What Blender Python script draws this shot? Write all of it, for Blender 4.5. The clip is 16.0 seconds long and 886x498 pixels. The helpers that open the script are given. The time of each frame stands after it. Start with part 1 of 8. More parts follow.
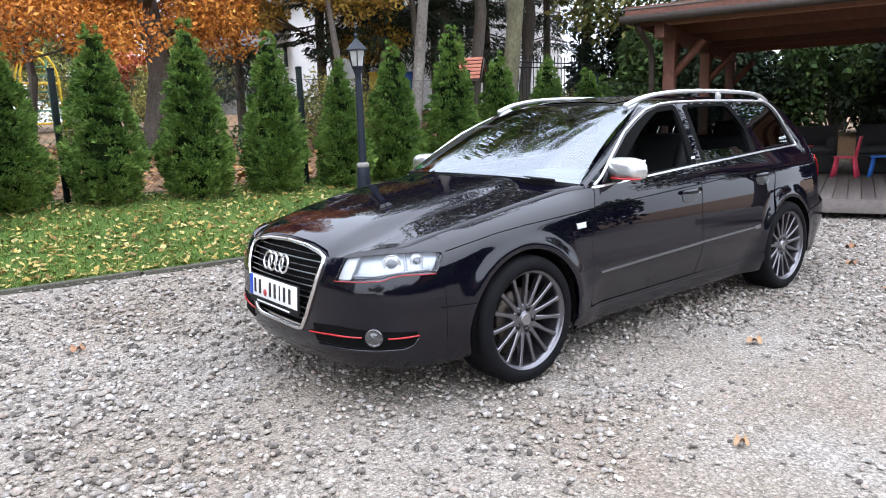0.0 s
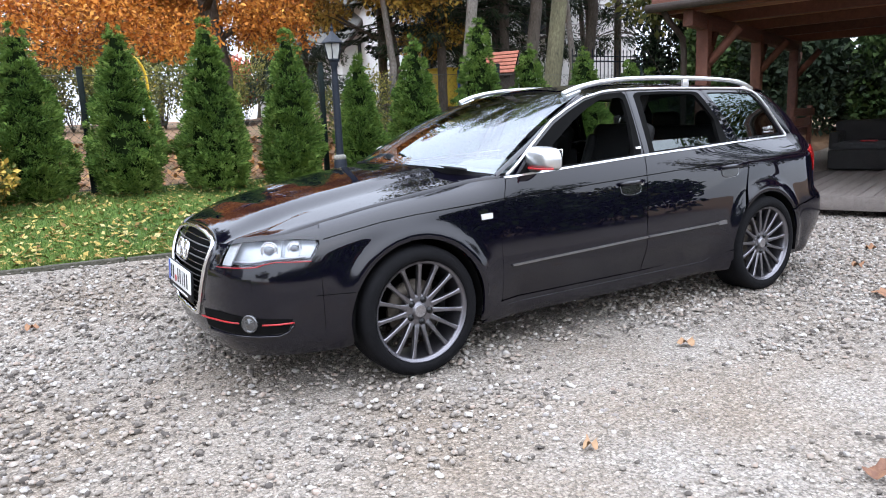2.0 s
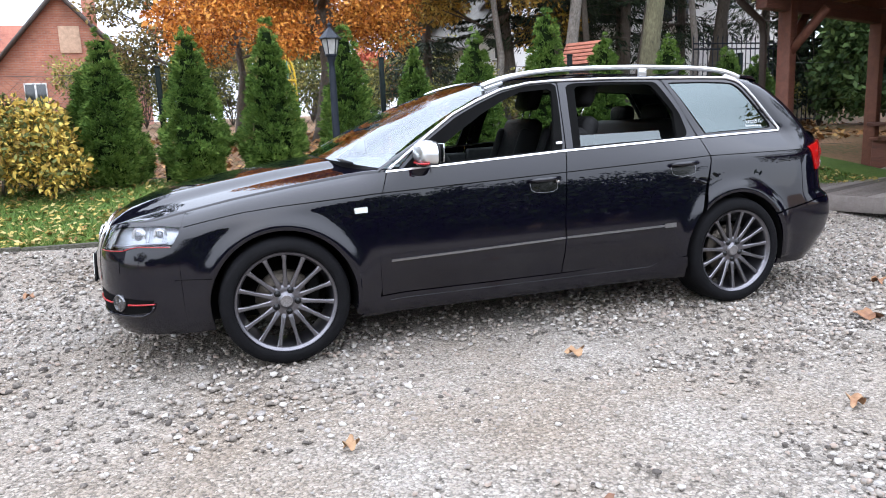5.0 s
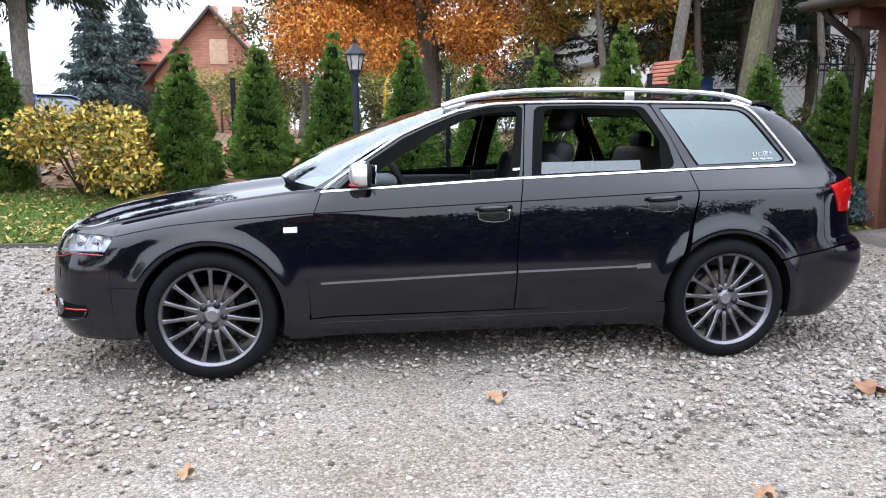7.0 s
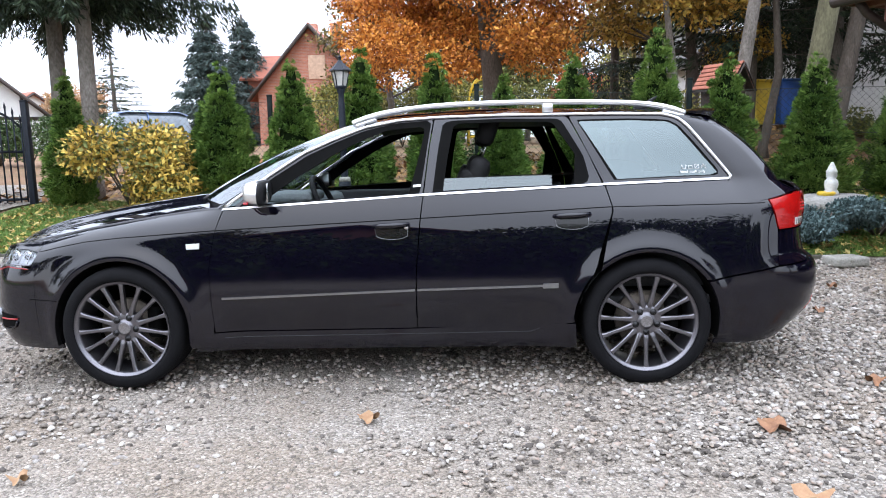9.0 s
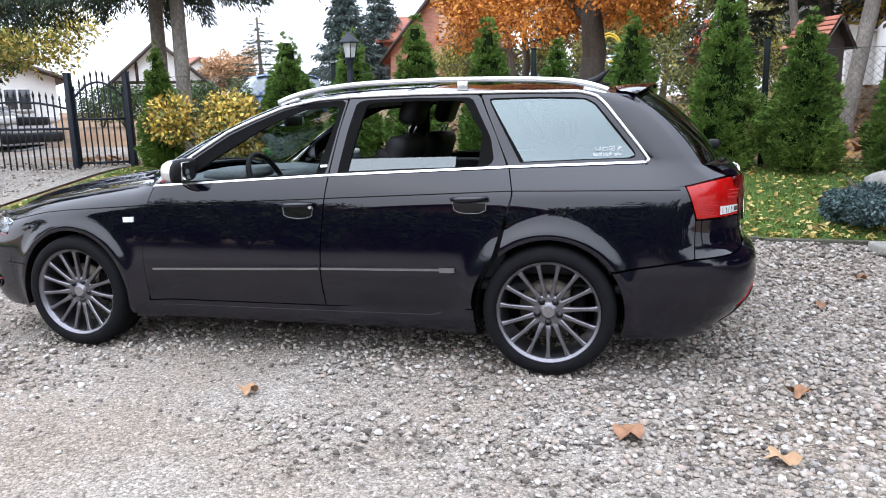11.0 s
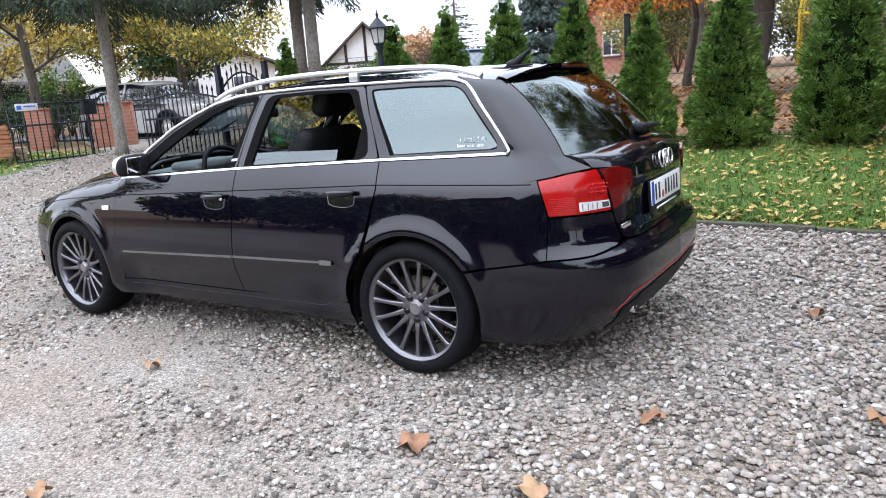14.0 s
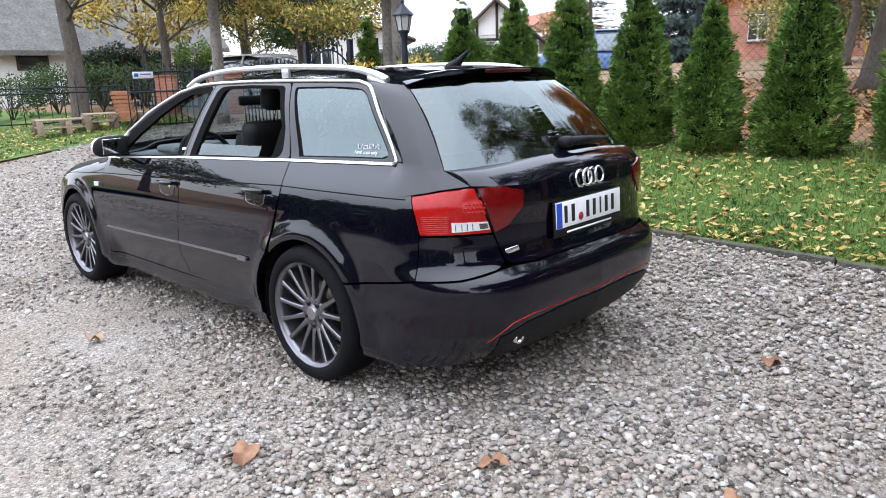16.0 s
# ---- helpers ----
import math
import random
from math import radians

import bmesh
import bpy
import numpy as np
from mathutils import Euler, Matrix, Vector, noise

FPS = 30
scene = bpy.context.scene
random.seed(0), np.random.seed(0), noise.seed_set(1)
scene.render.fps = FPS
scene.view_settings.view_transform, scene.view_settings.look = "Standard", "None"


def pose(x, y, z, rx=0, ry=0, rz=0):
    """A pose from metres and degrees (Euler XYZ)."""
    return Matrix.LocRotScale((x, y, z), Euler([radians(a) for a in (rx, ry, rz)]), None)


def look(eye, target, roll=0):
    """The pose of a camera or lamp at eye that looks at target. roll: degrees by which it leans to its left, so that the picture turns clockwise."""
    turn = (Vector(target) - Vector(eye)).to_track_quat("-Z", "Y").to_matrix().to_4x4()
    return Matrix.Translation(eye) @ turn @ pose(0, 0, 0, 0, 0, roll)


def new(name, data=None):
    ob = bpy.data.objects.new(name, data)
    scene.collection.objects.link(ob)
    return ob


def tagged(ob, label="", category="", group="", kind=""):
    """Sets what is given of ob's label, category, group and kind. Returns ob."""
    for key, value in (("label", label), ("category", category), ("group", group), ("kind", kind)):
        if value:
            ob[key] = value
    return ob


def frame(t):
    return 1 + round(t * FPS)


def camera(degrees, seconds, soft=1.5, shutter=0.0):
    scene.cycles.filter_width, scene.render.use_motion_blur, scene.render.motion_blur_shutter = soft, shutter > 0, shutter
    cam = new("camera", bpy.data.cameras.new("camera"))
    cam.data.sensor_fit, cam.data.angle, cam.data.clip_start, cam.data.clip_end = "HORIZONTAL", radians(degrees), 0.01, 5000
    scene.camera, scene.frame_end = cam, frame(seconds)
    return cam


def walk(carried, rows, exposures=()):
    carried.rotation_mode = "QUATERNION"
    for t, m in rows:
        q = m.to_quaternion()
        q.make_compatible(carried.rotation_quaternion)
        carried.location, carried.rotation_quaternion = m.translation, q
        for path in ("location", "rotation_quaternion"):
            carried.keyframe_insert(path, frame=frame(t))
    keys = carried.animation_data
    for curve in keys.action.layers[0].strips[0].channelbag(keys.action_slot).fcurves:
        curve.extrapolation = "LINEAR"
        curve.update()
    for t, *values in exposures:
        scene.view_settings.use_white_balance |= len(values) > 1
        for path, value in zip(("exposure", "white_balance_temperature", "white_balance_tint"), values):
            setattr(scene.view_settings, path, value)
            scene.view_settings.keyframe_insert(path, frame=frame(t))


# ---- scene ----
cam = camera(64.8, 16.0, 1.0)
PATH = [
    (0, (-2.369, -3.165, 1.284), (-1.137, -1.631, 0.925), -2.1),
    (0.5, (-2.21, -3.209, 1.256), (-1.02, -1.633, 0.935), -2.7),
    (1, (-1.979, -3.294, 1.226), (-0.806, -1.705, 0.913), -1.3),
    (1.5, (-1.757, -3.47, 1.186), (-0.672, -1.821, 0.869), -2.8),
    (2, (-1.572, -3.678, 1.198), (-0.554, -1.994, 0.844), -2.4),
    (2.5, (-1.363, -3.755, 1.165), (-0.401, -2.028, 0.861), -2.2),
    (3, (-1.148, -3.834, 1.171), (-0.213, -2.092, 0.868), -2.4),
    (3.5, (-0.936, -3.978, 1.167), (-0.144, -2.172, 0.836), -1.8),
    (4, (-0.699, -4.14, 1.16), (0.037, -2.314, 0.814), -1.8),
    (4.2, (-0.618, -4.162, 1.141), (0.09, -2.322, 0.805), -2.2),
    (6.3, (0.387, -4.349, 1.167), (0.726, -2.415, 0.787), 0.4),
    (6.5, (0.487, -4.302, 1.191), (0.775, -2.356, 0.832), 0.7),
    (7, (0.726, -4.268, 1.154), (0.961, -2.305, 0.849), -0.4),
    (7.5, (1.061, -4.365, 1.2), (1.193, -2.398, 0.864), -0.9),
    (8, (1.302, -4.395, 1.21), (1.336, -2.427, 0.857), -1.8),
    (8.5, (1.578, -4.308, 1.198), (1.536, -2.33, 0.901), 0.3),
    (9, (1.771, -4.268, 1.181), (1.696, -2.289, 0.903), -1.3),
    (9.5, (2.14, -4.285, 1.213), (1.951, -2.318, 0.904), -0.3),
    (9.7, (2.247, -4.282, 1.259), (2.041, -2.326, 0.895), -0.3),
    (11.8, (3.38, -3.941, 1.259), (2.739, -2.081, 0.9), -2.9),
    (12, (3.473, -3.918, 1.264), (2.815, -2.06, 0.93), -3.1),
    (12.5, (3.707, -3.744, 1.26), (2.982, -1.907, 0.946), -1.8),
    (13, (3.93, -3.625, 1.265), (3.085, -1.836, 0.972), -4.7),
    (13.5, (4.238, -3.539, 1.292), (3.258, -1.837, 0.916), -2.3),
    (14, (4.436, -3.387, 1.288), (3.391, -1.739, 0.851), -4.0),
    (14.5, (4.614, -3.153, 1.301), (3.535, -1.529, 0.854), -1.5),
    (15, (4.791, -2.965, 1.311), (3.626, -1.398, 0.877), -2.6),
    (15.5, (5.031, -2.769, 1.333), (3.734, -1.327, 0.843), -0.4),
    (16, (5.173, -2.63, 1.358), (3.84, -1.219, 0.876), -1.7),
]
walk(cam, [(t, look(eye, target, roll)) for t, eye, target, roll in PATH])

# ---- world and light ----
world = bpy.data.worlds.new("overcast_sky")
scene.world = world
world.use_nodes = True
wn, wl = world.node_tree.nodes, world.node_tree.links
SUN_UP, SUN_TURN = radians(38), radians(200)
sky = wn.new("ShaderNodeTexSky")
sky.sky_type = "NISHITA"
sky.sun_disc = False
sky.sun_elevation, sky.sun_rotation = SUN_UP, SUN_TURN
sky.air_density, sky.dust_density, sky.ozone_density = 1.0, 1.0, 1.0
# an overcast dome, three times as bright overhead as at the horizon
dome_at = wn.new("ShaderNodeTexCoord")
dome_z = wn.new("ShaderNodeSeparateXYZ")
wl.new(dome_at.outputs["Generated"], dome_z.inputs[0])
dome = wn.new("ShaderNodeMapRange")
dome.inputs["To Min"].default_value, dome.inputs["To Max"].default_value = 7.0, 20.0
wl.new(dome_z.outputs["Z"], dome.inputs["Value"])
tint = wn.new("ShaderNodeMix")
tint.data_type, tint.blend_type = "RGBA", "MULTIPLY"
tint.inputs[0].default_value = 1.0
tint.inputs[6].default_value = (0.86, 0.94, 1.12, 1)
wl.new(dome.outputs[0], tint.inputs[7])
cloud = wn.new("ShaderNodeMix")
cloud.data_type = "RGBA"
cloud.inputs[0].default_value = 0.85
wl.new(sky.outputs[0], cloud.inputs[6])
wl.new(tint.outputs[2], cloud.inputs[7])
wn["Background"].inputs[1].default_value = 0.13
wl.new(cloud.outputs[2], wn["Background"].inputs[0])
sun = new("sun", bpy.data.lights.new("sun", "SUN"))
sun.data.energy, sun.data.angle, sun.data.color = 0.6, radians(150), (1.0, 0.98, 0.95)
sun.rotation_euler = (radians(90) - SUN_UP, 0, math.pi - SUN_TURN)
scene.view_settings.exposure = 1.04


# ---- material helpers ----
def mat(name, color, rough=0.6, metal=0.0, var=0.0, scale=8.0, scale2=0.0, bump=0.0, bscale=60.0, coat=0.0, color2=None, obj=0.0, spec=0.5,
        trans=0.0, emit=None, island=0.0, stretch=None, coat_ior=1.5):
    """A principled material with noise at two scales in colour, roughness and relief."""
    m = bpy.data.materials.new(name)
    m.use_nodes = True
    n, l = m.node_tree.nodes, m.node_tree.links
    b = n["Principled BSDF"]
    b.inputs["Base Color"].default_value = (*color, 1)
    b.inputs["Roughness"].default_value = rough
    b.inputs["Metallic"].default_value = metal
    b.inputs["Coat Weight"].default_value = coat
    b.inputs["Coat Roughness"].default_value = 0.015
    b.inputs["Coat IOR"].default_value = coat_ior
    b.inputs["Specular IOR Level"].default_value = spec
    b.inputs["Transmission Weight"].default_value = trans
    if emit:
        b.inputs["Emission Color"].default_value = (*emit[:3], 1)
        b.inputs["Emission Strength"].default_value = emit[3]
    co = n.new("ShaderNodeTexCoord").outputs["Object"]
    if stretch:
        mp = n.new("ShaderNodeMapping")
        mp.inputs["Scale"].default_value = stretch
        l.new(co, mp.inputs[0])
        co = mp.outputs[0]
    if var or color2:
        a = n.new("ShaderNodeTexNoise")
        a.inputs["Scale"].default_value = scale
        a.inputs["Detail"].default_value = 6
        a.inputs["Roughness"].default_value = 0.65
        l.new(co, a.inputs["Vector"])
        src = a.outputs["Fac"]
        if scale2:
            c = n.new("ShaderNodeTexNoise")
            c.inputs["Scale"].default_value = scale2
            l.new(co, c.inputs["Vector"])
            mx = n.new("ShaderNodeMath")
            mx.operation = "ADD"
            l.new(src, mx.inputs[0])
            l.new(c.outputs["Fac"], mx.inputs[1])
            hf = n.new("ShaderNodeMath")
            hf.operation = "MULTIPLY"
            hf.inputs[1].default_value = 0.5
            l.new(mx.outputs[0], hf.inputs[0])
            src = hf.outputs[0]
        if obj:
            oi = n.new("ShaderNodeObjectInfo")
            s1 = n.new("ShaderNodeMath")
            s1.operation = "MULTIPLY_ADD"
            s1.inputs[1].default_value = obj
            l.new(oi.outputs["Random"], s1.inputs[0])
            l.new(src, s1.inputs[2])
            s2 = n.new("ShaderNodeMath")
            s2.operation = "SUBTRACT"
            s2.inputs[1].default_value = obj / 2
            l.new(s1.outputs[0], s2.inputs[0])
            src = s2.outputs[0]
        if island:
            gi = n.new("ShaderNodeNewGeometry")
            s1 = n.new("ShaderNodeMath")
            s1.operation = "MULTIPLY_ADD"
            s1.inputs[1].default_value = island
            l.new(gi.outputs["Random Per Island"], s1.inputs[0])
            l.new(src, s1.inputs[2])
            s2 = n.new("ShaderNodeMath")
            s2.operation = "SUBTRACT"
            s2.inputs[1].default_value = island / 2
            l.new(s1.outputs[0], s2.inputs[0])
            src = s2.outputs[0]
        r = n.new("ShaderNodeValToRGB")
        lo = [max(0, c * (1 - var)) for c in color]
        hi = color2 if color2 else [min(1, c * (1 + var)) for c in color]
        r.color_ramp.elements[0].position, r.color_ramp.elements[1].position = 0.3, 0.7
        r.color_ramp.elements[0].color = (*lo, 1)
        r.color_ramp.elements[1].color = (*hi, 1)
        l.new(src, r.inputs[0])
        l.new(r.outputs[0], b.inputs["Base Color"])
    if bump:
        t = n.new("ShaderNodeTexNoise")
        t.inputs["Scale"].default_value = bscale
        t.inputs["Detail"].default_value = 5
        l.new(co, t.inputs["Vector"])
        bp = n.new("ShaderNodeBump")
        bp.inputs["Strength"].default_value = bump
        bp.inputs["Distance"].default_value = 0.02
        l.new(t.outputs["Fac"], bp.inputs["Height"])
        l.new(bp.outputs[0], b.inputs["Normal"])
    return m


def ramp_of(m, *stops):
    """Replace the colours of a material's ramp by several stops (position, colour)."""
    for nd in m.node_tree.nodes:
        if nd.bl_idname == "ShaderNodeValToRGB":
            e = nd.color_ramp.elements
            while len(e) > 1:
                e.remove(e[-1])
            e[0].position, e[0].color = stops[0][0], (*stops[0][1], 1)
            for p, c in stops[1:]:
                e.new(p).color = (*c, 1)
    return m


def glass(name, clear, mirror=0.06, tone=(0.9, 0.95, 1), rough=0.0):
    """Thin window glass: clear tinted sheet with a mirror coat that grows towards grazing view."""
    m = bpy.data.materials.new(name)
    m.use_nodes = True
    n, l = m.node_tree.nodes, m.node_tree.links
    n.remove(n["Principled BSDF"])
    tr, gl = n.new("ShaderNodeBsdfTransparent"), n.new("ShaderNodeBsdfGlossy")
    mx, lw = n.new("ShaderNodeMixShader"), n.new("ShaderNodeLayerWeight")
    pw, mr = n.new("ShaderNodeMath"), n.new("ShaderNodeMapRange")
    pw.operation = "POWER"
    pw.inputs[1].default_value = 5.0
    mr.inputs["To Min"].default_value = mirror
    tr.inputs[0].default_value = (*clear, 1)
    gl.inputs["Color"].default_value = (*tone, 1)
    gl.inputs["Roughness"].default_value = rough
    lw.inputs["Blend"].default_value = 0.5
    l.new(lw.outputs["Facing"], pw.inputs[0])
    l.new(pw.outputs[0], mr.inputs["Value"])
    l.new(mr.outputs[0], mx.inputs[0])
    l.new(tr.outputs[0], mx.inputs[1])
    l.new(gl.outputs[0], mx.inputs[2])
    l.new(mx.outputs[0], n["Material Output"].inputs[0])
    return m


# ---- mesh helpers ----
def mesh(name, geo, material, smooth=True):
    if isinstance(geo, bmesh.types.BMesh):
        me = bpy.data.meshes.new(name)
        geo.to_mesh(me)
        geo.free()
    else:
        me = bpy.data.meshes.new(name)
        me.from_pydata([tuple(v) for v in geo[0]], [], geo[1])
    for m in material if isinstance(material, (list, tuple)) else [material]:
        me.materials.append(m)
    if smooth:
        me.shade_smooth()
    return me


def part(name, geo, material, parent=None, label="", smooth=True, at=None):
    me = geo if isinstance(geo, bpy.types.Mesh) else mesh(name, geo, material, smooth)
    ob = new(name, me)
    ob.parent = parent
    if at is not None:
        ob.matrix_basis = at
    if label:
        tagged(ob, label)
    return ob


def thing(name, label, category, at=None, group="", kind=""):
    ob = new(name)
    ob.empty_display_size = 0.1
    if at is not None:
        ob.matrix_basis = at
    return tagged(ob, label, category, group, kind)


def joined(*geos):
    V, F = [], []
    for v, f in geos:
        k = len(V)
        V += [tuple(p) for p in v]
        F += [tuple(i + k for i in q) for q in f]
    return V, F


def moved(geo, m):
    return [tuple(m @ Vector(v)) for v in geo[0]], geo[1]


def mirrored(geo):
    return [(v[0], -v[1], v[2]) for v in geo[0]], [tuple(reversed(f)) for f in geo[1]]


def box(sx, sy, sz, at=(0, 0, 0), bevel=0.0, turn=None):
    bm = bmesh.new()
    bmesh.ops.create_cube(bm, size=1, matrix=Matrix.Diagonal((sx, sy, sz, 1)))
    if bevel:
        bmesh.ops.bevel(bm, geom=bm.edges[:], offset=bevel, segments=2, profile=0.5, affect="EDGES")
    m = Matrix.Translation(at) @ (turn if turn else Matrix())
    V = [tuple(m @ v.co) for v in bm.verts]
    bm.verts.index_update()
    F = [tuple(v.index for v in f.verts) for f in bm.faces]
    bm.free()
    return V, F


def lathe(profile, n=32, axis="z", closed=False):
    """Turn a list of (radius, height) round an axis."""
    V, F = [], []
    for r, h in profile:
        for i in range(n):
            a = 2 * math.pi * i / n
            p = (r * math.cos(a), r * math.sin(a), h)
            V.append(p if axis == "z" else (p[0], p[2], p[1]) if axis == "y" else (p[2], p[0], p[1]))
    k = len(profile)
    for j in range(k if closed else k - 1):
        for i in range(n):
            a, b = j * n + i, j * n + (i + 1) % n
            c, d = ((j + 1) % k) * n + (i + 1) % n, ((j + 1) % k) * n + i
            F.append((a, b, c, d) if axis != "y" else (d, c, b, a))
    return V, F


def tube(pts, r, n=8, closed=False, caps=True, flat=1.0):
    """A tube along points; r is a number or one for each point."""
    P = [Vector(p) for p in pts]
    V, F = [], []
    up = Vector((0, 0, 1))
    k = len(P)
    for i, p in enumerate(P):
        a = P[(i - 1) % k] if closed or i else P[i]
        b = P[(i + 1) % k] if closed or i < k - 1 else P[i]
        t = (b - a).normalized()
        if i == 0:
            s = t.cross(up)
            s = s.normalized() if s.length > 1e-3 else Vector((1, 0, 0))
        else:
            s = (s - t * s.dot(t)).normalized()
        w = s.cross(t).normalized()
        rr = r[i] if isinstance(r, (list, tuple)) else r
        for j in range(n):
            c = 2 * math.pi * j / n
            V.append(tuple(p + s * (rr * math.cos(c)) + w * (rr * flat * math.sin(c))))
    for i in range(k if closed else k - 1):
        for j in range(n):
            a, b = i * n + j, i * n + (j + 1) % n
            F.append((a, b, ((i + 1) % k) * n + (j + 1) % n, ((i + 1) % k) * n + j))
    if caps and not closed:
        F.append(tuple(reversed(range(n))))
        F.append(tuple(range((k - 1) * n, k * n)))
    return V, F


def smoothstep(a, b, x):
    t = min(1.0, max(0.0, (x - a) / (b - a)))
    return t * t * (3 - 2 * t)


def catmull(pts, per=12):
    P = [np.array(p, float) for p in pts]
    P = [2 * P[0] - P[1]] + P + [2 * P[-1] - P[-2]]
    out = []
    for i in range(1, len(P) - 2):
        for k in range(per):
            t = k / per
            a, b, c, d = P[i - 1 : i + 3]
            out.append(0.5 * (2 * b + (c - a) * t + (2 * a - 5 * b + 4 * c - d) * t**2 + (3 * b - a - 3 * c + d) * t**3))
    out.append(P[-2])
    return np.array(out)


def resample(poly, n):
    P = np.array(poly, float)
    d = np.r_[0, np.cumsum(np.linalg.norm(np.diff(P, axis=0), axis=1))]
    s = np.linspace(0, d[-1], n)
    return np.stack([np.interp(s, d, P[:, i]) for i in range(P.shape[1])], 1)


def grid_faces(nu, nv, flip=False):
    F = []
    for j in range(nv - 1):
        for i in range(nu - 1):
            q = (j * nu + i, j * nu + i + 1, (j + 1) * nu + i + 1, (j + 1) * nu + i)
            F.append(q[::-1] if flip else q)
    return F


def ruled(a, b, n=24, m=4, bulge=None):
    """A sheet between two curves in space, with an outward bulge vector at its middle."""
    A, B = resample(a, n), resample(b, n)
    V = []
    for j in range(m):
        v = j / (m - 1)
        for i in range(n):
            p = A[i] * (1 - v) + B[i] * v
            if bulge is not None:
                p = p + np.array(bulge) * (4 * v * (1 - v))
            V.append(tuple(p))
    return V, grid_faces(n, m)


# ---- materials of the car ----
PAINT = mat("black_pearl_paint", (0.0022, 0.0019, 0.0055), 0.4, 0.0, coat=1.0, spec=0.0, var=0.25, scale=900, coat_ior=1.54)
# road film: the clear coat dulls towards the sills, unevenly
pn, pl = PAINT.node_tree.nodes, PAINT.node_tree.links
film_at, film_z, film_spots = pn.new("ShaderNodeTexCoord"), pn.new("ShaderNodeSeparateXYZ"), pn.new("ShaderNodeTexNoise")
film_spots.inputs["Scale"].default_value, film_spots.inputs["Detail"].default_value = 6, 5
film_sum, film_range = pn.new("ShaderNodeMath"), pn.new("ShaderNodeMapRange")
film_sum.operation = "MULTIPLY_ADD"
film_sum.inputs[1].default_value = 0.04
pl.new(film_at.outputs["Object"], film_z.inputs[0])
pl.new(film_at.outputs["Object"], film_spots.inputs["Vector"])
pl.new(film_spots.outputs["Fac"], film_sum.inputs[0])
pl.new(film_z.outputs["Z"], film_sum.inputs[2])
film_range.interpolation_type = "SMOOTHSTEP"
for k, v in (("From Min", 0.44), ("From Max", 0.72), ("To Min", 0.15), ("To Max", 0.012)):
    film_range.inputs[k].default_value = v
pl.new(film_sum.outputs[0], film_range.inputs["Value"])
pl.new(film_range.outputs[0], pn["Principled BSDF"].inputs["Coat Roughness"])
GLOSSBLACK = mat("gloss_black", (0.006, 0.006, 0.006), 0.2, coat=0.6, spec=0.2)
PLASTIC = mat("black_plastic", (0.01, 0.01, 0.011), 0.55, spec=0.18, var=0.25, scale=30, bump=0.15, bscale=500)
DARK = mat("dark_void", (0.004, 0.004, 0.004), 0.9, spec=0.08, var=0.3, scale=12)
CHROME = mat("brushed_chrome", (0.82, 0.82, 0.83), 0.16, 1.0, var=0.08, scale=60, scale2=5)
ALU = mat("satin_aluminium", (0.78, 0.78, 0.79), 0.3, 1.0, var=0.06, scale=40)
MIRRORCAP = mat("matt_silver", (0.76, 0.76, 0.77), 0.34, 1.0, var=0.04, scale=30)
TRIMMETAL = mat("brushed_trim", (0.3, 0.3, 0.31), 0.32, 1.0, var=0.08, scale=40)
RIMGREY = mat("titanium_grey_rim", (0.165, 0.16, 0.175), 0.33, 0.9, var=0.18, scale=25, scale2=160, coat=0.3)
CAPGREY = mat("centre_cap_grey", (0.3, 0.29, 0.3), 0.3, 0.8, var=0.25, scale=120)
BOLTBLACK = mat("dark_bolt", (0.012, 0.012, 0.013), 0.3, 0.3, var=0.3, scale=60)
RUBBER = mat("tyre_rubber", (0.007, 0.007, 0.008), 0.8, spec=0.1, var=0.35, scale=14, scale2=120, bump=0.25, bscale=220)
RED = mat("red_trim", (0.4, 0.012, 0.016), 0.4, coat=0.3, var=0.1, scale=40)
REDLENS = mat("red_lens", (0.31, 0.004, 0.0035), 0.2, coat=0.25, var=0.3, scale=40, scale2=160, spec=0.3)
REDDARK = mat("dark_red_lens", (0.05, 0.003, 0.003), 0.15, coat=0.3, var=0.35, scale=30)
REDTAIL = mat("tailgate_red_lens", (0.11, 0.003, 0.003), 0.15, coat=0.3, var=0.4, scale=50, scale2=200)
REDMID = mat("deep_red_lens", (0.4, 0.004, 0.004), 0.2, coat=0.22, var=0.5, scale=90, scale2=300)
FOGLENS = mat("fog_lens", (0.12, 0.12, 0.125), 0.12, 0.7, coat=0.8, var=0.3, scale=40)
WHITELENS = mat("clear_lens", (0.6, 0.6, 0.58), 0.15, coat=0.9, var=0.15, scale=60)
SILVERIN = mat("lamp_reflector", (0.42, 0.43, 0.45), 0.3, 0.6, var=0.2, scale=18, scale2=70)
PLATEWHITE = mat("plate_white", (0.78, 0.78, 0.77), 0.35, coat=0.2, var=0.04, scale=20)
PLATEBLUE = mat("plate_blue", (0.01, 0.06, 0.42), 0.35, coat=0.2, var=0.1, scale=20)
INK = mat("plate_black", (0.012, 0.012, 0.012), 0.5, var=0.2, scale=30)
LEATHER = mat("black_leather", (0.008, 0.008, 0.0085), 0.5, spec=0.16, var=0.3, scale=6, scale2=50, bump=0.3, bscale=180)
TRIMGREY = mat("soft_grey_trim", (0.04, 0.041, 0.043), 0.75, spec=0.15, var=0.25, scale=8, scale2=80, bump=0.2, bscale=300)
DASH = mat("dashboard_skin", (0.16, 0.18, 0.185), 0.7, spec=0.25, var=0.25, scale=8, scale2=80, bump=0.25, bscale=260)
STEEL = mat("brake_steel", (0.1, 0.085, 0.07), 0.5, 0.8, var=0.3, scale=20, scale2=90)
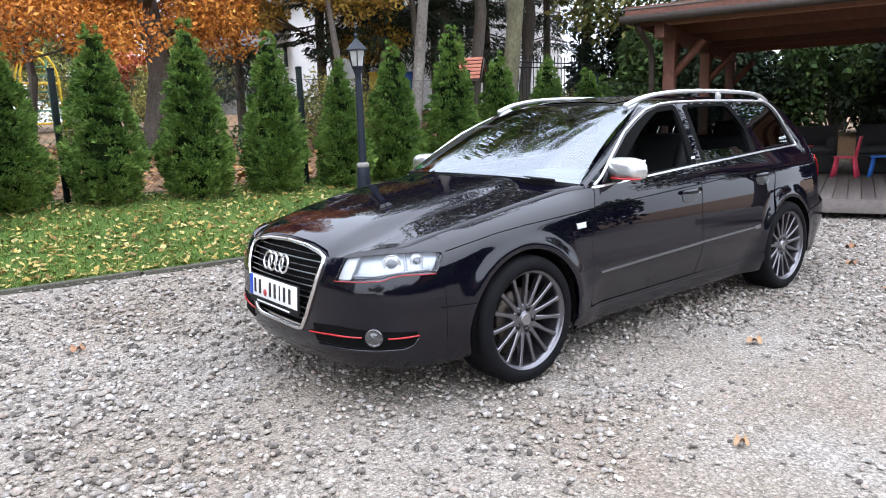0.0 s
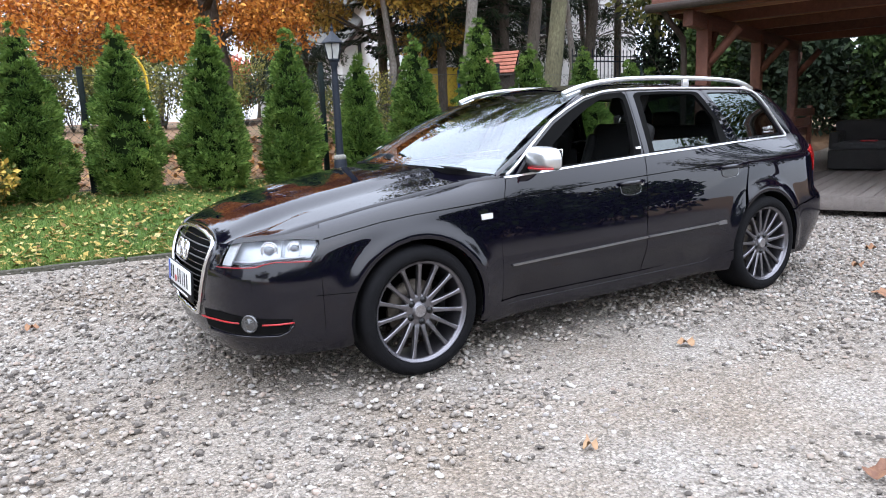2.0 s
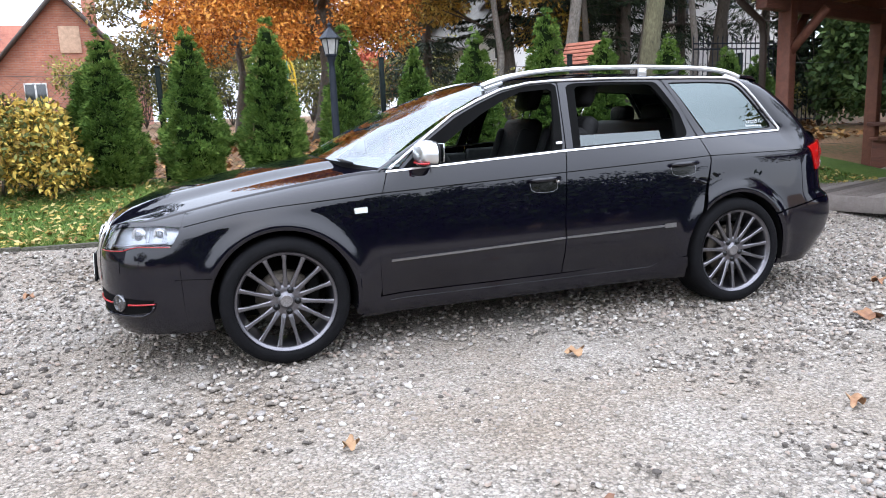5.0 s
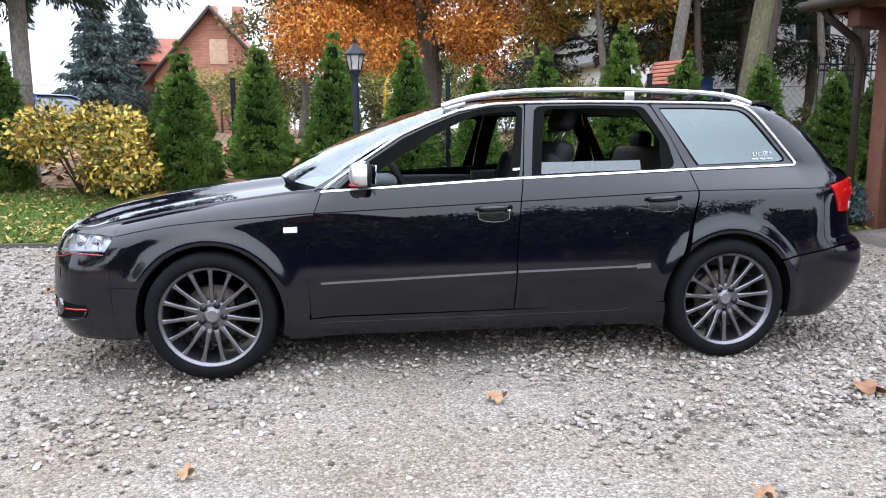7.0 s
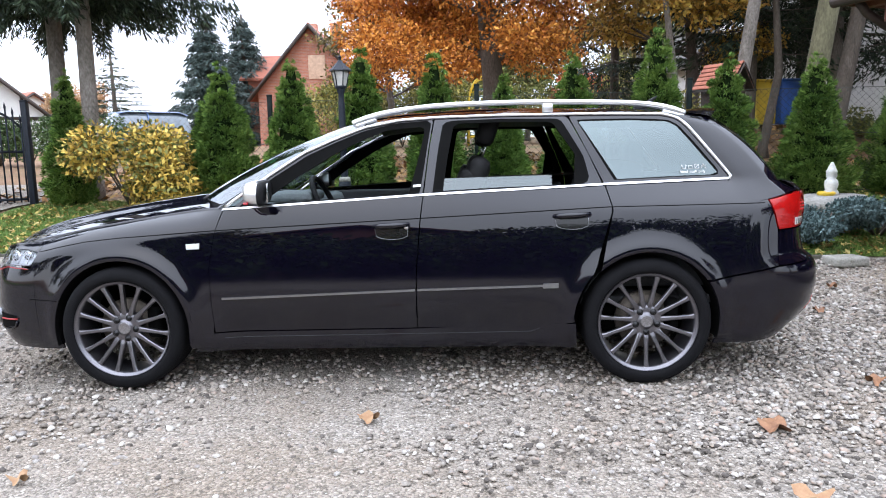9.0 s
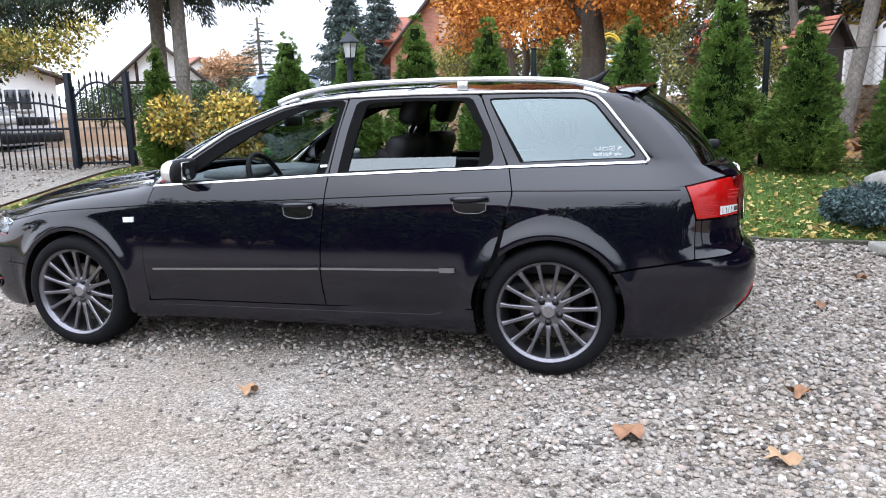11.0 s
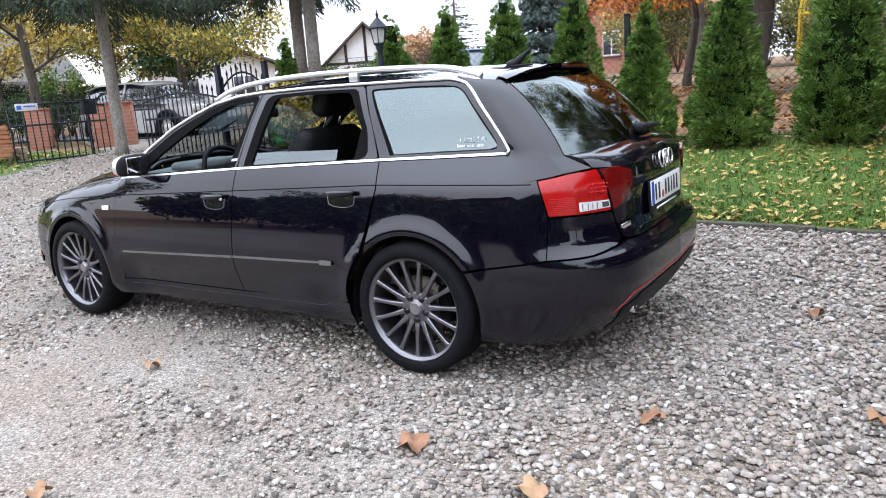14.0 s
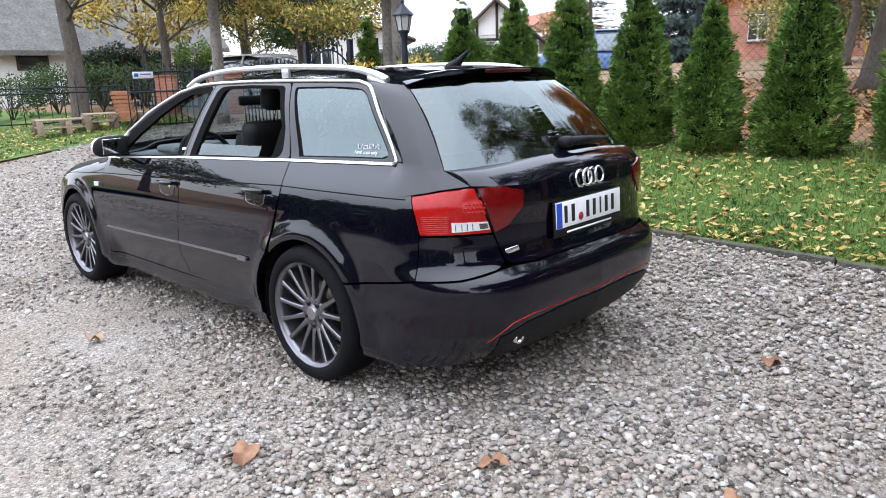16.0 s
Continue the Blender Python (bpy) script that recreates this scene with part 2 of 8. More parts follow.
STICKER = mat("white_sticker", (0.8, 0.8, 0.8), 0.5, var=0.05, scale=40)
GREENSTICK = mat("green_sticker", (0.05, 0.4, 0.15), 0.5, var=0.05, scale=40)
CLEARGLASS = glass("clear_window_glass", (0.80, 0.86, 0.84), 0.05)
SCREENGLASS = glass("windscreen_glass", (0.5, 0.55, 0.55), 0.19)
PRIVACY = glass("tinted_rear_glass", (0.13, 0.17, 0.17), 0.115, (0.88, 0.97, 0.97))
FILMED = glass("film_covered_glass", (0.1, 0.13, 0.13), 0.145, (0.82, 0.97, 0.98))
LAMPGLASS = glass("lamp_cover_glass", (0.9, 0.92, 0.95), 0.05)

# ---- the car's skin: a plan outline, pushed in by height ----
OUT = catmull([(-0.9, 0), (-0.895, -0.2), (-0.868, -0.42), (-0.808, -0.6), (-0.685, -0.735), (-0.5, -0.808), (-0.3, -0.848), (0, -0.872),
               (0.5, -0.882), (1.3, -0.886), (2.1, -0.884), (2.65, -0.878), (3.0, -0.858), (3.25, -0.832), (3.45, -0.762), (3.58, -0.612),
               (3.63, -0.4), (3.65, 0)], 16)
SL = np.r_[0, np.cumsum(np.linalg.norm(np.diff(OUT, axis=0), axis=1))]
TX, TY = np.gradient(OUT[:, 0], SL), np.gradient(OUT[:, 1], SL)
LEN = SL[-1]


def eased(xs_in, ys_in, soft):
    """The polyline through the points with its corners rounded over a width."""
    step = 0.004
    xs_out = np.arange(xs_in[0], xs_in[-1] + step, step)
    y = np.interp(xs_out, xs_in, ys_in)
    k = int(3 * soft / step)
    left = 2 * y[0] - y[1 : k + 1][::-1]
    right = 2 * y[-1] - y[-k - 1 : -1][::-1]
    w = np.exp(-0.5 * (np.arange(-k, k + 1) * step / soft) ** 2)
    return xs_out, np.convolve(np.r_[left, y, right], w / w.sum(), "valid")


FRONT_OFF = eased([0.15, 0.2, 0.26, 0.32, 0.45, 0.57, 0.64, 0.69, 0.73, 0.78], [-0.11, -0.045, -0.015, -0.003, 0, -0.008, -0.03, -0.055, -0.085, -0.15], 0.02)
SIDE_OFF = eased([0.15, 0.19, 0.24, 0.3, 0.4, 0.5, 0.62, 0.72, 0.8, 0.86, 0.92, 0.97, 1.02, 1.1, 1.2, 1.3, 1.36],
                 [-0.07, -0.03, -0.015, -0.016, -0.003, 0, -0.0085, -0.0175, -0.0275, -0.037, -0.053, -0.073, -0.095, -0.135, -0.187, -0.247, -0.29], 0.028)
REAR_OFF = eased([0.16, 0.22, 0.28, 0.36, 0.46, 0.555, 0.59, 0.615, 0.63, 0.7, 0.78, 0.86, 0.92, 0.97, 1.05],
                 [-0.24, -0.15, -0.08, -0.024, 0, -0.004, -0.018, -0.05, -0.07, -0.083, -0.085, -0.078, -0.085, -0.095, -0.17], 0.009)
HOOD_EDGE = eased([-0.95, -0.874, -0.848, -0.833, -0.742, -0.6, -0.5, -0.2, 0.1, 0.4, 0.6], [0.66, 0.675, 0.704, 0.721, 0.734, 0.742, 0.765, 0.825, 0.872, 0.912, 0.93], 0.02)


def p_of_x(x):
    return float(np.interp(x, OUT[:, 0], SL))


def p_of_y(y, rear=False):
    k = len(OUT) // 3
    if rear:
        return float(np.interp(-abs(y), OUT[-k:, 1], SL[-k:]))
    return float(np.interp(abs(y), -OUT[:k, 1], SL[:k]))


def sx(x, z):
    return (p_of_x(x), z)


def fy(y, z):
    return (p_of_y(y), z)


def ry(y, z):
    return (p_of_y(y, True), z)


def skin(p, z, out=0.0):
    """The point of the left skin at arc length p and height z, moved out by a distance."""
    x, y = np.interp(p, SL, OUT[:, 0]), np.interp(p, SL, OUT[:, 1])
    tx, ty = np.interp(p, SL, TX), np.interp(p, SL, TY)
    wf = 1 - smoothstep(0.7, 1.25, p)
    wr = 1 - smoothstep(0.65, 1.15, LEN - p)
    s = np.interp(z, *SIDE_OFF)
    if x < 0.9:
        h = np.interp(x, *HOOD_EDGE)
        k = min(1.0, max(0.0, (z - (h - 0.13)) / 0.13))
        s2 = np.interp(min(z, h - 0.13), *SIDE_OFF) - 0.15 * (1 - math.sqrt(max(0.0, 1 - k * k)))
        w = 1 - smoothstep(0.35, 0.62, x)
        s = s * (1 - w) + s2 * w
    s -= 0.042 * smoothstep(0.5, 0.26, z) * smoothstep(0.42, 0.62, x) * smoothstep(2.3, 2.08, x)
    s -= 0.072 * smoothstep(1.6, 3.1, x) * np.interp(z, [0.872, 0.9, 1.0, 1.03], [0, 0.1, 0.92, 1.0]) * (1 - 0.75 * smoothstep(1.0, 1.33, z))
    for cx in (0.0, 2.648):
        r = math.hypot(x - cx, z - 0.32)
        if z > 0.25:
            s += 0.018 * math.exp(-(((r - 0.37) / 0.045) ** 2))
    o = wf * np.interp(z, *FRONT_OFF) + wr * np.interp(z, *REAR_OFF) + (1 - wf - wr) * s + out
    return (x + ty * o, y - tx * o, z)


def coons(b, r, t, l, nu=24, nv=16, out=0.0, gap=0.0, lip=0.014):
    """A panel on the skin between four edges (bottom, right, top, left), with a small gap round it and its edges turned in."""
    B, T, L, R = resample(b, nu), resample(t, nu), resample(l, nv), resample(r, nv)
    G = np.zeros((nv, nu, 2))
    for j in range(nv):
        v = j / (nv - 1)
        for i in range(nu):
            u = i / (nu - 1)
            G[j, i] = ((1 - v) * B[i] + v * T[i] + (1 - u) * L[j] + u * R[j]
                       - ((1 - u) * (1 - v) * B[0] + u * (1 - v) * B[-1] + (1 - u) * v * T[0] + u * v * T[-1]))
    if gap:
        for a, c in ((G[:, 0], G[:, 1]), (G[:, -1], G[:, -2]), (G[0], G[1]), (G[-1], G[-2])):
            d = c - a
            a += d / np.maximum(np.linalg.norm(d, axis=1, keepdims=True), 1e-6) * gap
    V = [skin(p, z, out) for p, z in G.reshape(-1, 2)]
    F = grid_faces(nu, nv, True)
    if lip:
        ring = [(0, i) for i in range(nu)] + [(j, nu - 1) for j in range(1, nv)] + [(nv - 1, i) for i in range(nu - 2, -1, -1)] + [(j, 0) for j in range(nv - 2, 0, -1)]
        k, m = len(V), len(ring)
        V += [V[j * nu + i] for j, i in ring] + [skin(G[j, i, 0], G[j, i, 1], out - lip) for j, i in ring]
        F += [(k + q, k + (q + 1) % m, k + m + (q + 1) % m, k + m + q) for q in range(m)]
    return V, F


def band(outer, inner, n=80, out=0.0, out2=None):
    """A closed frame on the skin between two outlines."""
    A, B = resample(outer + outer[:1], n + 1)[:-1], resample(inner + inner[:1], n + 1)[:-1]
    V = [skin(p, z, out) for p, z in A] + [skin(p, z, out if out2 is None else out2) for p, z in B]
    F = [(i, (i + 1) % n, n + (i + 1) % n, n + i) for i in range(n)]
    return V, F


def bead(line, r, out=0.0, n=60, closed=False, flat=1.0):
    """A moulding along a line on the skin."""
    return tube([skin(p, z, out) for p, z in resample(line, n)], r, 6, closed, True, flat)


def arch(cx, a0, a1, r=0.352, n=18):
    return [sx(cx + r * math.cos(radians(a0 + (a1 - a0) * i / n)), 0.32 + r * math.sin(radians(a0 + (a1 - a0) * i / n))) for i in range(n + 1)]


def belt(x):
    return float(np.interp(x, [0.53, 1.56, 2.45, 3.1], [0.912, 0.966, 0.996, 1.01]))


car = thing("estate_car", "glossy black estate car with silver roof rails parked on gravel", "car")


def both(name, geo, material, label="", parent=None):
    """A part on the left side and its mirror image on the right."""
    a = part(name, geo, material, parent or car, label)
    c = part(name, mirrored(geo), material, parent or car, label)
    return a, c


def belt_line(x0, x1, dz=0.0, n=8):
    return [sx(x0 + (x1 - x0) * i / n, belt(x0 + (x1 - x0) * i / n) + dz) for i in range(n + 1)]


# front wing, doors, quarter panel, sill
ar = arch(0, 157, -18)
both("front_wing", coons([sx(-0.47, 0.47)] + ar + [sx(0.45, 0.205)], [sx(0.45, 0.205), sx(0.475, 0.33), sx(0.468, 0.63), sx(0.5, 0.8), sx(0.54, 0.915)],
                         [sx(x, np.interp(x, *HOOD_EDGE) - 0.0005) for x in np.linspace(-0.455, 0.54, 14)],
                         [sx(-0.47, 0.47), sx(-0.474, 0.6), sx(-0.508, 0.624), sx(-0.468, 0.69), sx(-0.47, 0.712), sx(-0.455, 0.772)], 40, 30), PAINT)
left_door = both("front_door", coons([sx(0.478, 0.295), sx(1.5, 0.3)], [sx(1.5, 0.3), sx(1.505, 0.6), sx(1.53, 0.86), sx(1.545, belt(1.545))], belt_line(0.545, 1.545),
                                     [sx(0.478, 0.295), sx(0.47, 0.63), sx(0.503, 0.8), sx(0.545, 0.913)], 30, 22), PAINT)
rear_left = both("rear_door", coons([sx(1.506, 0.3), sx(2.18, 0.305), sx(2.285, 0.33)], [sx(2.285, 0.33)] + arch(2.648, 178, 136, 0.37, 6) + [sx(2.475, 0.88), sx(2.45, 0.996)],
                                    belt_line(1.551, 2.45), [sx(1.506, 0.3), sx(1.511, 0.6), sx(1.536, 0.86), sx(1.551, belt(1.551))], 30, 22), PAINT)
ar = arch(2.648, 132, 36)
both("quarter_panel", joined(
    coons(ar + [sx(3.05, 0.545), sx(3.1, 0.553)], [sx(3.1, 0.553), sx(3.1, 0.895), sx(3.1, 1.01)], belt_line(2.456, 3.1), [ar[0], sx(2.481, 0.88), sx(2.456, 0.996)], 36, 28, lip=0.008),
    coons([sx(3.1, 0.553), sx(3.3, 0.585)], [sx(3.3, 0.585), sx(3.308, 0.757), sx(3.288, 0.833), sx(3.263, 0.909)], [sx(3.1, 0.895), sx(3.2, 0.9), sx(3.263, 0.909)], [sx(3.1, 0.553), sx(3.1, 0.895)], 12, 20, lip=0.008)), PAINT)
both("sill", coons([sx(0.36, 0.19), sx(2.3, 0.19)], [sx(2.3, 0.19), sx(2.29, 0.32)], [sx(0.46, 0.288), sx(1.5, 0.295), sx(2.29, 0.322)], [sx(0.36, 0.19), sx(0.46, 0.288)], 30, 8), PAINT)
# thin grey bead draws in the highlight on the sill edge
both("sill_line", bead([sx(0.52, 0.262), sx(1.5, 0.268), sx(2.08, 0.272), sx(2.12, 0.29)], 0.0016, 0.0005), TRIMGREY)
CHAR = [(-0.45, 0.712), (-0.34, 0.735), (-0.18, 0.764), (0.0, 0.782), (0.48, 0.812), (1.54, 0.855), (2.46, 0.892), (3.24, 0.893)]
# near-black bead paints the shade line along the shoulder crease
both("shoulder_crease", bead([sx(*q) for q in CHAR], 0.003, -0.0012, 90), DARK)
both("side_moulding", coons([sx(0.53, 0.468), sx(1.5, 0.498)], [sx(1.5, 0.498), sx(1.5, 0.508)], [sx(0.53, 0.478), sx(1.5, 0.508)], [sx(0.53, 0.468), sx(0.53, 0.478)], 30, 3, 0.009, 0, 0.012), TRIMMETAL, "bright metal strip")
both("side_moulding", coons([sx(1.512, 0.499), sx(2.2, 0.511)], [sx(2.2, 0.511), sx(2.2, 0.521)], [sx(1.512, 0.509), sx(2.2, 0.521)], [sx(1.512, 0.499), sx(1.512, 0.509)], 24, 3, 0.009, 0, 0.012), TRIMMETAL, "bright metal strip")
both("side_badge", coons([sx(2.13, 0.503), sx(2.205, 0.504)], [sx(2.205, 0.504), sx(2.205, 0.528)], [sx(2.13, 0.527), sx(2.205, 0.528)], [sx(2.13, 0.503), sx(2.13, 0.527)], 6, 3, 0.013, 0, 0.006), TRIMMETAL, "small chrome badge")
both("side_indicator", coons([sx(0.36, 0.722), sx(0.425, 0.724)], [sx(0.425, 0.724), sx(0.425, 0.752)], [sx(0.358, 0.749), sx(0.425, 0.752)], [sx(0.36, 0.722), sx(0.358, 0.749)], 8, 5, 0.006, 0, 0.01), WHITELENS, "small clear indicator lamp")

# window frames, chrome surround, glass
FO = belt_line(0.6, 1.545, 0.008, 6) + [sx(1.575, 1.2), sx(1.598, 1.347), sx(1.42, 1.337), sx(1.24, 1.303), sx(1.09, 1.247), sx(0.94, 1.182), sx(0.75, 1.06)]
FI = [sx(0.72, 0.936), sx(1.0, 0.95), sx(1.3, 0.966), sx(1.475, 0.974), sx(1.525, 1.15), sx(1.555, 1.29), sx(1.54, 1.306), sx(1.36, 1.293), sx(1.24, 1.247), sx(1.11, 1.185), sx(0.9, 1.06)]
RO = belt_line(1.552, 2.44, 0.008, 6) + [sx(2.38, 1.15), sx(2.285, 1.345), sx(1.95, 1.352), sx(1.606, 1.347), sx(1.58, 1.2)]
RI = [sx(1.645, 0.985), sx(1.9, 0.995), sx(2.3, 1.003), sx(2.315, 1.15), sx(2.215, 1.305), sx(2.19, 1.318), sx(1.95, 1.322), sx(1.725, 1.318), sx(1.7, 1.3), sx(1.67, 1.15)]
QO = belt_line(2.45, 3.07, 0.008, 5) + [sx(3.1, 1.03), sx(3.0, 1.16), sx(2.895, 1.29), sx(2.85, 1.325), sx(2.78, 1.342), sx(2.5, 1.347), sx(2.294, 1.345)]
QI = [sx(2.52, 1.022), sx(2.8, 1.03), sx(3.03, 1.034), sx(3.045, 1.045), sx(2.95, 1.17), sx(2.855, 1.285), sx(2.81, 1.308), sx(2.6, 1.318), sx(2.34, 1.318), sx(2.43, 1.17)]


def between(o, i, f):
    """An outline part of the way from o to i."""
    A, B = resample(o + o[:1], 81)[:-1], resample(i + i[:1], 81)[:-1]
    return [tuple(q) for q in A * (1 - f) + B * f]


for o, i, f in ((FO, FI, 0.2), (RO, RI, 0.45), (QO, QI, 0.75)):
    md = between(o, i, f)
    both("window_frame", joined(band(o, md), band(o, o, 80, 0.0, -0.03)), PAINT)
    both("window_seal", joined(band(md, i, 80, -0.001, -0.006), band(i, i, 80, -0.006, -0.03)), DARK, "black rubber window seal")
TOPLINE = [sx(0.55, 0.925), sx(0.75, 1.064), sx(0.94, 1.187), sx(1.09, 1.252), sx(1.24, 1.308), sx(1.42, 1.342), sx(1.6, 1.352), sx(1.95, 1.357), sx(2.5, 1.352), sx(2.78, 1.346), sx(2.86, 1.327), sx(2.905, 1.29), sx(3.0, 1.167), sx(3.1, 1.035), sx(3.112, 1.018), sx(3.09, 1.011)]
both("window_surround", bead(TOPLINE, 0.0085, 0.004, 90, False, 1.0), ALU, "bright aluminium window surround")
both("belt_trim", coons(belt_line(0.535, 3.1), [sx(3.1, 1.01), sx(3.1, 1.02)], belt_line(0.545, 3.1, 0.01), [sx(0.535, 0.912), sx(0.545, 0.922)], 60, 3, 0.006, 0, 0.014), ALU, "bright aluminium belt strip")


def pane(edge, out, n=80):
    V = [skin(p, z, out) for p, z in resample(edge + edge[:1], n + 1)[:-1]]
    return V, [tuple(range(n))]


def pane_grid(b, t, out, n=14, m=8):
    B, T = resample(b, n), resample(t, n)
    V = [skin(*(B[i] * (1 - j / (m - 1)) + T[i] * (j / (m - 1))), out) for j in range(m) for i in range(n)]
    return V, grid_faces(n, m, True)


FIg = pane_grid([FI[0], FI[3]], [FI[0], FI[10], FI[9], FI[8], FI[7], FI[6], FI[5]], -0.012, 20, 8)
RIg = pane_grid([RI[0], RI[2], RI[3]], [RI[9], RI[8], RI[7], RI[6], RI[5], RI[4]], -0.012)
QIg = pane_grid([QI[0], QI[1], QI[2], QI[3]], [QI[8], QI[7], QI[6], QI[5]], -0.008)
part("quarter_glass", QIg, FILMED, car, "reflective tinted fixed rear side window")
part("quarter_glass", mirrored(QIg), CLEARGLASS, car)
half = pane_grid([sx(1.645, 0.975), sx(2.19, 1.0)], [sx(1.65, 1.045), sx(2.19, 1.05)], -0.014)
part("door_glass", half, PRIVACY, car, "half lowered rear door window")
part("door_glass", mirrored(RIg), CLEARGLASS, car, "closed clear door window")
part("door_glass", mirrored(FIg), CLEARGLASS, car, "closed clear door window")
both("pillar_tag", coons([sx(1.498, 1.006), sx(1.535, 1.008)], [sx(1.535, 1.008), sx(1.537, 1.02)], [sx(1.5, 1.018), sx(1.537, 1.02)], [sx(1.498, 1.006), sx(1.5, 1.018)], 4, 3, 0.002, 0, 0.002), STICKER, "small white tag")
# sticker with small symbols over a line of small letters in the corner of the quarter glass
for i in range(4):
    x = 2.862 + i * 0.034
    lines = ([(x, 1.084), (x + 0.004, 1.066), (x + 0.02, 1.066), (x + 0.024, 1.084)], [(x, 1.066), (x + 0.024, 1.066), (x + 0.022, 1.08), (x + 0.002, 1.08), (x, 1.066)],
             [(x, 1.066), (x + 0.022, 1.066), (x + 0.022, 1.086), (x, 1.086), (x, 1.066), (x + 0.022, 1.086)], [(x, 1.066), (x + 0.012, 1.088), (x + 0.024, 1.066), (x, 1.08), (x + 0.024, 1.08)])[i]
    part("sticker_symbol", tube([skin(*sx(*q), -0.004) for q in lines], 0.0013, 4), STICKER, car)
cap = bpy.data.curves.new("sticker_text", "FONT")
cap.body, cap.size = "hand wash only", 0.021
txt = new("sticker_text", cap)
a, c = Vector(skin(*sx(2.85, 1.045), -0.003)), Vector(skin(*sx(3.0, 1.045), -0.003))
up = (Vector(skin(*sx(2.85, 1.1), -0.003)) - a).normalized()
ex = (c - a).normalized()
ez = ex.cross(up)
up = ez.cross(ex)
txt.matrix_basis = Matrix.Translation(a) @ Matrix((ex, up, ez)).transposed().to_4x4()
txt.data.materials.append(STICKER)
txt.parent = car

# bonnet, windscreen, roof, pillars
HC = eased([-0.95, -0.87, -0.82, -0.76, -0.6, -0.3, 0.0, 0.3, 0.56], [0.66, 0.72, 0.757, 0.79, 0.838, 0.897, 0.947, 0.984, 1.0], 0.03)


def hood_point(x, s):
    """s from -1 at the left edge to 1 at the right edge."""
    xe = x
    p = p_of_x(max(xe, -0.9))
    e = skin(p, np.interp(xe, *HOOD_EDGE) - 0.001)
    yl = e[1]
    zc, ze = np.interp(x, *HC), e[2]
    a = abs(s)
    ridge = 0.66 * (1 - a**2.4) + 0.34 * (1 - smoothstep(0.55, 0.74, a))
    return (x, -yl * s, ze + (zc - ze) * ridge)


HN, HM = 73, 44
NOSE = catmull([skin(*q) for q in (fy(0, 0.746), fy(-0.2, 0.739), fy(-0.33, 0.719), fy(-0.386, 0.702), fy(-0.405, 0.684), fy(-0.45, 0.688), fy(-0.505, 0.704), fy(-0.547, 0.721), fy(-0.69, 0.737), sx(-0.61, 0.742))], 8)
NOSE = resample(NOSE, HN // 2 + 1)
V = []
for j in range(HN):
    s = -1 + 2 * j / (HN - 1)
    a = abs(s)
    fx, fyy, fz = NOSE[abs(j - HN // 2)]
    yl = abs(skin(p_of_x(max(fx, -0.9)), np.interp(fx, *HOOD_EDGE) - 0.001)[1])
    sf = min(0.995, abs(fyy) / yl)
    base = Vector(hood_point(fx, math.copysign(sf, s)))
    shift = Vector((fx, math.copysign(fyy, s), fz)) - base
    x1 = 0.345 + 0.195 * a**2.2
    for i in range(HM):
        t = (i / (HM - 1)) ** 1.25
        q = Vector(hood_point(fx + (x1 - fx) * t, math.copysign(sf + (a * 0.995 - sf) * smoothstep(0, 0.8, t), s)))
        V.append(tuple(q + shift * max(0.0, 1 - t * 3.2) ** 2))
F = grid_faces(HM, HN, True)
k = len(V)
ring = [i for i in range(HM)] + [j * HM + HM - 1 for j in range(1, HN)] + [(HN - 1) * HM + i for i in range(HM - 2, -1, -1)] + [j * HM for j in range(HN - 2, 0, -1)]
V += [(V[i][0], V[i][1] * 0.998, V[i][2] - 0.02) for i in ring]
F += [(ring[q], ring[(q + 1) % len(ring)], k + (q + 1) % len(ring), k + q) for q in range(len(ring))]
part("bonnet", (V, F), PAINT, car)

WB = catmull([(0.285, 0, 0.985), (0.3, -0.3, 0.98), (0.36, -0.55, 0.965), (0.45, -0.68, 0.945), (0.53, -0.735, 0.93)], 8)
WT = catmull([(1.13, 0, 1.352), (1.14, -0.25, 1.35), (1.18, -0.45, 1.34), (1.25, -0.565, 1.325)], 8)
WIND = ruled(WB, WT, 24, 12, (-0.02, 0, 0.025))
wind2 = joined(WIND, mirrored(WIND))
part("windscreen", wind2, SCREENGLASS, car, "windscreen reflecting trees and sky")
pillar_out = [skin(*q, 0.0) for q in ([sx(0.5, 0.915)] + TOPLINE[1:5])]
pillar_in = [WB[-1]] + [tuple(WB[-1] * (1 - t) + WT[-1] * t + np.array((-0.006, -0.004, 0.008)) * 4 * t * (1 - t)) for t in (0.25, 0.5, 0.75)] + [WT[-1]]
both("front_pillar", ruled(pillar_out, pillar_in, 24, 5, (0, -0.006, 0.012)), PAINT)
# scuttle panel under the wipers
both("scuttle", ruled([(0.27, 0, 0.94), (0.32, -0.4, 0.94), (0.44, -0.68, 0.92), (0.52, -0.76, 0.9)], [tuple(q) for q in WB], 16, 3), PLASTIC)


def roof_z(x, y):
    zc = np.interp(x, [1.1, 1.2, 1.4, 1.7, 2.0, 2.5, 2.85, 3.13, 3.2], [1.345, 1.37, 1.395, 1.412, 1.417, 1.408, 1.388, 1.357, 1.345])
    return zc - 0.062 * (abs(y) / 0.6) ** 2.6


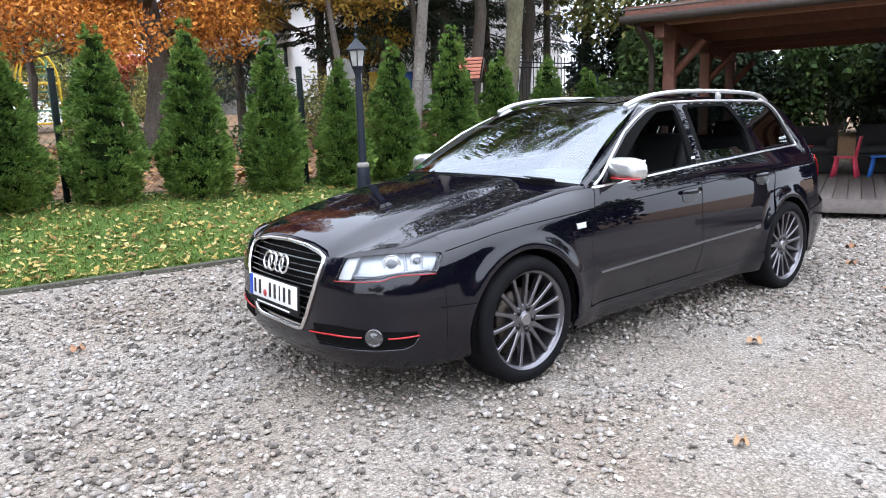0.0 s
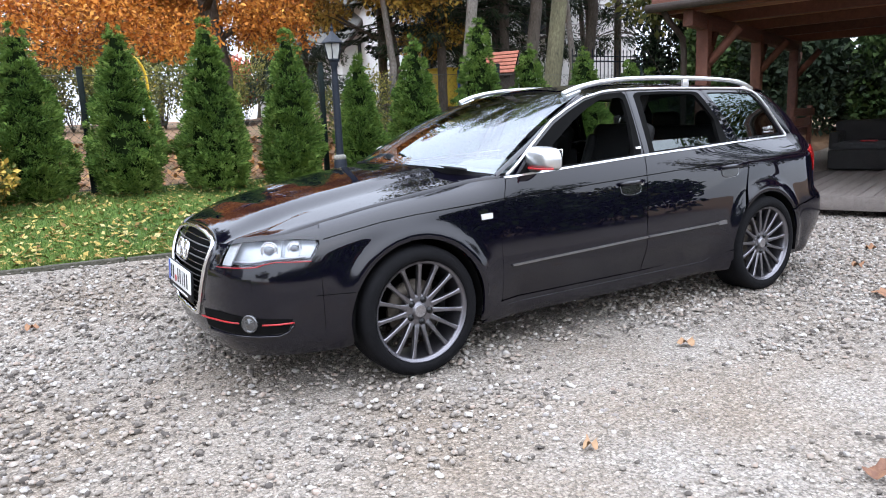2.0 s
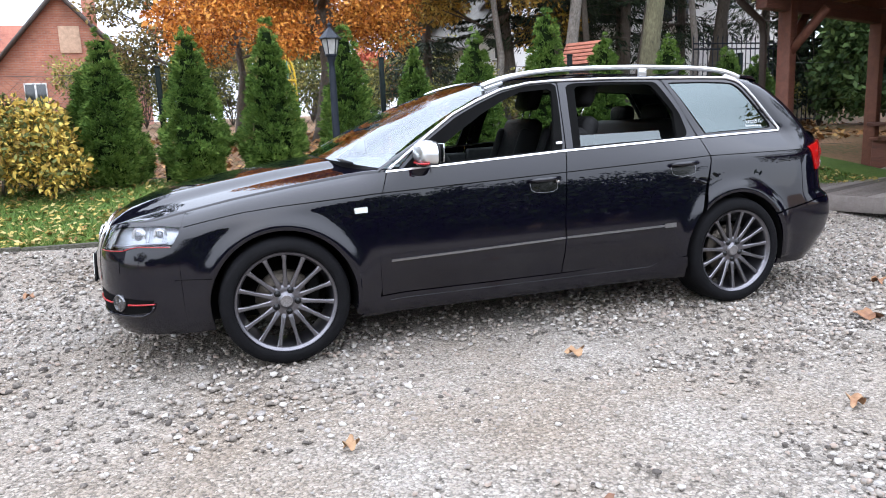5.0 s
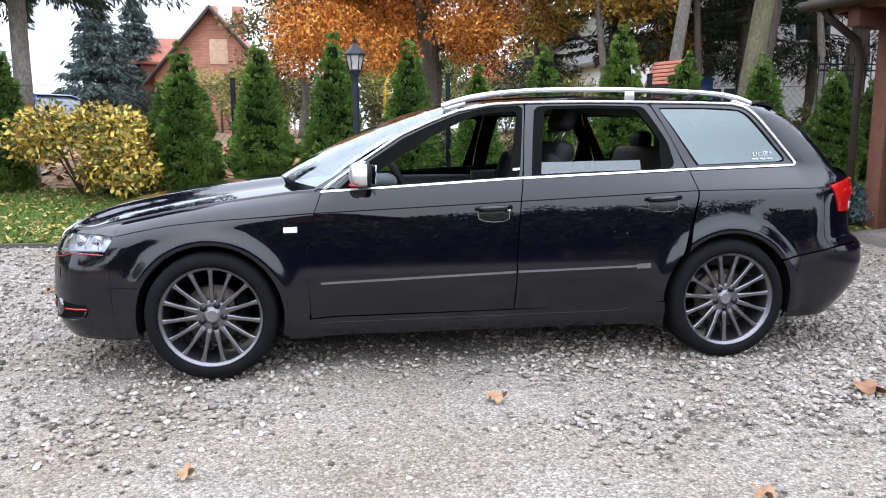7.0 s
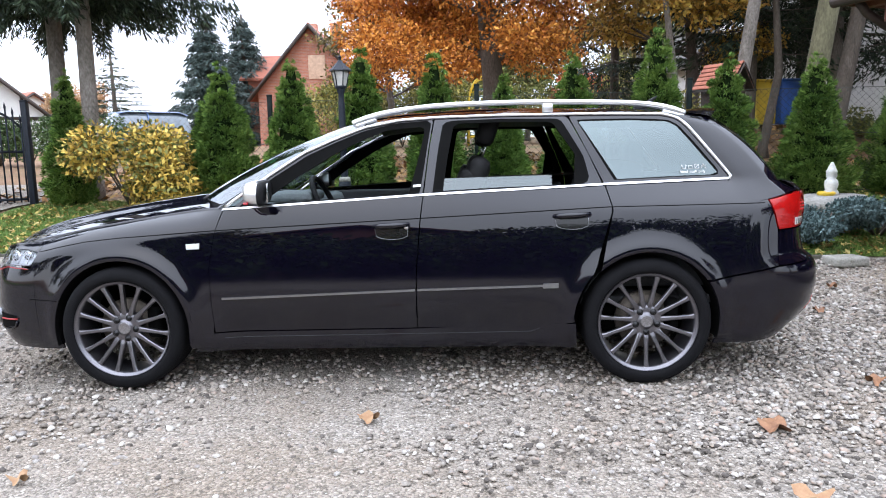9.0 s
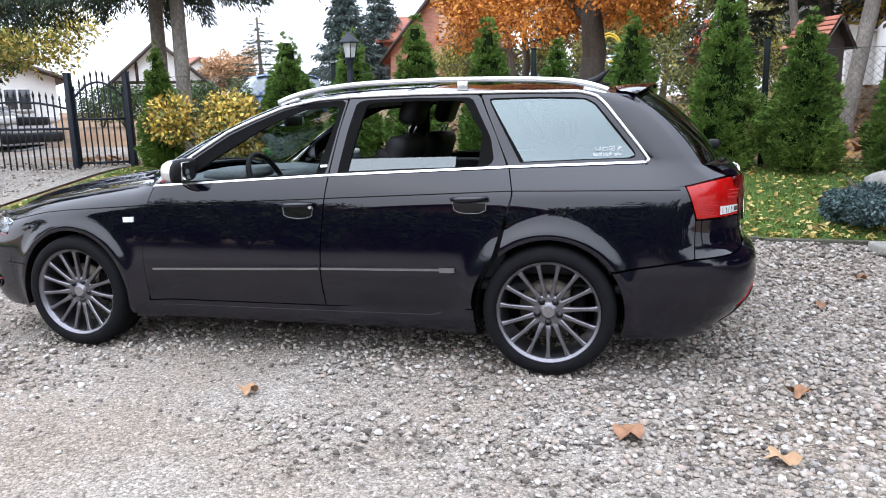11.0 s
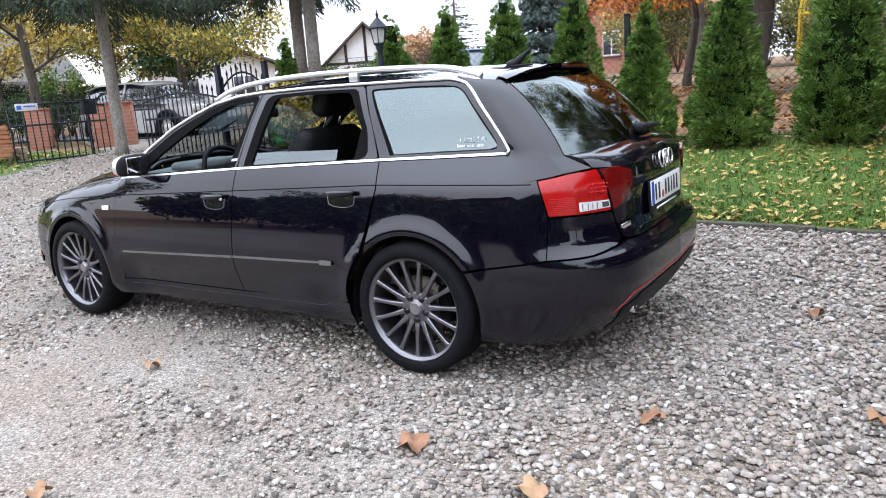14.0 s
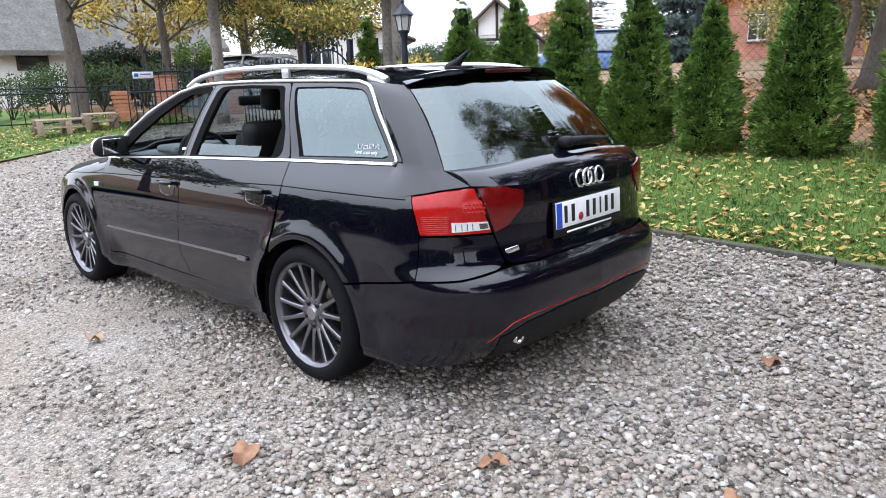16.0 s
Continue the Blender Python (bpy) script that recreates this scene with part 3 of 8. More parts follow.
V = []
RN, RM = 41, 40
for j in range(RN):
    s = -1 + 2 * j / (RN - 1)
    for i in range(RM):
        t = i / (RM - 1)
        x0 = 1.13 + 0.12 * abs(s) ** 2.2
        x1 = 3.13 - 0.1 * abs(s) ** 2.5
        x = x0 + (x1 - x0) * t
        w = abs(skin(*sx(min(max(x, 1.3), 2.9), 1.357))[1]) + 0.003
        if x < 1.3:
            w -= (1.3 - x) * 0.35
        if x > 2.9:
            w -= (x - 2.9) * 0.25
        y = s * w
        V.append((x, y, roof_z(x, y)))
part("roof", (V, grid_faces(RM, RN, True)), PAINT, car)
V = [(1.25 + 0.75 * i / 9, -0.4 + 0.8 * j / 9, roof_z(1.25 + 0.75 * i / 9, -0.4 + 0.8 * j / 9) + 0.004) for j in range(10) for i in range(10)]
part("sunroof", (V, grid_faces(10, 10, True)), GLOSSBLACK, car, "dark glass sunroof")
# roof rails with three feet each
rail = catmull([(1.17, -0.545, 1.333), (1.24, -0.55, 1.357), (1.33, -0.553, 1.38), (1.47, -0.556, 1.402), (1.7, -0.56, 1.418), (2.1, -0.56, 1.422), (2.5, -0.555, 1.412), (2.7, -0.55, 1.398), (2.82, -0.545, 1.374), (2.9, -0.54, 1.346)], 8)
rr = [float(np.interp(p[0], [1.17, 1.3, 1.5, 2.65, 2.8, 2.9], [0.016, 0.0155, 0.0125, 0.0125, 0.0155, 0.016])) for p in rail]
feet = (box(0.055, 0.02, 0.05, (2.19, -0.56, 1.39), 0.006), box(0.12, 0.024, 0.03, (1.24, -0.55, 1.335), 0.01, Matrix.Rotation(radians(-19), 4, "Y")), box(0.12, 0.024, 0.03, (2.84, -0.545, 1.345), 0.01, Matrix.Rotation(radians(17), 4, "Y")))
for g in (1, -1):
    ge = tube(rail, rr, 10, flat=1.1)
    ob = part("roof_rail", ge if g > 0 else mirrored(ge), ALU, car, "silver roof rail")
    for ft in feet:
        part("rail_foot", ft if g > 0 else mirrored(ft), ALU, ob)
part("aerial_fin", joined(tube([(2.78, 0, 1.39), (2.83, 0, 1.42), (2.88, 0, 1.46), (2.9, 0, 1.475)], [0.035, 0.02, 0.01, 0.004], 8), box(0.14, 0.06, 0.012, (2.83, 0, 1.395), 0.004)), PLASTIC, car, "black shark fin aerial")

# rear: corner pillar, tailgate, glass, lamps, bumper
GB = catmull([(3.465, 0, 1.02), (3.455, -0.2, 1.018), (3.415, -0.45, 1.008), (3.36, -0.61, 1.002), (3.33, -0.66, 1.0)], 8)
GT = catmull([(3.12, 0, 1.352), (3.11, -0.25, 1.348), (3.07, -0.42, 1.338), (3.02, -0.538, 1.322)], 8)
RG = ruled(GB, GT, 24, 10, (0.02, 0, 0.02))
part("rear_window", joined(RG, mirrored(RG)), PRIVACY, car, "dark rear window reflecting trees")


GAP = (3.44, -0.632, 0.945)
dp_right = [GAP] + [tuple(GB[-1] * (1 - t) + GT[-1] * t + np.array((0.02, -0.006, 0.018)) * 4 * t * (1 - t)) for t in np.linspace(0, 1, 22)]
NP, MP = 28, 44
edge_l = resample([skin(*sx(3.1, z)) for z in np.linspace(0.895, 1.0, 8)] + list(catmull([skin(*q) for q in (sx(3.098, 1.02), TOPLINE[12], TOPLINE[11], TOPLINE[10], TOPLINE[9])], 6)), MP)
edge_r = resample(dp_right, MP)
edge_b = resample([skin(*q) for q in (sx(3.1, 0.895), sx(3.2, 0.9), sx(3.263, 0.911), sx(3.33, 0.922), sx(3.39, 0.933))] + [GAP], NP)
edge_t = edge_l[-1] + (edge_r[-1] - edge_l[-1]) * np.linspace(0, 1, NP)[:, None]
V = []
for j in range(MP):
    v = j / (MP - 1)
    for i in range(NP):
        u = i / (NP - 1)
        p = ((1 - v) * edge_b[i] + v * edge_t[i] + (1 - u) * edge_l[j] + u * edge_r[j]
             - ((1 - u) * (1 - v) * edge_b[0] + u * (1 - v) * edge_b[-1] + (1 - u) * v * edge_t[0] + u * v * edge_t[-1]))
        V.append(tuple(p + np.array((0.0, -0.008, 0.002)) * (4 * u * (1 - u) * min(1, 3 * v))))
both("rear_pillar", (V, grid_faces(NP, MP)), PAINT)
both("pillar_seam", tube(dp_right, 0.0022, 5), DARK)
both("tailgate_shoulder", ruled([GAP] + [skin(*q) for q in (ry(-0.6, 0.941), ry(-0.45, 0.935), ry(-0.2, 0.932), ry(0, 0.932))], GB[::-1], 24, 6, (0.012, 0, 0.012)), PAINT)
spoil = ruled([(2.93, 0, 1.386), (2.93, -0.3, 1.375), (2.94, -0.47, 1.354), (2.96, -0.53, 1.343)], [(3.14, 0, 1.392), (3.13, -0.3, 1.383), (3.085, -0.45, 1.36), (3.03, -0.552, 1.326)], 20, 4, (0, 0, 0.004))
spoil_under = ruled([(3.14, 0, 1.39), (3.13, -0.3, 1.381), (3.085, -0.45, 1.358), (3.03, -0.552, 1.324)], [(3.1, 0, 1.345), (3.09, -0.25, 1.342), (3.05, -0.42, 1.333), (3.01, -0.538, 1.318)], 20, 3)
part("roof_spoiler", joined(spoil, mirrored(spoil)), PAINT, car)
part("spoiler_underside", joined(spoil_under, mirrored(spoil_under)), GLOSSBLACK, car)
part("high_brake_lamp", box(0.01, 0.34, 0.018, (3.137, 0, 1.372), 0.003), REDDARK, car)
TG = coons([ry(-0.56, 0.65), ry(-0.53, 0.632), ry(-0.4, 0.624), ry(0, 0.628)], [ry(0, 0.628), ry(0, 0.932)], [ry(-0.69, 0.942), ry(-0.45, 0.935), ry(0, 0.932)],
           [ry(-0.56, 0.65), ry(-0.609, 0.758), ry(-0.69, 0.942)], 28, 20, 0, 0.0, 0.0)
part("tailgate", joined(TG, mirrored(TG)), PAINT, car)
both("tail_corner", coons([sx(3.305, 0.585), ry(-0.742, 0.597), ry(-0.6, 0.622), ry(-0.568, 0.642)], [ry(-0.568, 0.642), ry(-0.616, 0.754)],
                          [sx(3.312, 0.753), ry(-0.742, 0.755), ry(-0.616, 0.754)], [sx(3.305, 0.585), sx(3.312, 0.753)], 16, 10), PAINT)
both("rear_bumper", coons([sx(2.985, 0.2), sx(3.3, 0.2), ry(-0.55, 0.22), ry(-0.3, 0.245), ry(0.0, 0.25)], [ry(0, 0.25), ry(0, 0.624)],
                          arch(2.648, 35, 34, 0.353, 1)[:1] + [sx(3.05, 0.541), sx(3.3, 0.58), ry(-0.742, 0.592), ry(-0.6, 0.617), ry(-0.53, 0.625), ry(-0.4, 0.62), ry(0, 0.624)],
                          [sx(2.985, 0.2)] + arch(2.648, -8, 34, 0.353, 6), 60, 40, 0.0, 0.0, 0.014), PAINT)
both("bumper_red_line", bead([ry(-0.66, 0.325), ry(-0.631, 0.356), ry(-0.564, 0.407), ry(-0.468, 0.427), ry(-0.147, 0.435), ry(0, 0.436)], 0.002, 0.001), REDMID, "thin red stripe")
both("diffuser", coons([ry(-0.62, 0.225), ry(0, 0.225)], [ry(0, 0.225), ry(0, 0.412)], [ry(-0.61, 0.345), ry(-0.5, 0.39), ry(-0.3, 0.41), ry(0, 0.412)], [ry(-0.62, 0.225), ry(-0.61, 0.345)], 20, 6, 0.006, 0, 0.01), PLASTIC)
both("exhaust_pipe", moved(lathe([(0.024, -0.12), (0.025, 0.0), (0.025, 0.03), (0.021, 0.03), (0.021, -0.1)], 20, "x"), Matrix.Translation((3.545, -0.5, 0.322))), CHROME, "chrome exhaust tip")
for g in (1, -1):
    L1 = coons([sx(3.314, 0.76), sx(3.427, 0.762), ry(-0.621, 0.763)], [ry(-0.621, 0.763), ry(-0.692, 0.94)], [sx(3.268, 0.907), sx(3.393, 0.928), ry(-0.692, 0.94)],
               [sx(3.314, 0.76), sx(3.293, 0.833), sx(3.268, 0.907)], 18, 12, 0.004, 0.002, 0.02)
    lampo = part("tail_lamp", L1 if g > 0 else mirrored(L1), REDLENS, car, "red tail lamp with a clear lower strip")
    L2 = coons([ry(-0.609, 0.765), ry(-0.54, 0.785), ry(-0.46, 0.85)], [ry(-0.46, 0.85), ry(-0.45, 0.915)], [ry(-0.678, 0.938), ry(-0.57, 0.942), ry(-0.45, 0.915)], [ry(-0.609, 0.765), ry(-0.678, 0.938)], 12, 8, 0.007, 0.0, 0.012)
    part("inner_lamp", L2 if g > 0 else mirrored(L2), REDTAIL, lampo, "dark red lamp on the tailgate")
    L3 = coons([ry(-0.765, 0.774), ry(-0.632, 0.778)], [ry(-0.632, 0.778), ry(-0.642, 0.81)], [ry(-0.766, 0.812), ry(-0.642, 0.81)], [ry(-0.765, 0.774), ry(-0.766, 0.812)], 8, 4, 0.007, 0, 0.006)
    rev = part("reversing_lens", L3 if g > 0 else mirrored(L3), WHITELENS, lampo, "clear reversing lamp strip")
    L5 = coons([ry(-0.675, 0.782), ry(-0.638, 0.783)], [ry(-0.638, 0.783), ry(-0.645, 0.804)], [ry(-0.678, 0.804), ry(-0.645, 0.804)], [ry(-0.675, 0.782), ry(-0.678, 0.804)], 4, 3, 0.0085, 0, 0.003)
    part("lens_shade", L5 if g > 0 else mirrored(L5), FOGLENS, rev)
    for k in range(4):
        y = -0.755 + 0.018 * k
        rib = bead([ry(y, 0.779), ry(y - 0.001, 0.806)], 0.0016, 0.008, 5)
        part("lens_rib", rib if g > 0 else mirrored(rib), FOGLENS, rev)
    L4 = coons([ry(-0.735, 0.84), ry(-0.65, 0.838)], [ry(-0.65, 0.838), ry(-0.668, 0.895)], [ry(-0.735, 0.888), ry(-0.668, 0.895)], [ry(-0.735, 0.84), ry(-0.735, 0.888)], 8, 4, 0.006, 0, 0.004)
    pod = part("lamp_pod", L4 if g > 0 else mirrored(L4), REDMID, lampo)
    for row in range(3):
        for k in range(6):
            c0 = Vector(skin(*ry(-0.73 + 0.0135 * k + 0.004 * row, 0.849 + 0.0155 * row), 0.008))
            dot = moved(lathe([(0.0052, 0.0), (0.0042, 0.002), (0.001, 0.003)], 6, "x"), Matrix.Translation(c0) @ Matrix.Rotation(radians(-38), 4, "Z"))
            part("lamp_diode", dot if g > 0 else mirrored(dot), REDLENS, pod)
    for k in range(9):
        z = 0.772 + 0.0075 * k
        ridge = bead([sx(3.318 - 0.0 * k, z), sx(3.37, z), ry(-0.772, z)], 0.0013, 0.0045, 12)
        part("lamp_ridge", ridge if g > 0 else mirrored(ridge), REDMID, lampo)


def plate(name, x, z, turn, tilt):
    """A white number plate in a black holder; its characters are bars."""
    m = Matrix.Translation((x, 0, z)) @ Matrix.Rotation(turn, 4, "Z") @ Matrix.Rotation(tilt, 4, "Y")
    ob = part(name, moved(box(0.012, 0.535, 0.15, (0, 0, -0.012), 0.004), m), PLASTIC, car, "white number plate in a black holder")
    part("plate_sheet", moved(box(0.008, 0.52, 0.11, (0.006, 0, 0.004), 0.003), m), PLATEWHITE, ob)
    part("blue_band", moved(box(0.009, 0.042, 0.108, (0.0065, -0.238, 0.004), 0.003), m), PLATEBLUE, ob)
    for y, w in ((-0.19, 0.024), (-0.135, 0.026), (-0.02, 0.025), (0.033, 0.025), (0.085, 0.014), (0.135, 0.025), (0.19, 0.025)):
        part("plate_bar", moved(box(0.009, w, 0.074, (0.0072, y, 0.004), 0.002), m), INK, ob)
    part("plate_seal", moved(lathe([(0.0, 0.012), (0.018, 0.012), (0.018, 0.008)], 14, "x"), m @ Matrix.Translation((0, -0.076, -0.02))), RED, ob)
    part("holder_text", moved(box(0.004, 0.36, 0.008, (0.006, 0.0, -0.073)), m), STICKER, ob)
    return ob


def rings(name, x, z, turn, tilt, r=0.034, w=0.0065):
    m = Matrix.Translation((x, 0, z)) @ Matrix.Rotation(turn, 4, "Z") @ Matrix.Rotation(tilt, 4, "Y")
    gs = []
    for i in range(4):
        gs.append(tube([(0.004 * (i % 2), (i - 1.5) * r * 1.42 + r * math.cos(a), r * math.sin(a)) for a in np.linspace(0, 2 * math.pi, 33)[:-1]], w, 6, True))
    return part(name, moved(joined(*gs), m), CHROME, car, "four interlocked chrome rings")


plate("number_plate", 3.572, 0.775, 0, radians(-3))
rings("rear_emblem", 3.575, 0.917, 0, radians(-8))
part("tailgate_badge", box(0.006, 0.065, 0.022, (3.536, -0.5, 0.684), 0.002, Matrix.Rotation(radians(-20), 4, "Z") @ Matrix.Rotation(radians(10), 4, "X")), CHROME, car, "small chrome script badge")
part("tailgate_badge", box(0.006, 0.02, 0.06, (3.53, 0.5, 0.81), 0.002, Matrix.Rotation(radians(18), 4, "Z")), CHROME, car)
part("rear_wiper", joined(box(0.06, 0.07, 0.05, (3.455, 0.0, 1.06), 0.018), tube([(3.47, 0.0, 1.065), (3.475, 0.15, 1.062), (3.45, 0.36, 1.05)], [0.02, 0.014, 0.007], 8)), PLASTIC, car, "black rear wiper")

# front end
LAMP_LOW = [fy(-0.478, 0.599), fy(-0.63, 0.605), fy(-0.692, 0.609), fy(-0.722, 0.622), sx(-0.66, 0.63), sx(-0.6, 0.627), sx(-0.51, 0.624)]
LAMP_HIGH = [fy(-0.507, 0.697), fy(-0.628, 0.712), fy(-0.72, 0.719), sx(-0.55, 0.719), sx(-0.475, 0.711)]
both("front_bumper", joined(
    coons([fy(-0.23, 0.19), fy(-0.55, 0.19), sx(-0.47, 0.2)], [sx(-0.47, 0.2), sx(-0.474, 0.61)],
          [fy(-0.385, 0.66)] + LAMP_LOW + [sx(-0.474, 0.61)], [fy(-0.23, 0.19), fy(-0.235, 0.33), fy(-0.36, 0.55), fy(-0.385, 0.66)], 44, 20, 0, 0.0, 0.01),
    coons([sx(-0.47, 0.2), sx(-0.345, 0.21)], [sx(-0.345, 0.21)] + arch(0, 196, 155, 0.353, 6), [sx(-0.47, 0.467), sx(-0.323, 0.467)], [sx(-0.47, 0.2), sx(-0.47, 0.467)], 8, 10, 0, 0.0, 0.01),
    coons([fy(0, 0.185), fy(-0.23, 0.19)], [fy(-0.23, 0.19), fy(-0.235, 0.332)], [fy(0, 0.332), fy(-0.235, 0.332)], [fy(0, 0.185), fy(0, 0.332)], 8, 6, 0, 0, 0.01),
    coons([fy(-0.385, 0.655), fy(-0.478, 0.596)], [fy(-0.478, 0.596), fy(-0.507, 0.7)], [fy(-0.385, 0.694), fy(-0.507, 0.704)], [fy(-0.385, 0.655), fy(-0.385, 0.694)], 6, 6, 0, 0, 0.01)), PAINT)
both("bumper_seam", bead([sx(-0.5, 0.469), sx(-0.4, 0.468), sx(-0.33, 0.468)], 0.0022, -0.0005, 10), DARK)
HL = (LAMP_LOW, [sx(-0.51, 0.624), sx(-0.47, 0.69), sx(-0.475, 0.711)], LAMP_HIGH, [fy(-0.478, 0.599), fy(-0.49, 0.64), fy(-0.507, 0.697)])
for g in (1, -1):
    q = lambda ge: ge if g > 0 else mirrored(ge)  # noqa: E731
    hl = part("headlamp", q(coons(*HL, 20, 8, -0.045, 0.006, 0)), SILVERIN, car, "clear glass headlamp with a red lower edge")
    part("lamp_cover", q(coons(*HL, 20, 10, 0.002, 0.003, 0.012)), LAMPGLASS, hl)
    for (px, pz), rad in (((p_of_x(-0.7), 0.672), 0.034), ((p_of_x(-0.575), 0.678), 0.027)):
        c0, c1 = Vector(skin(px, pz, -0.05)), Vector(skin(px, pz, -0.012))
        rot = (c1 - c0).to_track_quat("Z", "Y").to_matrix().to_4x4()
        lens = lathe([(rad * 1.2, 0.0), (rad * 1.2, 0.012), (rad * 1.05, 0.013), (rad * 0.95, 0.006), (rad * 0.8, 0.01), (rad * 0.5, 0.013), (0.001, 0.014)], 24)
        pj = part("projector", q(moved(lens, Matrix.Translation(c0) @ rot)), CHROME, hl)
        bulb = lathe([(rad * 0.72, 0.0125), (rad * 0.6, 0.02), (rad * 0.35, 0.026), (0.001, 0.028)], 20)
        part("projector_lens", q(moved(bulb, Matrix.Translation(c0) @ rot)), FOGLENS, pj)
    part("indicator_field", q(coons([fy(-0.482, 0.603), fy(-0.555, 0.606)], [fy(-0.555, 0.606), fy(-0.58, 0.704)], [fy(-0.51, 0.693), fy(-0.58, 0.704)], [fy(-0.482, 0.603), fy(-0.51, 0.693)], 8, 8, -0.02, 0, 0.01)), WHITELENS, hl)
    for k in range(3):
        part("lamp_divider", q(bead([sx(-0.64 + 0.012 * k + 0.06 * (k > 1), 0.64), sx(-0.635 + 0.012 * k + 0.06 * (k > 1), 0.708)], 0.003, -0.03, 6)), TRIMMETAL, hl)
    part("lamp_shelf", q(bead([fy(-0.56, 0.622), fy(-0.66, 0.622), sx(-0.68, 0.636), sx(-0.53, 0.64)], 0.006, -0.025, 24)), TRIMMETAL, hl)
    part("red_edge", q(bead(HL[0], 0.0022, 0.003, 30)), RED, hl, "thin red stripe")
    part("lamp_brow", q(coons(LAMP_HIGH + [sx(-0.462, 0.713)], [sx(-0.462, 0.713), sx(-0.46, float(np.interp(-0.46, *HOOD_EDGE)) - 0.003)], [fy(-0.505, 0.703), fy(-0.547, 0.719), fy(-0.69, 0.733)] + [sx(x, float(np.interp(x, *HOOD_EDGE)) - 0.003) for x in (-0.66, -0.6, -0.54, -0.46)], [fy(-0.507, 0.697), fy(-0.505, 0.703)], 24, 4, 0.002, 0, 0.01)), PAINT, hl)
    # lower intake with fog lamp and red strip
    it = part("lower_intake", q(coons([fy(-0.345, 0.302), fy(-0.55, 0.304), sx(-0.7, 0.308), sx(-0.63, 0.318)], [sx(-0.63, 0.318), sx(-0.605, 0.375)], [fy(-0.33, 0.385), fy(-0.5, 0.398), sx(-0.605, 0.375)], [fy(-0.345, 0.302), fy(-0.33, 0.385)], 20, 5, 0.003, 0, 0.02)), DARK, car, "dark intake with fog lamp")
    part("intake_lip", q(bead([fy(-0.35, 0.287), fy(-0.55, 0.291), fy(-0.69, 0.296), sx(-0.66, 0.299), sx(-0.62, 0.318), sx(-0.605, 0.345)], 0.006, 0.004, 36)), PAINT, it)
    part("red_strip", q(bead([fy(-0.3, 0.341), fy(-0.46, 0.351), fy(-0.615, 0.356)], 0.0042, 0.007, 30)), RED, it, "red strip across the intake")
    part("red_strip", q(bead([sx(-0.722, 0.353), sx(-0.66, 0.355), sx(-0.6, 0.358)], 0.0042, 0.007, 12)), RED, it, "red strip across the intake")
    pf = p_of_x(-0.765)
    c0, c1 = Vector(skin(pf, 0.357, -0.02)), Vector(skin(pf, 0.357, 0.02))
    rot = (c1 - c0).to_track_quat("Z", "Y").to_matrix().to_4x4()
    part("fog_lamp", q(moved(lathe([(0.041, 0.0), (0.042, 0.028), (0.038, 0.034), (0.034, 0.024), (0.023, 0.031), (0.001, 0.034)], 24), Matrix.Translation(c0) @ rot)), FOGLENS, it, "round fog lamp")
    part("washer_cap", q(coons([fy(-0.592, 0.502), fy(-0.676, 0.503)], [fy(-0.676, 0.503), fy(-0.676, 0.556)], [fy(-0.592, 0.555), fy(-0.676, 0.556)], [fy(-0.592, 0.502), fy(-0.592, 0.555)], 6, 4, 0.002, 0, 0.004)), PAINT, car)
GR = [fy(0, 0.34), fy(-0.2, 0.338), fy(-0.235, 0.345), fy(-0.295, 0.43), fy(-0.352, 0.548), fy(-0.383, 0.66), fy(-0.377, 0.69), fy(-0.33, 0.708), fy(-0.2, 0.726), fy(0, 0.733)]
grv = [skin(p, z, 0.004) for p, z in resample(GR, 48)]
loop = grv + [(x, -y, z) for x, y, z in grv[-2:0:-1]]
grille = part("grille", tube(loop, 0.0115, 8, True), CHROME, car, "chrome-framed black grille")
part("grille_backing", joined(*(lambda g: (g, mirrored(g)))(coons([fy(0, 0.335), fy(-0.235, 0.337)], [fy(-0.235, 0.337), fy(-0.355, 0.55), fy(-0.385, 0.66), fy(-0.375, 0.70)], [fy(0, 0.733), fy(-0.375, 0.70)], [fy(0, 0.335), fy(0, 0.733)], 8, 10, -0.04, 0, 0))), DARK, grille)
for i in range(13):
    z = 0.358 + i * 0.028
    w = float(np.interp(z, [0.34, 0.43, 0.548, 0.66, 0.69, 0.73], [0.225, 0.29, 0.346, 0.376, 0.37, 0.16]))
    l = [skin(*fy(-w * k / 8, z), -0.008) for k in range(8, -1, -1)]
    part("grille_bar", tube(l + [(x, -y, zz) for x, y, zz in l[-2::-1]], 0.0042, 6, flat=0.7), TRIMMETAL if i % 2 else GLOSSBLACK, grille)
plate("number_plate", -0.915, 0.487, math.pi, radians(-4))
rings("front_emblem", -0.888, 0.63, math.pi, radians(-16), 0.042, 0.0075)

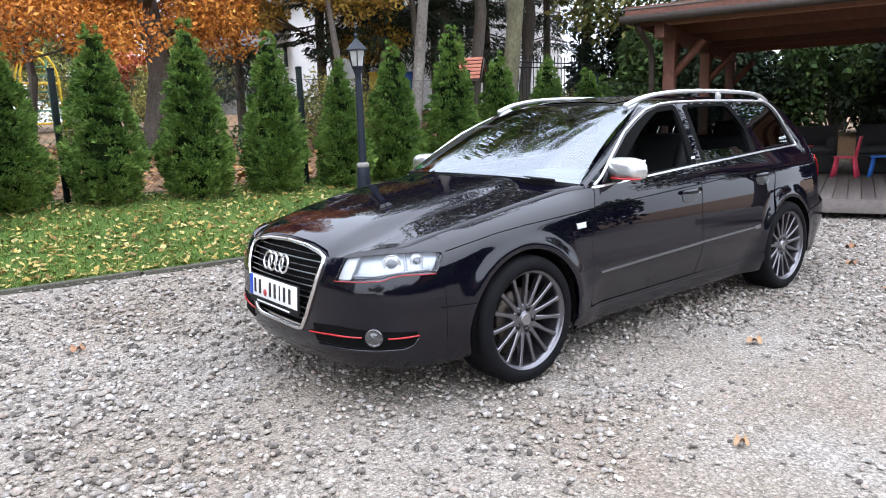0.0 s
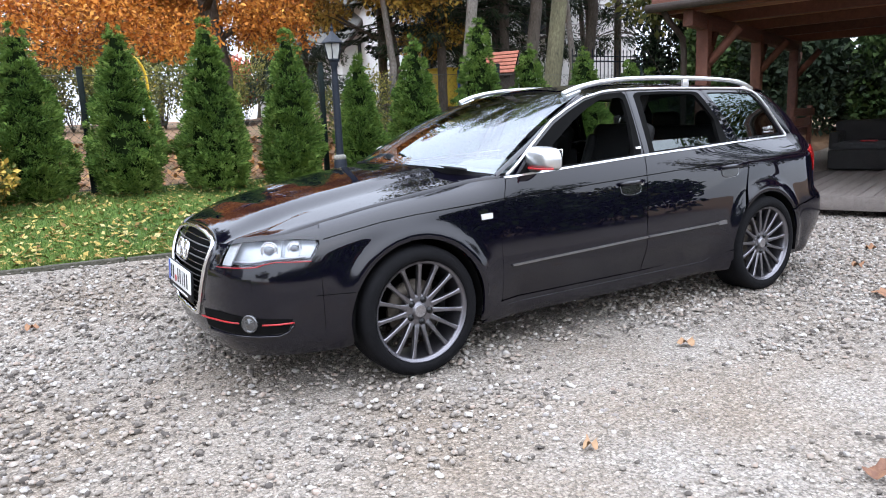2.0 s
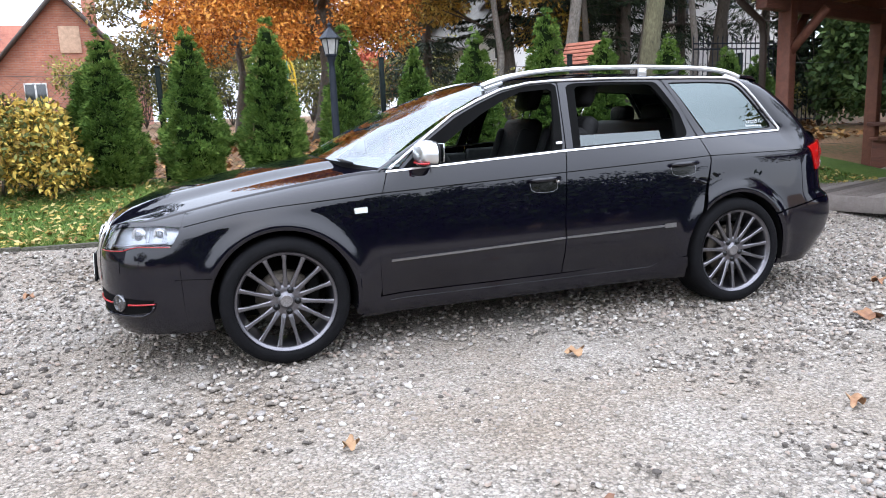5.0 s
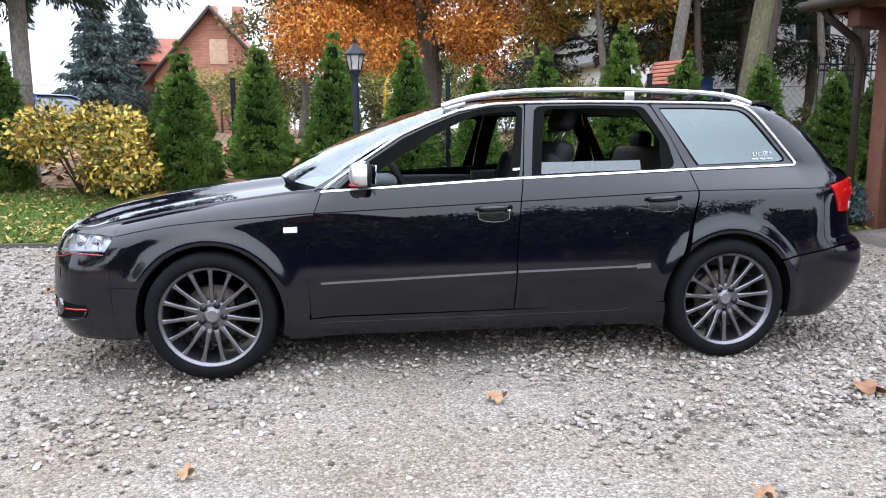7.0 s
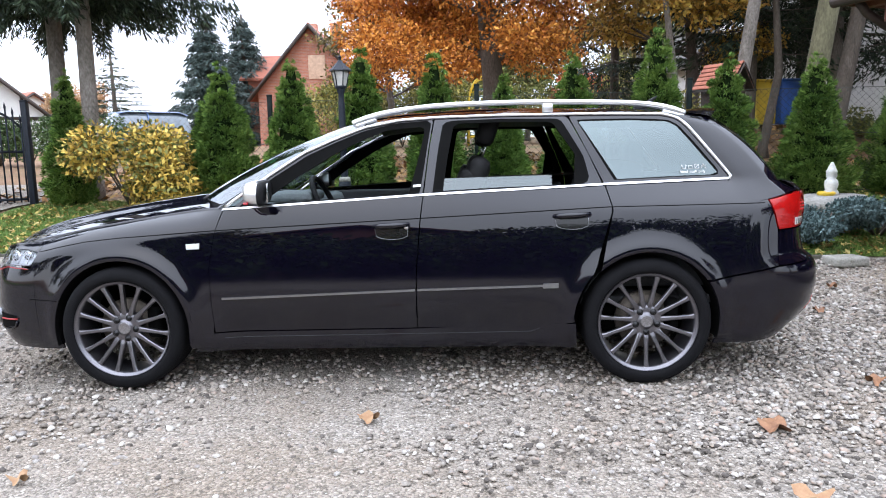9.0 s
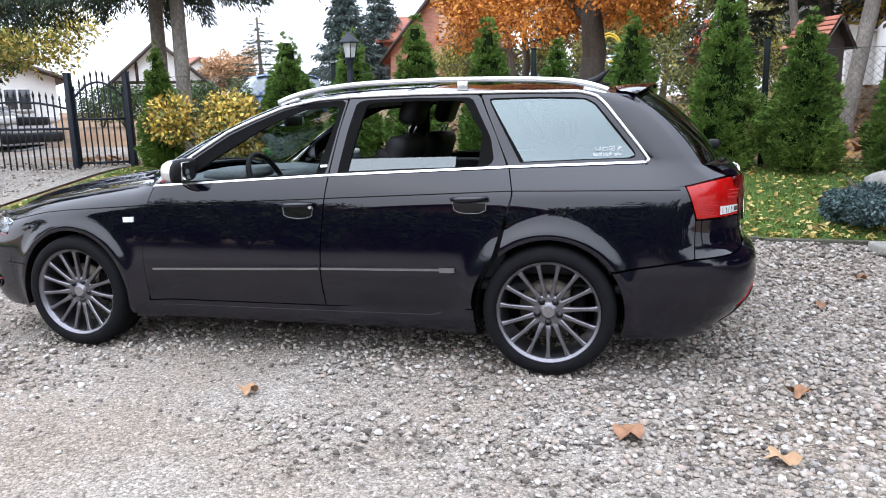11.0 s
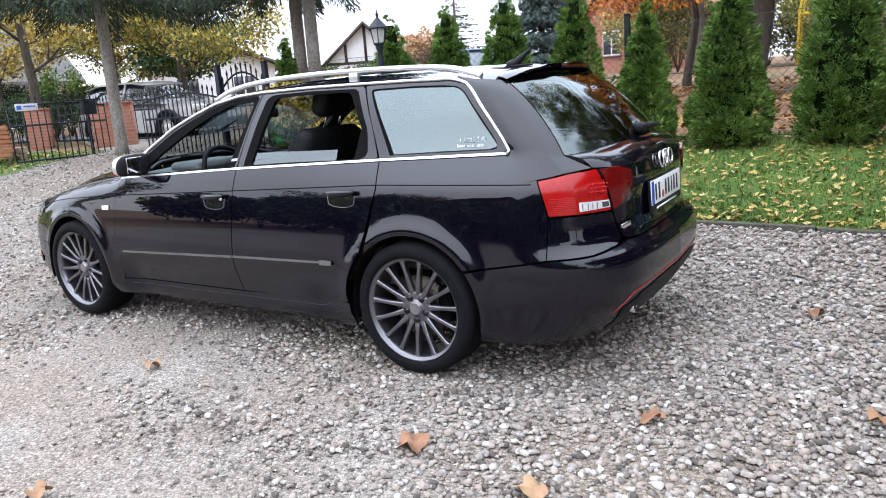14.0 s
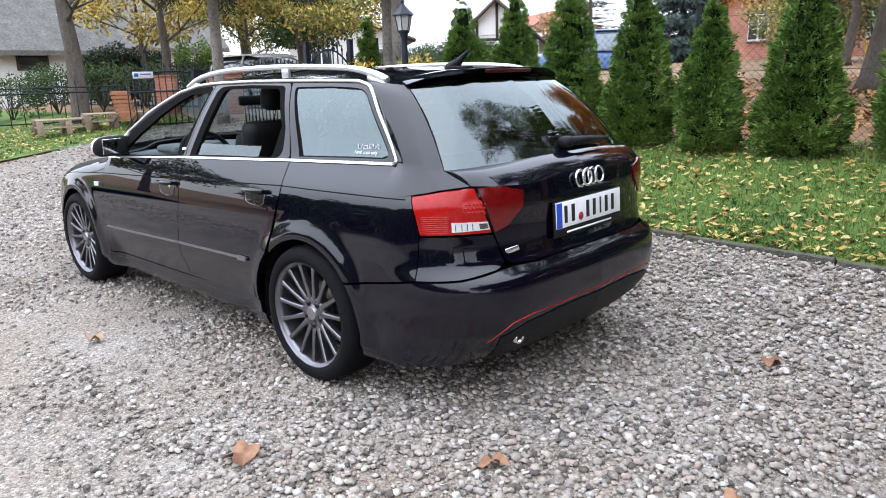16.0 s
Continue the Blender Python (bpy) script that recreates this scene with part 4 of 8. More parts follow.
# mirrors, handles, wipers
for g in (1, -1):
    q = lambda ge: ge if g > 0 else mirrored(ge)  # noqa: E731
    bm = bmesh.new()
    bmesh.ops.create_uvsphere(bm, u_segments=32, v_segments=18, radius=1)
    for v in bm.verts:
        x, y, z = v.co
        f = 1 if x < 0 else 0.3
        v.co = Vector((0.765 + 0.085 * f * math.copysign(abs(x) ** 0.75, x), -0.878 + 0.115 * math.copysign(abs(y) ** 0.6, y), 1.0 + 0.06 * math.copysign(abs(z) ** 0.6, z) - 0.012 * (z > 0) * max(0.0, -y) ** 3 + 0.008 * y))
    bm.verts.index_update()
    shell = [tuple(v.co) for v in bm.verts]
    front = [tuple(v.index for v in f.verts) for f in bm.faces if f.calc_center_median().x < 0.758]
    back = [tuple(v.index for v in f.verts) for f in bm.faces if f.calc_center_median().x >= 0.758]
    bm.free()
    mir = part("door_mirror", q((shell, front)), MIRRORCAP, car, "silver door mirror")
    part("mirror_housing", q((shell, back)), PLASTIC, mir, "black inner mirror housing")
    part("mirror_glass", q(moved(box(0.006, 0.164, 0.09, (0, 0, 0), 0.002), Matrix.Translation((0.7905, -0.87, 1.0)) @ Matrix.Rotation(radians(12), 4, "Z") @ Matrix.Rotation(radians(3), 4, "Y"))), CHROME, mir)
    part("mirror_foot", q(tube([(0.69, -0.77, 0.93), (0.715, -0.805, 0.945), (0.745, -0.845, 0.96)], [0.03, 0.024, 0.03], 10)), GLOSSBLACK, mir)
    part("mirror_stripe", q(tube([(0.7, -0.785, 0.958), (0.686, -0.83, 0.953), (0.683, -0.905, 0.951), (0.695, -0.96, 0.95), (0.72, -0.986, 0.952)], 0.0055, 6)), RED, mir, "red lower lip")
    for (x, z), door in (((1.39, 0.80), left_door), ((2.275, 0.833), rear_left)):
        dd = door[0] if g > 0 else door[1]
        part("handle_recess", q(coons([sx(x - 0.075, z - 0.03), sx(x, z - 0.045), sx(x + 0.075, z - 0.03)], [sx(x + 0.075, z - 0.03), sx(x + 0.08, z + 0.022)], [sx(x - 0.08, z + 0.022), sx(x + 0.08, z + 0.024)], [sx(x - 0.075, z - 0.03), sx(x - 0.08, z + 0.022)], 14, 6, 0.002, 0, 0.004)), GLOSSBLACK, dd)
        part("handle_rim", q(bead([sx(x - 0.082, z + 0.01), sx(x - 0.076, z - 0.028), sx(x - 0.05, z - 0.04), sx(x, z - 0.046), sx(x + 0.05, z - 0.042), sx(x + 0.078, z - 0.03), sx(x + 0.082, z + 0.01)], 0.0013, 0.003, 30)), TRIMMETAL, dd, "bright lower rim")
        part("door_handle", q(tube([skin(*sx(x - 0.088, z + 0.022), 0.008), skin(*sx(x - 0.05, z + 0.024), 0.032), skin(*sx(x + 0.02, z + 0.026), 0.036), skin(*sx(x + 0.088, z + 0.028), 0.02)], [0.01, 0.015, 0.015, 0.013], 10, flat=0.9)), PAINT, dd)
    lk = Vector(skin(*sx(1.465, 0.815), 0.02))
    part("lock_barrel", q(moved(lathe([(0.011, 0), (0.012, 0.006), (0.001, 0.008)], 14, "y"), Matrix.Translation(lk) @ Matrix.Rotation(math.pi, 4, "Z"))), CHROME, left_door[0] if g > 0 else left_door[1])
for y0, y1 in ((-0.68, 0.0), (-0.1, 0.55)):
    pts = [(0.36 + 0.18 * abs(y) ** 2.2 - 0.04, y, 0.975 - 0.06 * abs(y) ** 2 + 0.012) for y in np.linspace(y0, y1, 9)]
    part("wiper", joined(tube(pts, 0.008, 6), tube([(0.36, y1, 0.965), (0.35, (y0 + y1) / 2, 0.99)], 0.009, 6)), PLASTIC, car, "black wiper arm")
part("windscreen_sticker", moved(box(0.001, 0.07, 0.05), Matrix.Translation((0.475, 0.6, 0.99)) @ Matrix.Rotation(radians(58), 4, "Y")), GREENSTICK, car, "green round emission sticker")

# inside: floor, dashboard, seats, wheel, far trim
part("underbody", joined(box(4.0, 1.3, 0.18, (1.35, 0, 0.3), 0.03), box(0.55, 1.1, 0.26, (-0.4, 0, 0.4), 0.05), box(0.6, 1.0, 0.36, (3.2, 0, 0.5), 0.05),
                         box(1.7, 1.62, 0.1, (1.37, 0, 0.255), 0.02)), DARK, car)
part("cabin_floor", box(2.9, 1.5, 0.04, (1.95, 0, 0.41), 0.01), TRIMGREY, car)
part("dashboard", joined(ruled([(0.42, -0.7, 0.9), (0.36, 0, 0.93), (0.42, 0.7, 0.9)], [(0.86, -0.72, 0.9), (0.84, 0, 0.93), (0.86, 0.72, 0.9)], 16, 5, (0, 0, 0.03)),
                         box(0.12, 1.44, 0.3, (0.83, 0, 0.77), 0.05), box(0.26, 0.4, 0.06, (0.8, -0.37, 0.945), 0.028), box(0.3, 0.26, 0.42, (0.98, 0, 0.6), 0.04)), DASH, car, "dark grey dashboard")
both("door_card", joined(box(1.0, 0.05, 0.5, (1.03, -0.74, 0.67), 0.02), box(0.9, 0.05, 0.5, (1.98, -0.74, 0.7), 0.02), box(0.6, 0.07, 0.05, (1.1, -0.70, 0.78), 0.02), box(0.8, 0.05, 0.5, (2.9, -0.7, 0.72), 0.02)), TRIMGREY)
part("parcel_cover", box(0.75, 1.3, 0.03, (2.95, 0, 0.93), 0.01), TRIMGREY, car)
part("headlining", ([(x, y, roof_z(x, y) - 0.035) for y in np.linspace(-0.54, 0.54, 9) for x in np.linspace(1.2, 3.0, 12)], grid_faces(12, 9)), TRIMGREY, car)
sw = part("steering_wheel", moved(joined(tube([(0, 0.175 * math.cos(a), 0.175 * math.sin(a)) for a in np.linspace(0, 2 * math.pi, 29)[:-1]], 0.016, 8, True), box(0.05, 0.13, 0.11, (-0.03, 0, -0.01), 0.03),
                  box(0.02, 0.3, 0.04, (-0.015, 0, 0), 0.008), box(0.02, 0.05, 0.16, (-0.015, 0, -0.09), 0.008)), Matrix.Translation((0.98, -0.37, 0.89)) @ Matrix.Rotation(radians(-25), 4, "Y")), LEATHER, car, "black leather steering wheel")
part("rear_view_mirror", joined(box(0.03, 0.22, 0.065, (0.98, 0, 1.235), 0.014), tube([(0.97, 0, 1.25), (0.95, 0, 1.3)], 0.012, 6)), PLASTIC, car)


def seat(x, y, z, w, back):
    m = Matrix.Translation((x, y, z))
    st = part("car_seat", moved(joined(box(0.5, w, 0.15, (0, 0, 0.2), 0.05), box(0.42, 0.09, 0.17, (0, w / 2 - 0.03, 0.22), 0.035), box(0.42, 0.09, 0.17, (0, 0.03 - w / 2, 0.22), 0.035)), m), LEATHER, car, "black leather seat with headrest")
    t = m @ Matrix.Translation((0.24, 0, 0.22)) @ Matrix.Rotation(radians(20), 4, "Y")
    part("backrest", moved(joined(box(0.12, w * 0.96, back, (0, 0, back / 2), 0.05), box(0.15, 0.08, back * 0.8, (-0.02, w / 2 - 0.05, back * 0.45), 0.035), box(0.15, 0.08, back * 0.8, (-0.02, 0.05 - w / 2, back * 0.45), 0.035)), t), LEATHER, st)
    part("headrest", moved(box(0.1, 0.27, 0.19, (-0.02, 0, back + 0.15), 0.04), t), LEATHER, st)
    for e in (0.06, -0.06):
        part("headrest_post", moved(tube([(0, e, back - 0.02), (0, e, back + 0.1)], 0.006, 6), t), CHROME, st)


seat(1.42, -0.37, 0.4, 0.5, 0.56)
seat(1.42, 0.37, 0.4, 0.5, 0.56)
part("rear_bench", joined(box(0.5, 1.25, 0.16, (2.25, 0, 0.62), 0.05), box(0.14, 1.28, 0.52, (2.55, 0, 0.86), 0.05, Matrix.Rotation(radians(18), 4, "Y"))), LEATHER, car, "black leather rear bench")
for y in (-0.4, 0, 0.4):
    part("rear_headrest", box(0.09, 0.24, 0.13, (2.66, y, 1.15), 0.04), LEATHER, car)

# wheels
TYRE = lathe([(0.247, 0.0), (0.25, 0.012), (0.268, 0.02), (0.292, 0.016), (0.308, 0.004), (0.3165, -0.018), (0.3185, -0.06), (0.3185, -0.15), (0.3165, -0.19), (0.3, -0.21), (0.26, -0.215), (0.247, -0.2)], 64, "y")
TYRE = ([(v[0], -v[1], v[2]) for v in TYRE[0]], TYRE[1])
BARREL = lathe([(0.247, -0.012), (0.245, -0.004), (0.238, -0.002), (0.231, 0.004), (0.228, 0.02), (0.222, 0.05), (0.215, 0.15), (0.24, 0.2)], 64, "y")
tyre_me = mesh("tyre", TYRE, RUBBER)
barrel_me = mesh("wheel", BARREL, RIMGREY)
V, F = [], []
prof = [(0.05, 0.03, 0.017), (0.085, 0.02, 0.0125), (0.14, 0.013, 0.0095), (0.19, 0.008, 0.0092), (0.22, 0.004, 0.011), (0.236, 0.004, 0.0165)]
for r, y, w in prof:
    V += [(r, y + 0.004, -w), (r, y, -w * 0.6), (r, y, w * 0.6), (r, y + 0.004, w), (r, y + 0.03, w * 0.8), (r, y + 0.03, -w * 0.8)]
for i in range(len(prof) - 1):
    for j in range(6):
        F.append((i * 6 + j, i * 6 + (j + 1) % 6, i * 6 + 6 + (j + 1) % 6, i * 6 + 6 + j))
spoke_me = mesh("spoke", (V, F), RIMGREY, False)
hub_me = mesh("wheel_hub", lathe([(0.001, 0.022), (0.034, 0.022), (0.036, 0.026), (0.05, 0.028), (0.075, 0.024), (0.083, 0.032), (0.083, 0.09)], 40, "y"), RIMGREY)
cap_me = mesh("centre_cap", lathe([(0.001, 0.014), (0.024, 0.0145), (0.0275, 0.0135), (0.03, 0.0145), (0.0315, 0.03)], 28, "y"), CAPGREY)
bolt_me = mesh("wheel_bolt", lathe([(0.0008, 0.013), (0.0075, 0.0135), (0.009, 0.0155), (0.0092, 0.0188), (0.016, 0.0189), (0.0165, 0.03)], 14, "y"), BOLTBLACK)
disc_me = mesh("brake_disc", lathe([(0.06, 0.075), (0.145, 0.075), (0.145, 0.1), (0.06, 0.1)], 40, "y"), STEEL)
calip_me = mesh("brake_calliper", box(0.07, 0.09, 0.17, (0.135, 0.1, 0.02), 0.02), DARK)
V = [(r * math.cos(a), y, r * math.sin(a)) for r, y in ((0.351, 0.012), (0.352, 0.1), (0.352, 0.3), (0.05, 0.3)) for a in np.linspace(radians(-14), radians(194), 32)]
well_me = mesh("wheel_well", (V, grid_faces(32, 4)), DARK)
for i, (x, g) in enumerate(((0.0, 1), (2.648, 1), (0.0, -1), (2.648, -1))):
    m = Matrix.Translation((x, -0.862 * g, 0.319)) @ Matrix.Rotation(0 if g > 0 else math.pi, 4, "Z") @ Matrix.Rotation(radians(7 + 11 * i), 4, "Y")
    wh = part("wheel", barrel_me, None, car, "grey fifteen-spoke alloy wheel", at=m)
    part("tyre", tyre_me, None, wh, "low profile black tyre")
    part("wheel_hub", hub_me, None, wh)
    part("centre_cap", cap_me, None, wh)
    for k in range(15):
        part("spoke", spoke_me, None, wh, at=Matrix.Rotation(2 * math.pi * k / 15, 4, "Y"))
    for k in range(5):
        part("wheel_bolt", bolt_me, None, wh, at=Matrix.Rotation(2 * math.pi * k / 5, 4, "Y") @ Matrix.Translation((0.056, 0.004, 0)))
    part("brake_disc", disc_me, None, wh)
    part("brake_calliper", calip_me, None, car, at=Matrix.Translation((x, -0.862 * g, 0.319)) @ Matrix.Rotation(0 if g > 0 else math.pi, 4, "Z"))
    part("wheel_well", well_me, None, car, at=Matrix.Translation((x, -0.875 * g, 0.32)) @ Matrix.Rotation(0 if g > 0 else math.pi, 4, "Z"))


# ---- ground: gravel drive, lawns, leaf litter ----
rng = np.random.default_rng(7)


def ground_z(x, y):
    up = 0.6 * smoothstep(7.2, 8.6, x) * smoothstep(9.5, 12.5, y) * smoothstep(40, 20, y)
    return up + float(np.interp(y, [-60, 0.9, 2.15, 4.7, 8, 12, 30, 60, 300], [0, 0, 0.2, 0.56, 0.7, 0.92, 1.55, 2.3, 6.0]))


def kerb_y(x):
    return 2.27 - 0.066 * x




def gravel_mat(name, cell, stops, joint=0.5):
    """Fine stones: a colour for each cell, domed relief, darker cell edges, and wide damp patches."""
    m = bpy.data.materials.new(name)
    m.use_nodes = True
    n, l = m.node_tree.nodes, m.node_tree.links
    b = n["Principled BSDF"]
    b.inputs["Roughness"].default_value = 0.92
    co = n.new("ShaderNodeTexCoord").outputs["Object"]
    warp = n.new("ShaderNodeTexNoise")
    warp.inputs["Scale"].default_value = cell * 0.8
    l.new(co, warp.inputs["Vector"])
    mixv = n.new("ShaderNodeMix")
    mixv.data_type, mixv.blend_type = "RGBA", "LINEAR_LIGHT"
    mixv.inputs[0].default_value = 0.012
    l.new(co, mixv.inputs[6])
    l.new(warp.outputs["Color"], mixv.inputs[7])
    v = n.new("ShaderNodeTexVoronoi")
    v.inputs["Scale"].default_value = cell
    l.new(mixv.outputs[2], v.inputs["Vector"])
    sep = n.new("ShaderNodeSeparateColor")
    l.new(v.outputs["Color"], sep.inputs[0])
    r = n.new("ShaderNodeValToRGB")
    l.new(sep.outputs[0], r.inputs[0])
    big = n.new("ShaderNodeTexNoise")
    big.inputs["Scale"].default_value, big.inputs["Detail"].default_value = 0.9, 8
    l.new(co, big.inputs["Vector"])
    dirt = n.new("ShaderNodeValToRGB")
    dirt.color_ramp.elements[0].position, dirt.color_ramp.elements[1].position = 0.35, 0.65
    dirt.color_ramp.elements[0].color, dirt.color_ramp.elements[1].color = (0.79, 0.72, 0.64, 1), (0.99, 1, 1, 1)
    l.new(big.outputs["Fac"], dirt.inputs[0])
    gap = n.new("ShaderNodeMapRange")
    gap.inputs["From Min"].default_value, gap.inputs["From Max"].default_value = 0.45, 0.75
    gap.inputs["To Min"].default_value, gap.inputs["To Max"].default_value = 1.0, joint
    l.new(v.outputs["Distance"], gap.inputs["Value"])
    m1 = n.new("ShaderNodeMix")
    m1.data_type, m1.blend_type = "RGBA", "MULTIPLY"
    m1.inputs[0].default_value = 1
    l.new(r.outputs[0], m1.inputs[6])
    l.new(dirt.outputs[0], m1.inputs[7])
    m2 = n.new("ShaderNodeMix")
    m2.data_type, m2.blend_type = "RGBA", "MULTIPLY"
    m2.inputs[0].default_value = 1
    l.new(m1.outputs[2], m2.inputs[6])
    l.new(gap.outputs[0], m2.inputs[7])
    l.new(m2.outputs[2], b.inputs["Base Color"])
    bp = n.new("ShaderNodeBump")
    bp.invert = True
    bp.inputs["Strength"].default_value, bp.inputs["Distance"].default_value = 0.9, 0.6 / cell
    l.new(v.outputs["Distance"], bp.inputs["Height"])
    l.new(bp.outputs[0], b.inputs["Normal"])
    r.color_ramp.elements[0].position, r.color_ramp.elements[0].color = stops[0][0], (*stops[0][1], 1)
    r.color_ramp.elements[1].position, r.color_ramp.elements[1].color = stops[-1][0], (*stops[-1][1], 1)
    for p, c in stops[1:-1]:
        r.color_ramp.elements.new(p).color = (*c, 1)
    return m


SAND = gravel_mat("sandy_gravel", 85, ((0.0, (0.1960, 0.1728, 0.1450)), (0.3, (0.2942, 0.2588, 0.2254)), (0.55, (0.3672, 0.3334, 0.2972)), (0.75, (0.3265, 0.2826, 0.2366)), (1.0, (0.5069, 0.4701, 0.4271))))
STONE = ramp_of(mat("pebble", (0.3957, 0.3705, 0.3415), 0.9, var=0.3, scale=30, island=1.2, bump=0.2, bscale=150, spec=0.25),
                (0.0, (0.0939, 0.0819, 0.0726)), (0.18, (0.2169, 0.1892, 0.1626)), (0.38, (0.3108, 0.2818, 0.2462)), (0.5, (0.3258, 0.2490, 0.2008)), (0.6, (0.3756, 0.3456, 0.3052)), (0.72, (0.2892, 0.2424, 0.1976)), (0.86, (0.2460, 0.2277, 0.2151)), (1.0, (0.4770, 0.4456, 0.4023)))
TURF = ramp_of(mat("turf", (0.05, 0.1, 0.02), 0.95, var=0.4, scale=18, scale2=1.5, bump=0.8, bscale=70),
               (0.3, (0.035, 0.07, 0.009)), (0.5, (0.07, 0.13, 0.015)), (0.7, (0.115, 0.16, 0.025)))
LITTER = ramp_of(mat("leaf_litter", (0.12, 0.08, 0.04), 0.95, var=0.5, scale=14, scale2=0.5, bump=0.8, bscale=40),
                 (0.25, (0.055, 0.05, 0.02)), (0.4, (0.09, 0.085, 0.03)), (0.48, (0.18, 0.1, 0.05)), (0.62, (0.24, 0.14, 0.075)), (0.75, (0.11, 0.1, 0.035)))
GRASS = ramp_of(mat("grass_blade", (0.07, 0.14, 0.03), 0.7, var=0.3, scale=1.5, island=0.8),
                (0.1, (0.036, 0.078, 0.008)), (0.45, (0.072, 0.145, 0.014)), (0.7, (0.11, 0.175, 0.022)), (0.95, (0.19, 0.18, 0.045)))
YLEAF = ramp_of(mat("fallen_yellow_leaf", (0.5, 0.35, 0.08), 0.75, var=0.3, scale=9, island=1.0),
                (0.05, (0.16, 0.08, 0.02)), (0.35, (0.32, 0.216, 0.044)), (0.6, (0.4, 0.312, 0.08)), (0.9, (0.416, 0.344, 0.144)))
BLEAF = ramp_of(mat("fallen_brown_leaf", (0.36, 0.17, 0.07), 0.7, var=0.3, scale=25, obj=0.5), (0.2, (0.144, 0.064, 0.036)), (0.5, (0.272, 0.136, 0.068)), (0.8, (0.352, 0.224, 0.12)))
CONCRETE = ramp_of(mat("old_concrete", (0.3, 0.29, 0.27), 0.9, var=0.3, scale=12, scale2=70, bump=0.5, bscale=90), (0.3, (0.14, 0.14, 0.10)), (0.5, (0.27, 0.26, 0.23)), (0.75, (0.38, 0.37, 0.34)))
KERBSTONE = ramp_of(mat("mossy_kerb_concrete", (0.12, 0.11, 0.09), 0.95, var=0.4, scale=8, scale2=60, bump=0.6, bscale=70), (0.3, (0.035, 0.036, 0.022)), (0.5, (0.07, 0.065, 0.048)), (0.75, (0.13, 0.12, 0.098)))

xs = np.r_[-400, -150, np.linspace(-60, 60, 90), 150, 400]
ys = np.r_[-400, -120, np.linspace(-50, -8, 15), np.linspace(-7, 13, 70), np.linspace(14, 60, 24), 120, 300]
tagged(part("ground", ([(x, y, ground_z(x, y) - 0.03 + (0.05 * noise.noise((x * 0.7, y * 0.7, 0)) if y > 5.5 else 0)) for y in ys for x in xs], grid_faces(len(xs), len(ys))), LITTER),
       "leaf-strewn earth and rough grass", "ground", kind="structure")
# the drive: everything on this side of the kerb, with shallow ruts
gx, gy = np.linspace(-9.2, 16, 200), np.linspace(-16, 1, 150)
V = []
for j, t in enumerate(np.linspace(0, 1, 150)):
    for x in gx:
        top = kerb_y(x) if x < 5.2 else 2.0 + (x - 5.2) * 0.3
        y = -16 + (top + 16) * (1 - (1 - t) ** 1.0)
        V.append((x, y, ground_z(x, y) + 0.012 * noise.noise((x * 0.9, y * 0.9, 3)) + 0.006 * noise.noise((x * 4, y * 4, 1)) - 0.006))
tagged(part("drive", (V, grid_faces(200, 150)), SAND), "sandy grey gravel driveway", "driveway", kind="structure")
V = [(x, y, ground_z(0, y) - 0.004) for y in np.linspace(2.2, 12, 30) for x in np.linspace(-9.4 - max(0, y - 5.4) * 2, -4.35, 12)]
tagged(part("drive_to_gate", (V, grid_faces(12, 20)), SAND), "sandy gravel at the gate", "driveway", kind="structure")


def packed(x, y):
    """How worn down the gravel is, 0 to 1: two old wheel tracks along the car and open sandy patches."""
    a = math.exp(-(((y + 2.1 + 0.12 * x * 0.3) / 0.5) ** 2)) * smoothstep(4.2, 2.4, x) * smoothstep(-3.0, -0.5, x)
    b = 0.8 * math.exp(-(((y + 1.3) / 0.3) ** 2)) * smoothstep(3.4, 2.0, x) * smoothstep(0.2, 0.8, x)
    c = smoothstep(0.1, 0.5, noise.noise((x * 0.45, y * 0.45, 8)))
    return max(a, b, 0.45 * c)


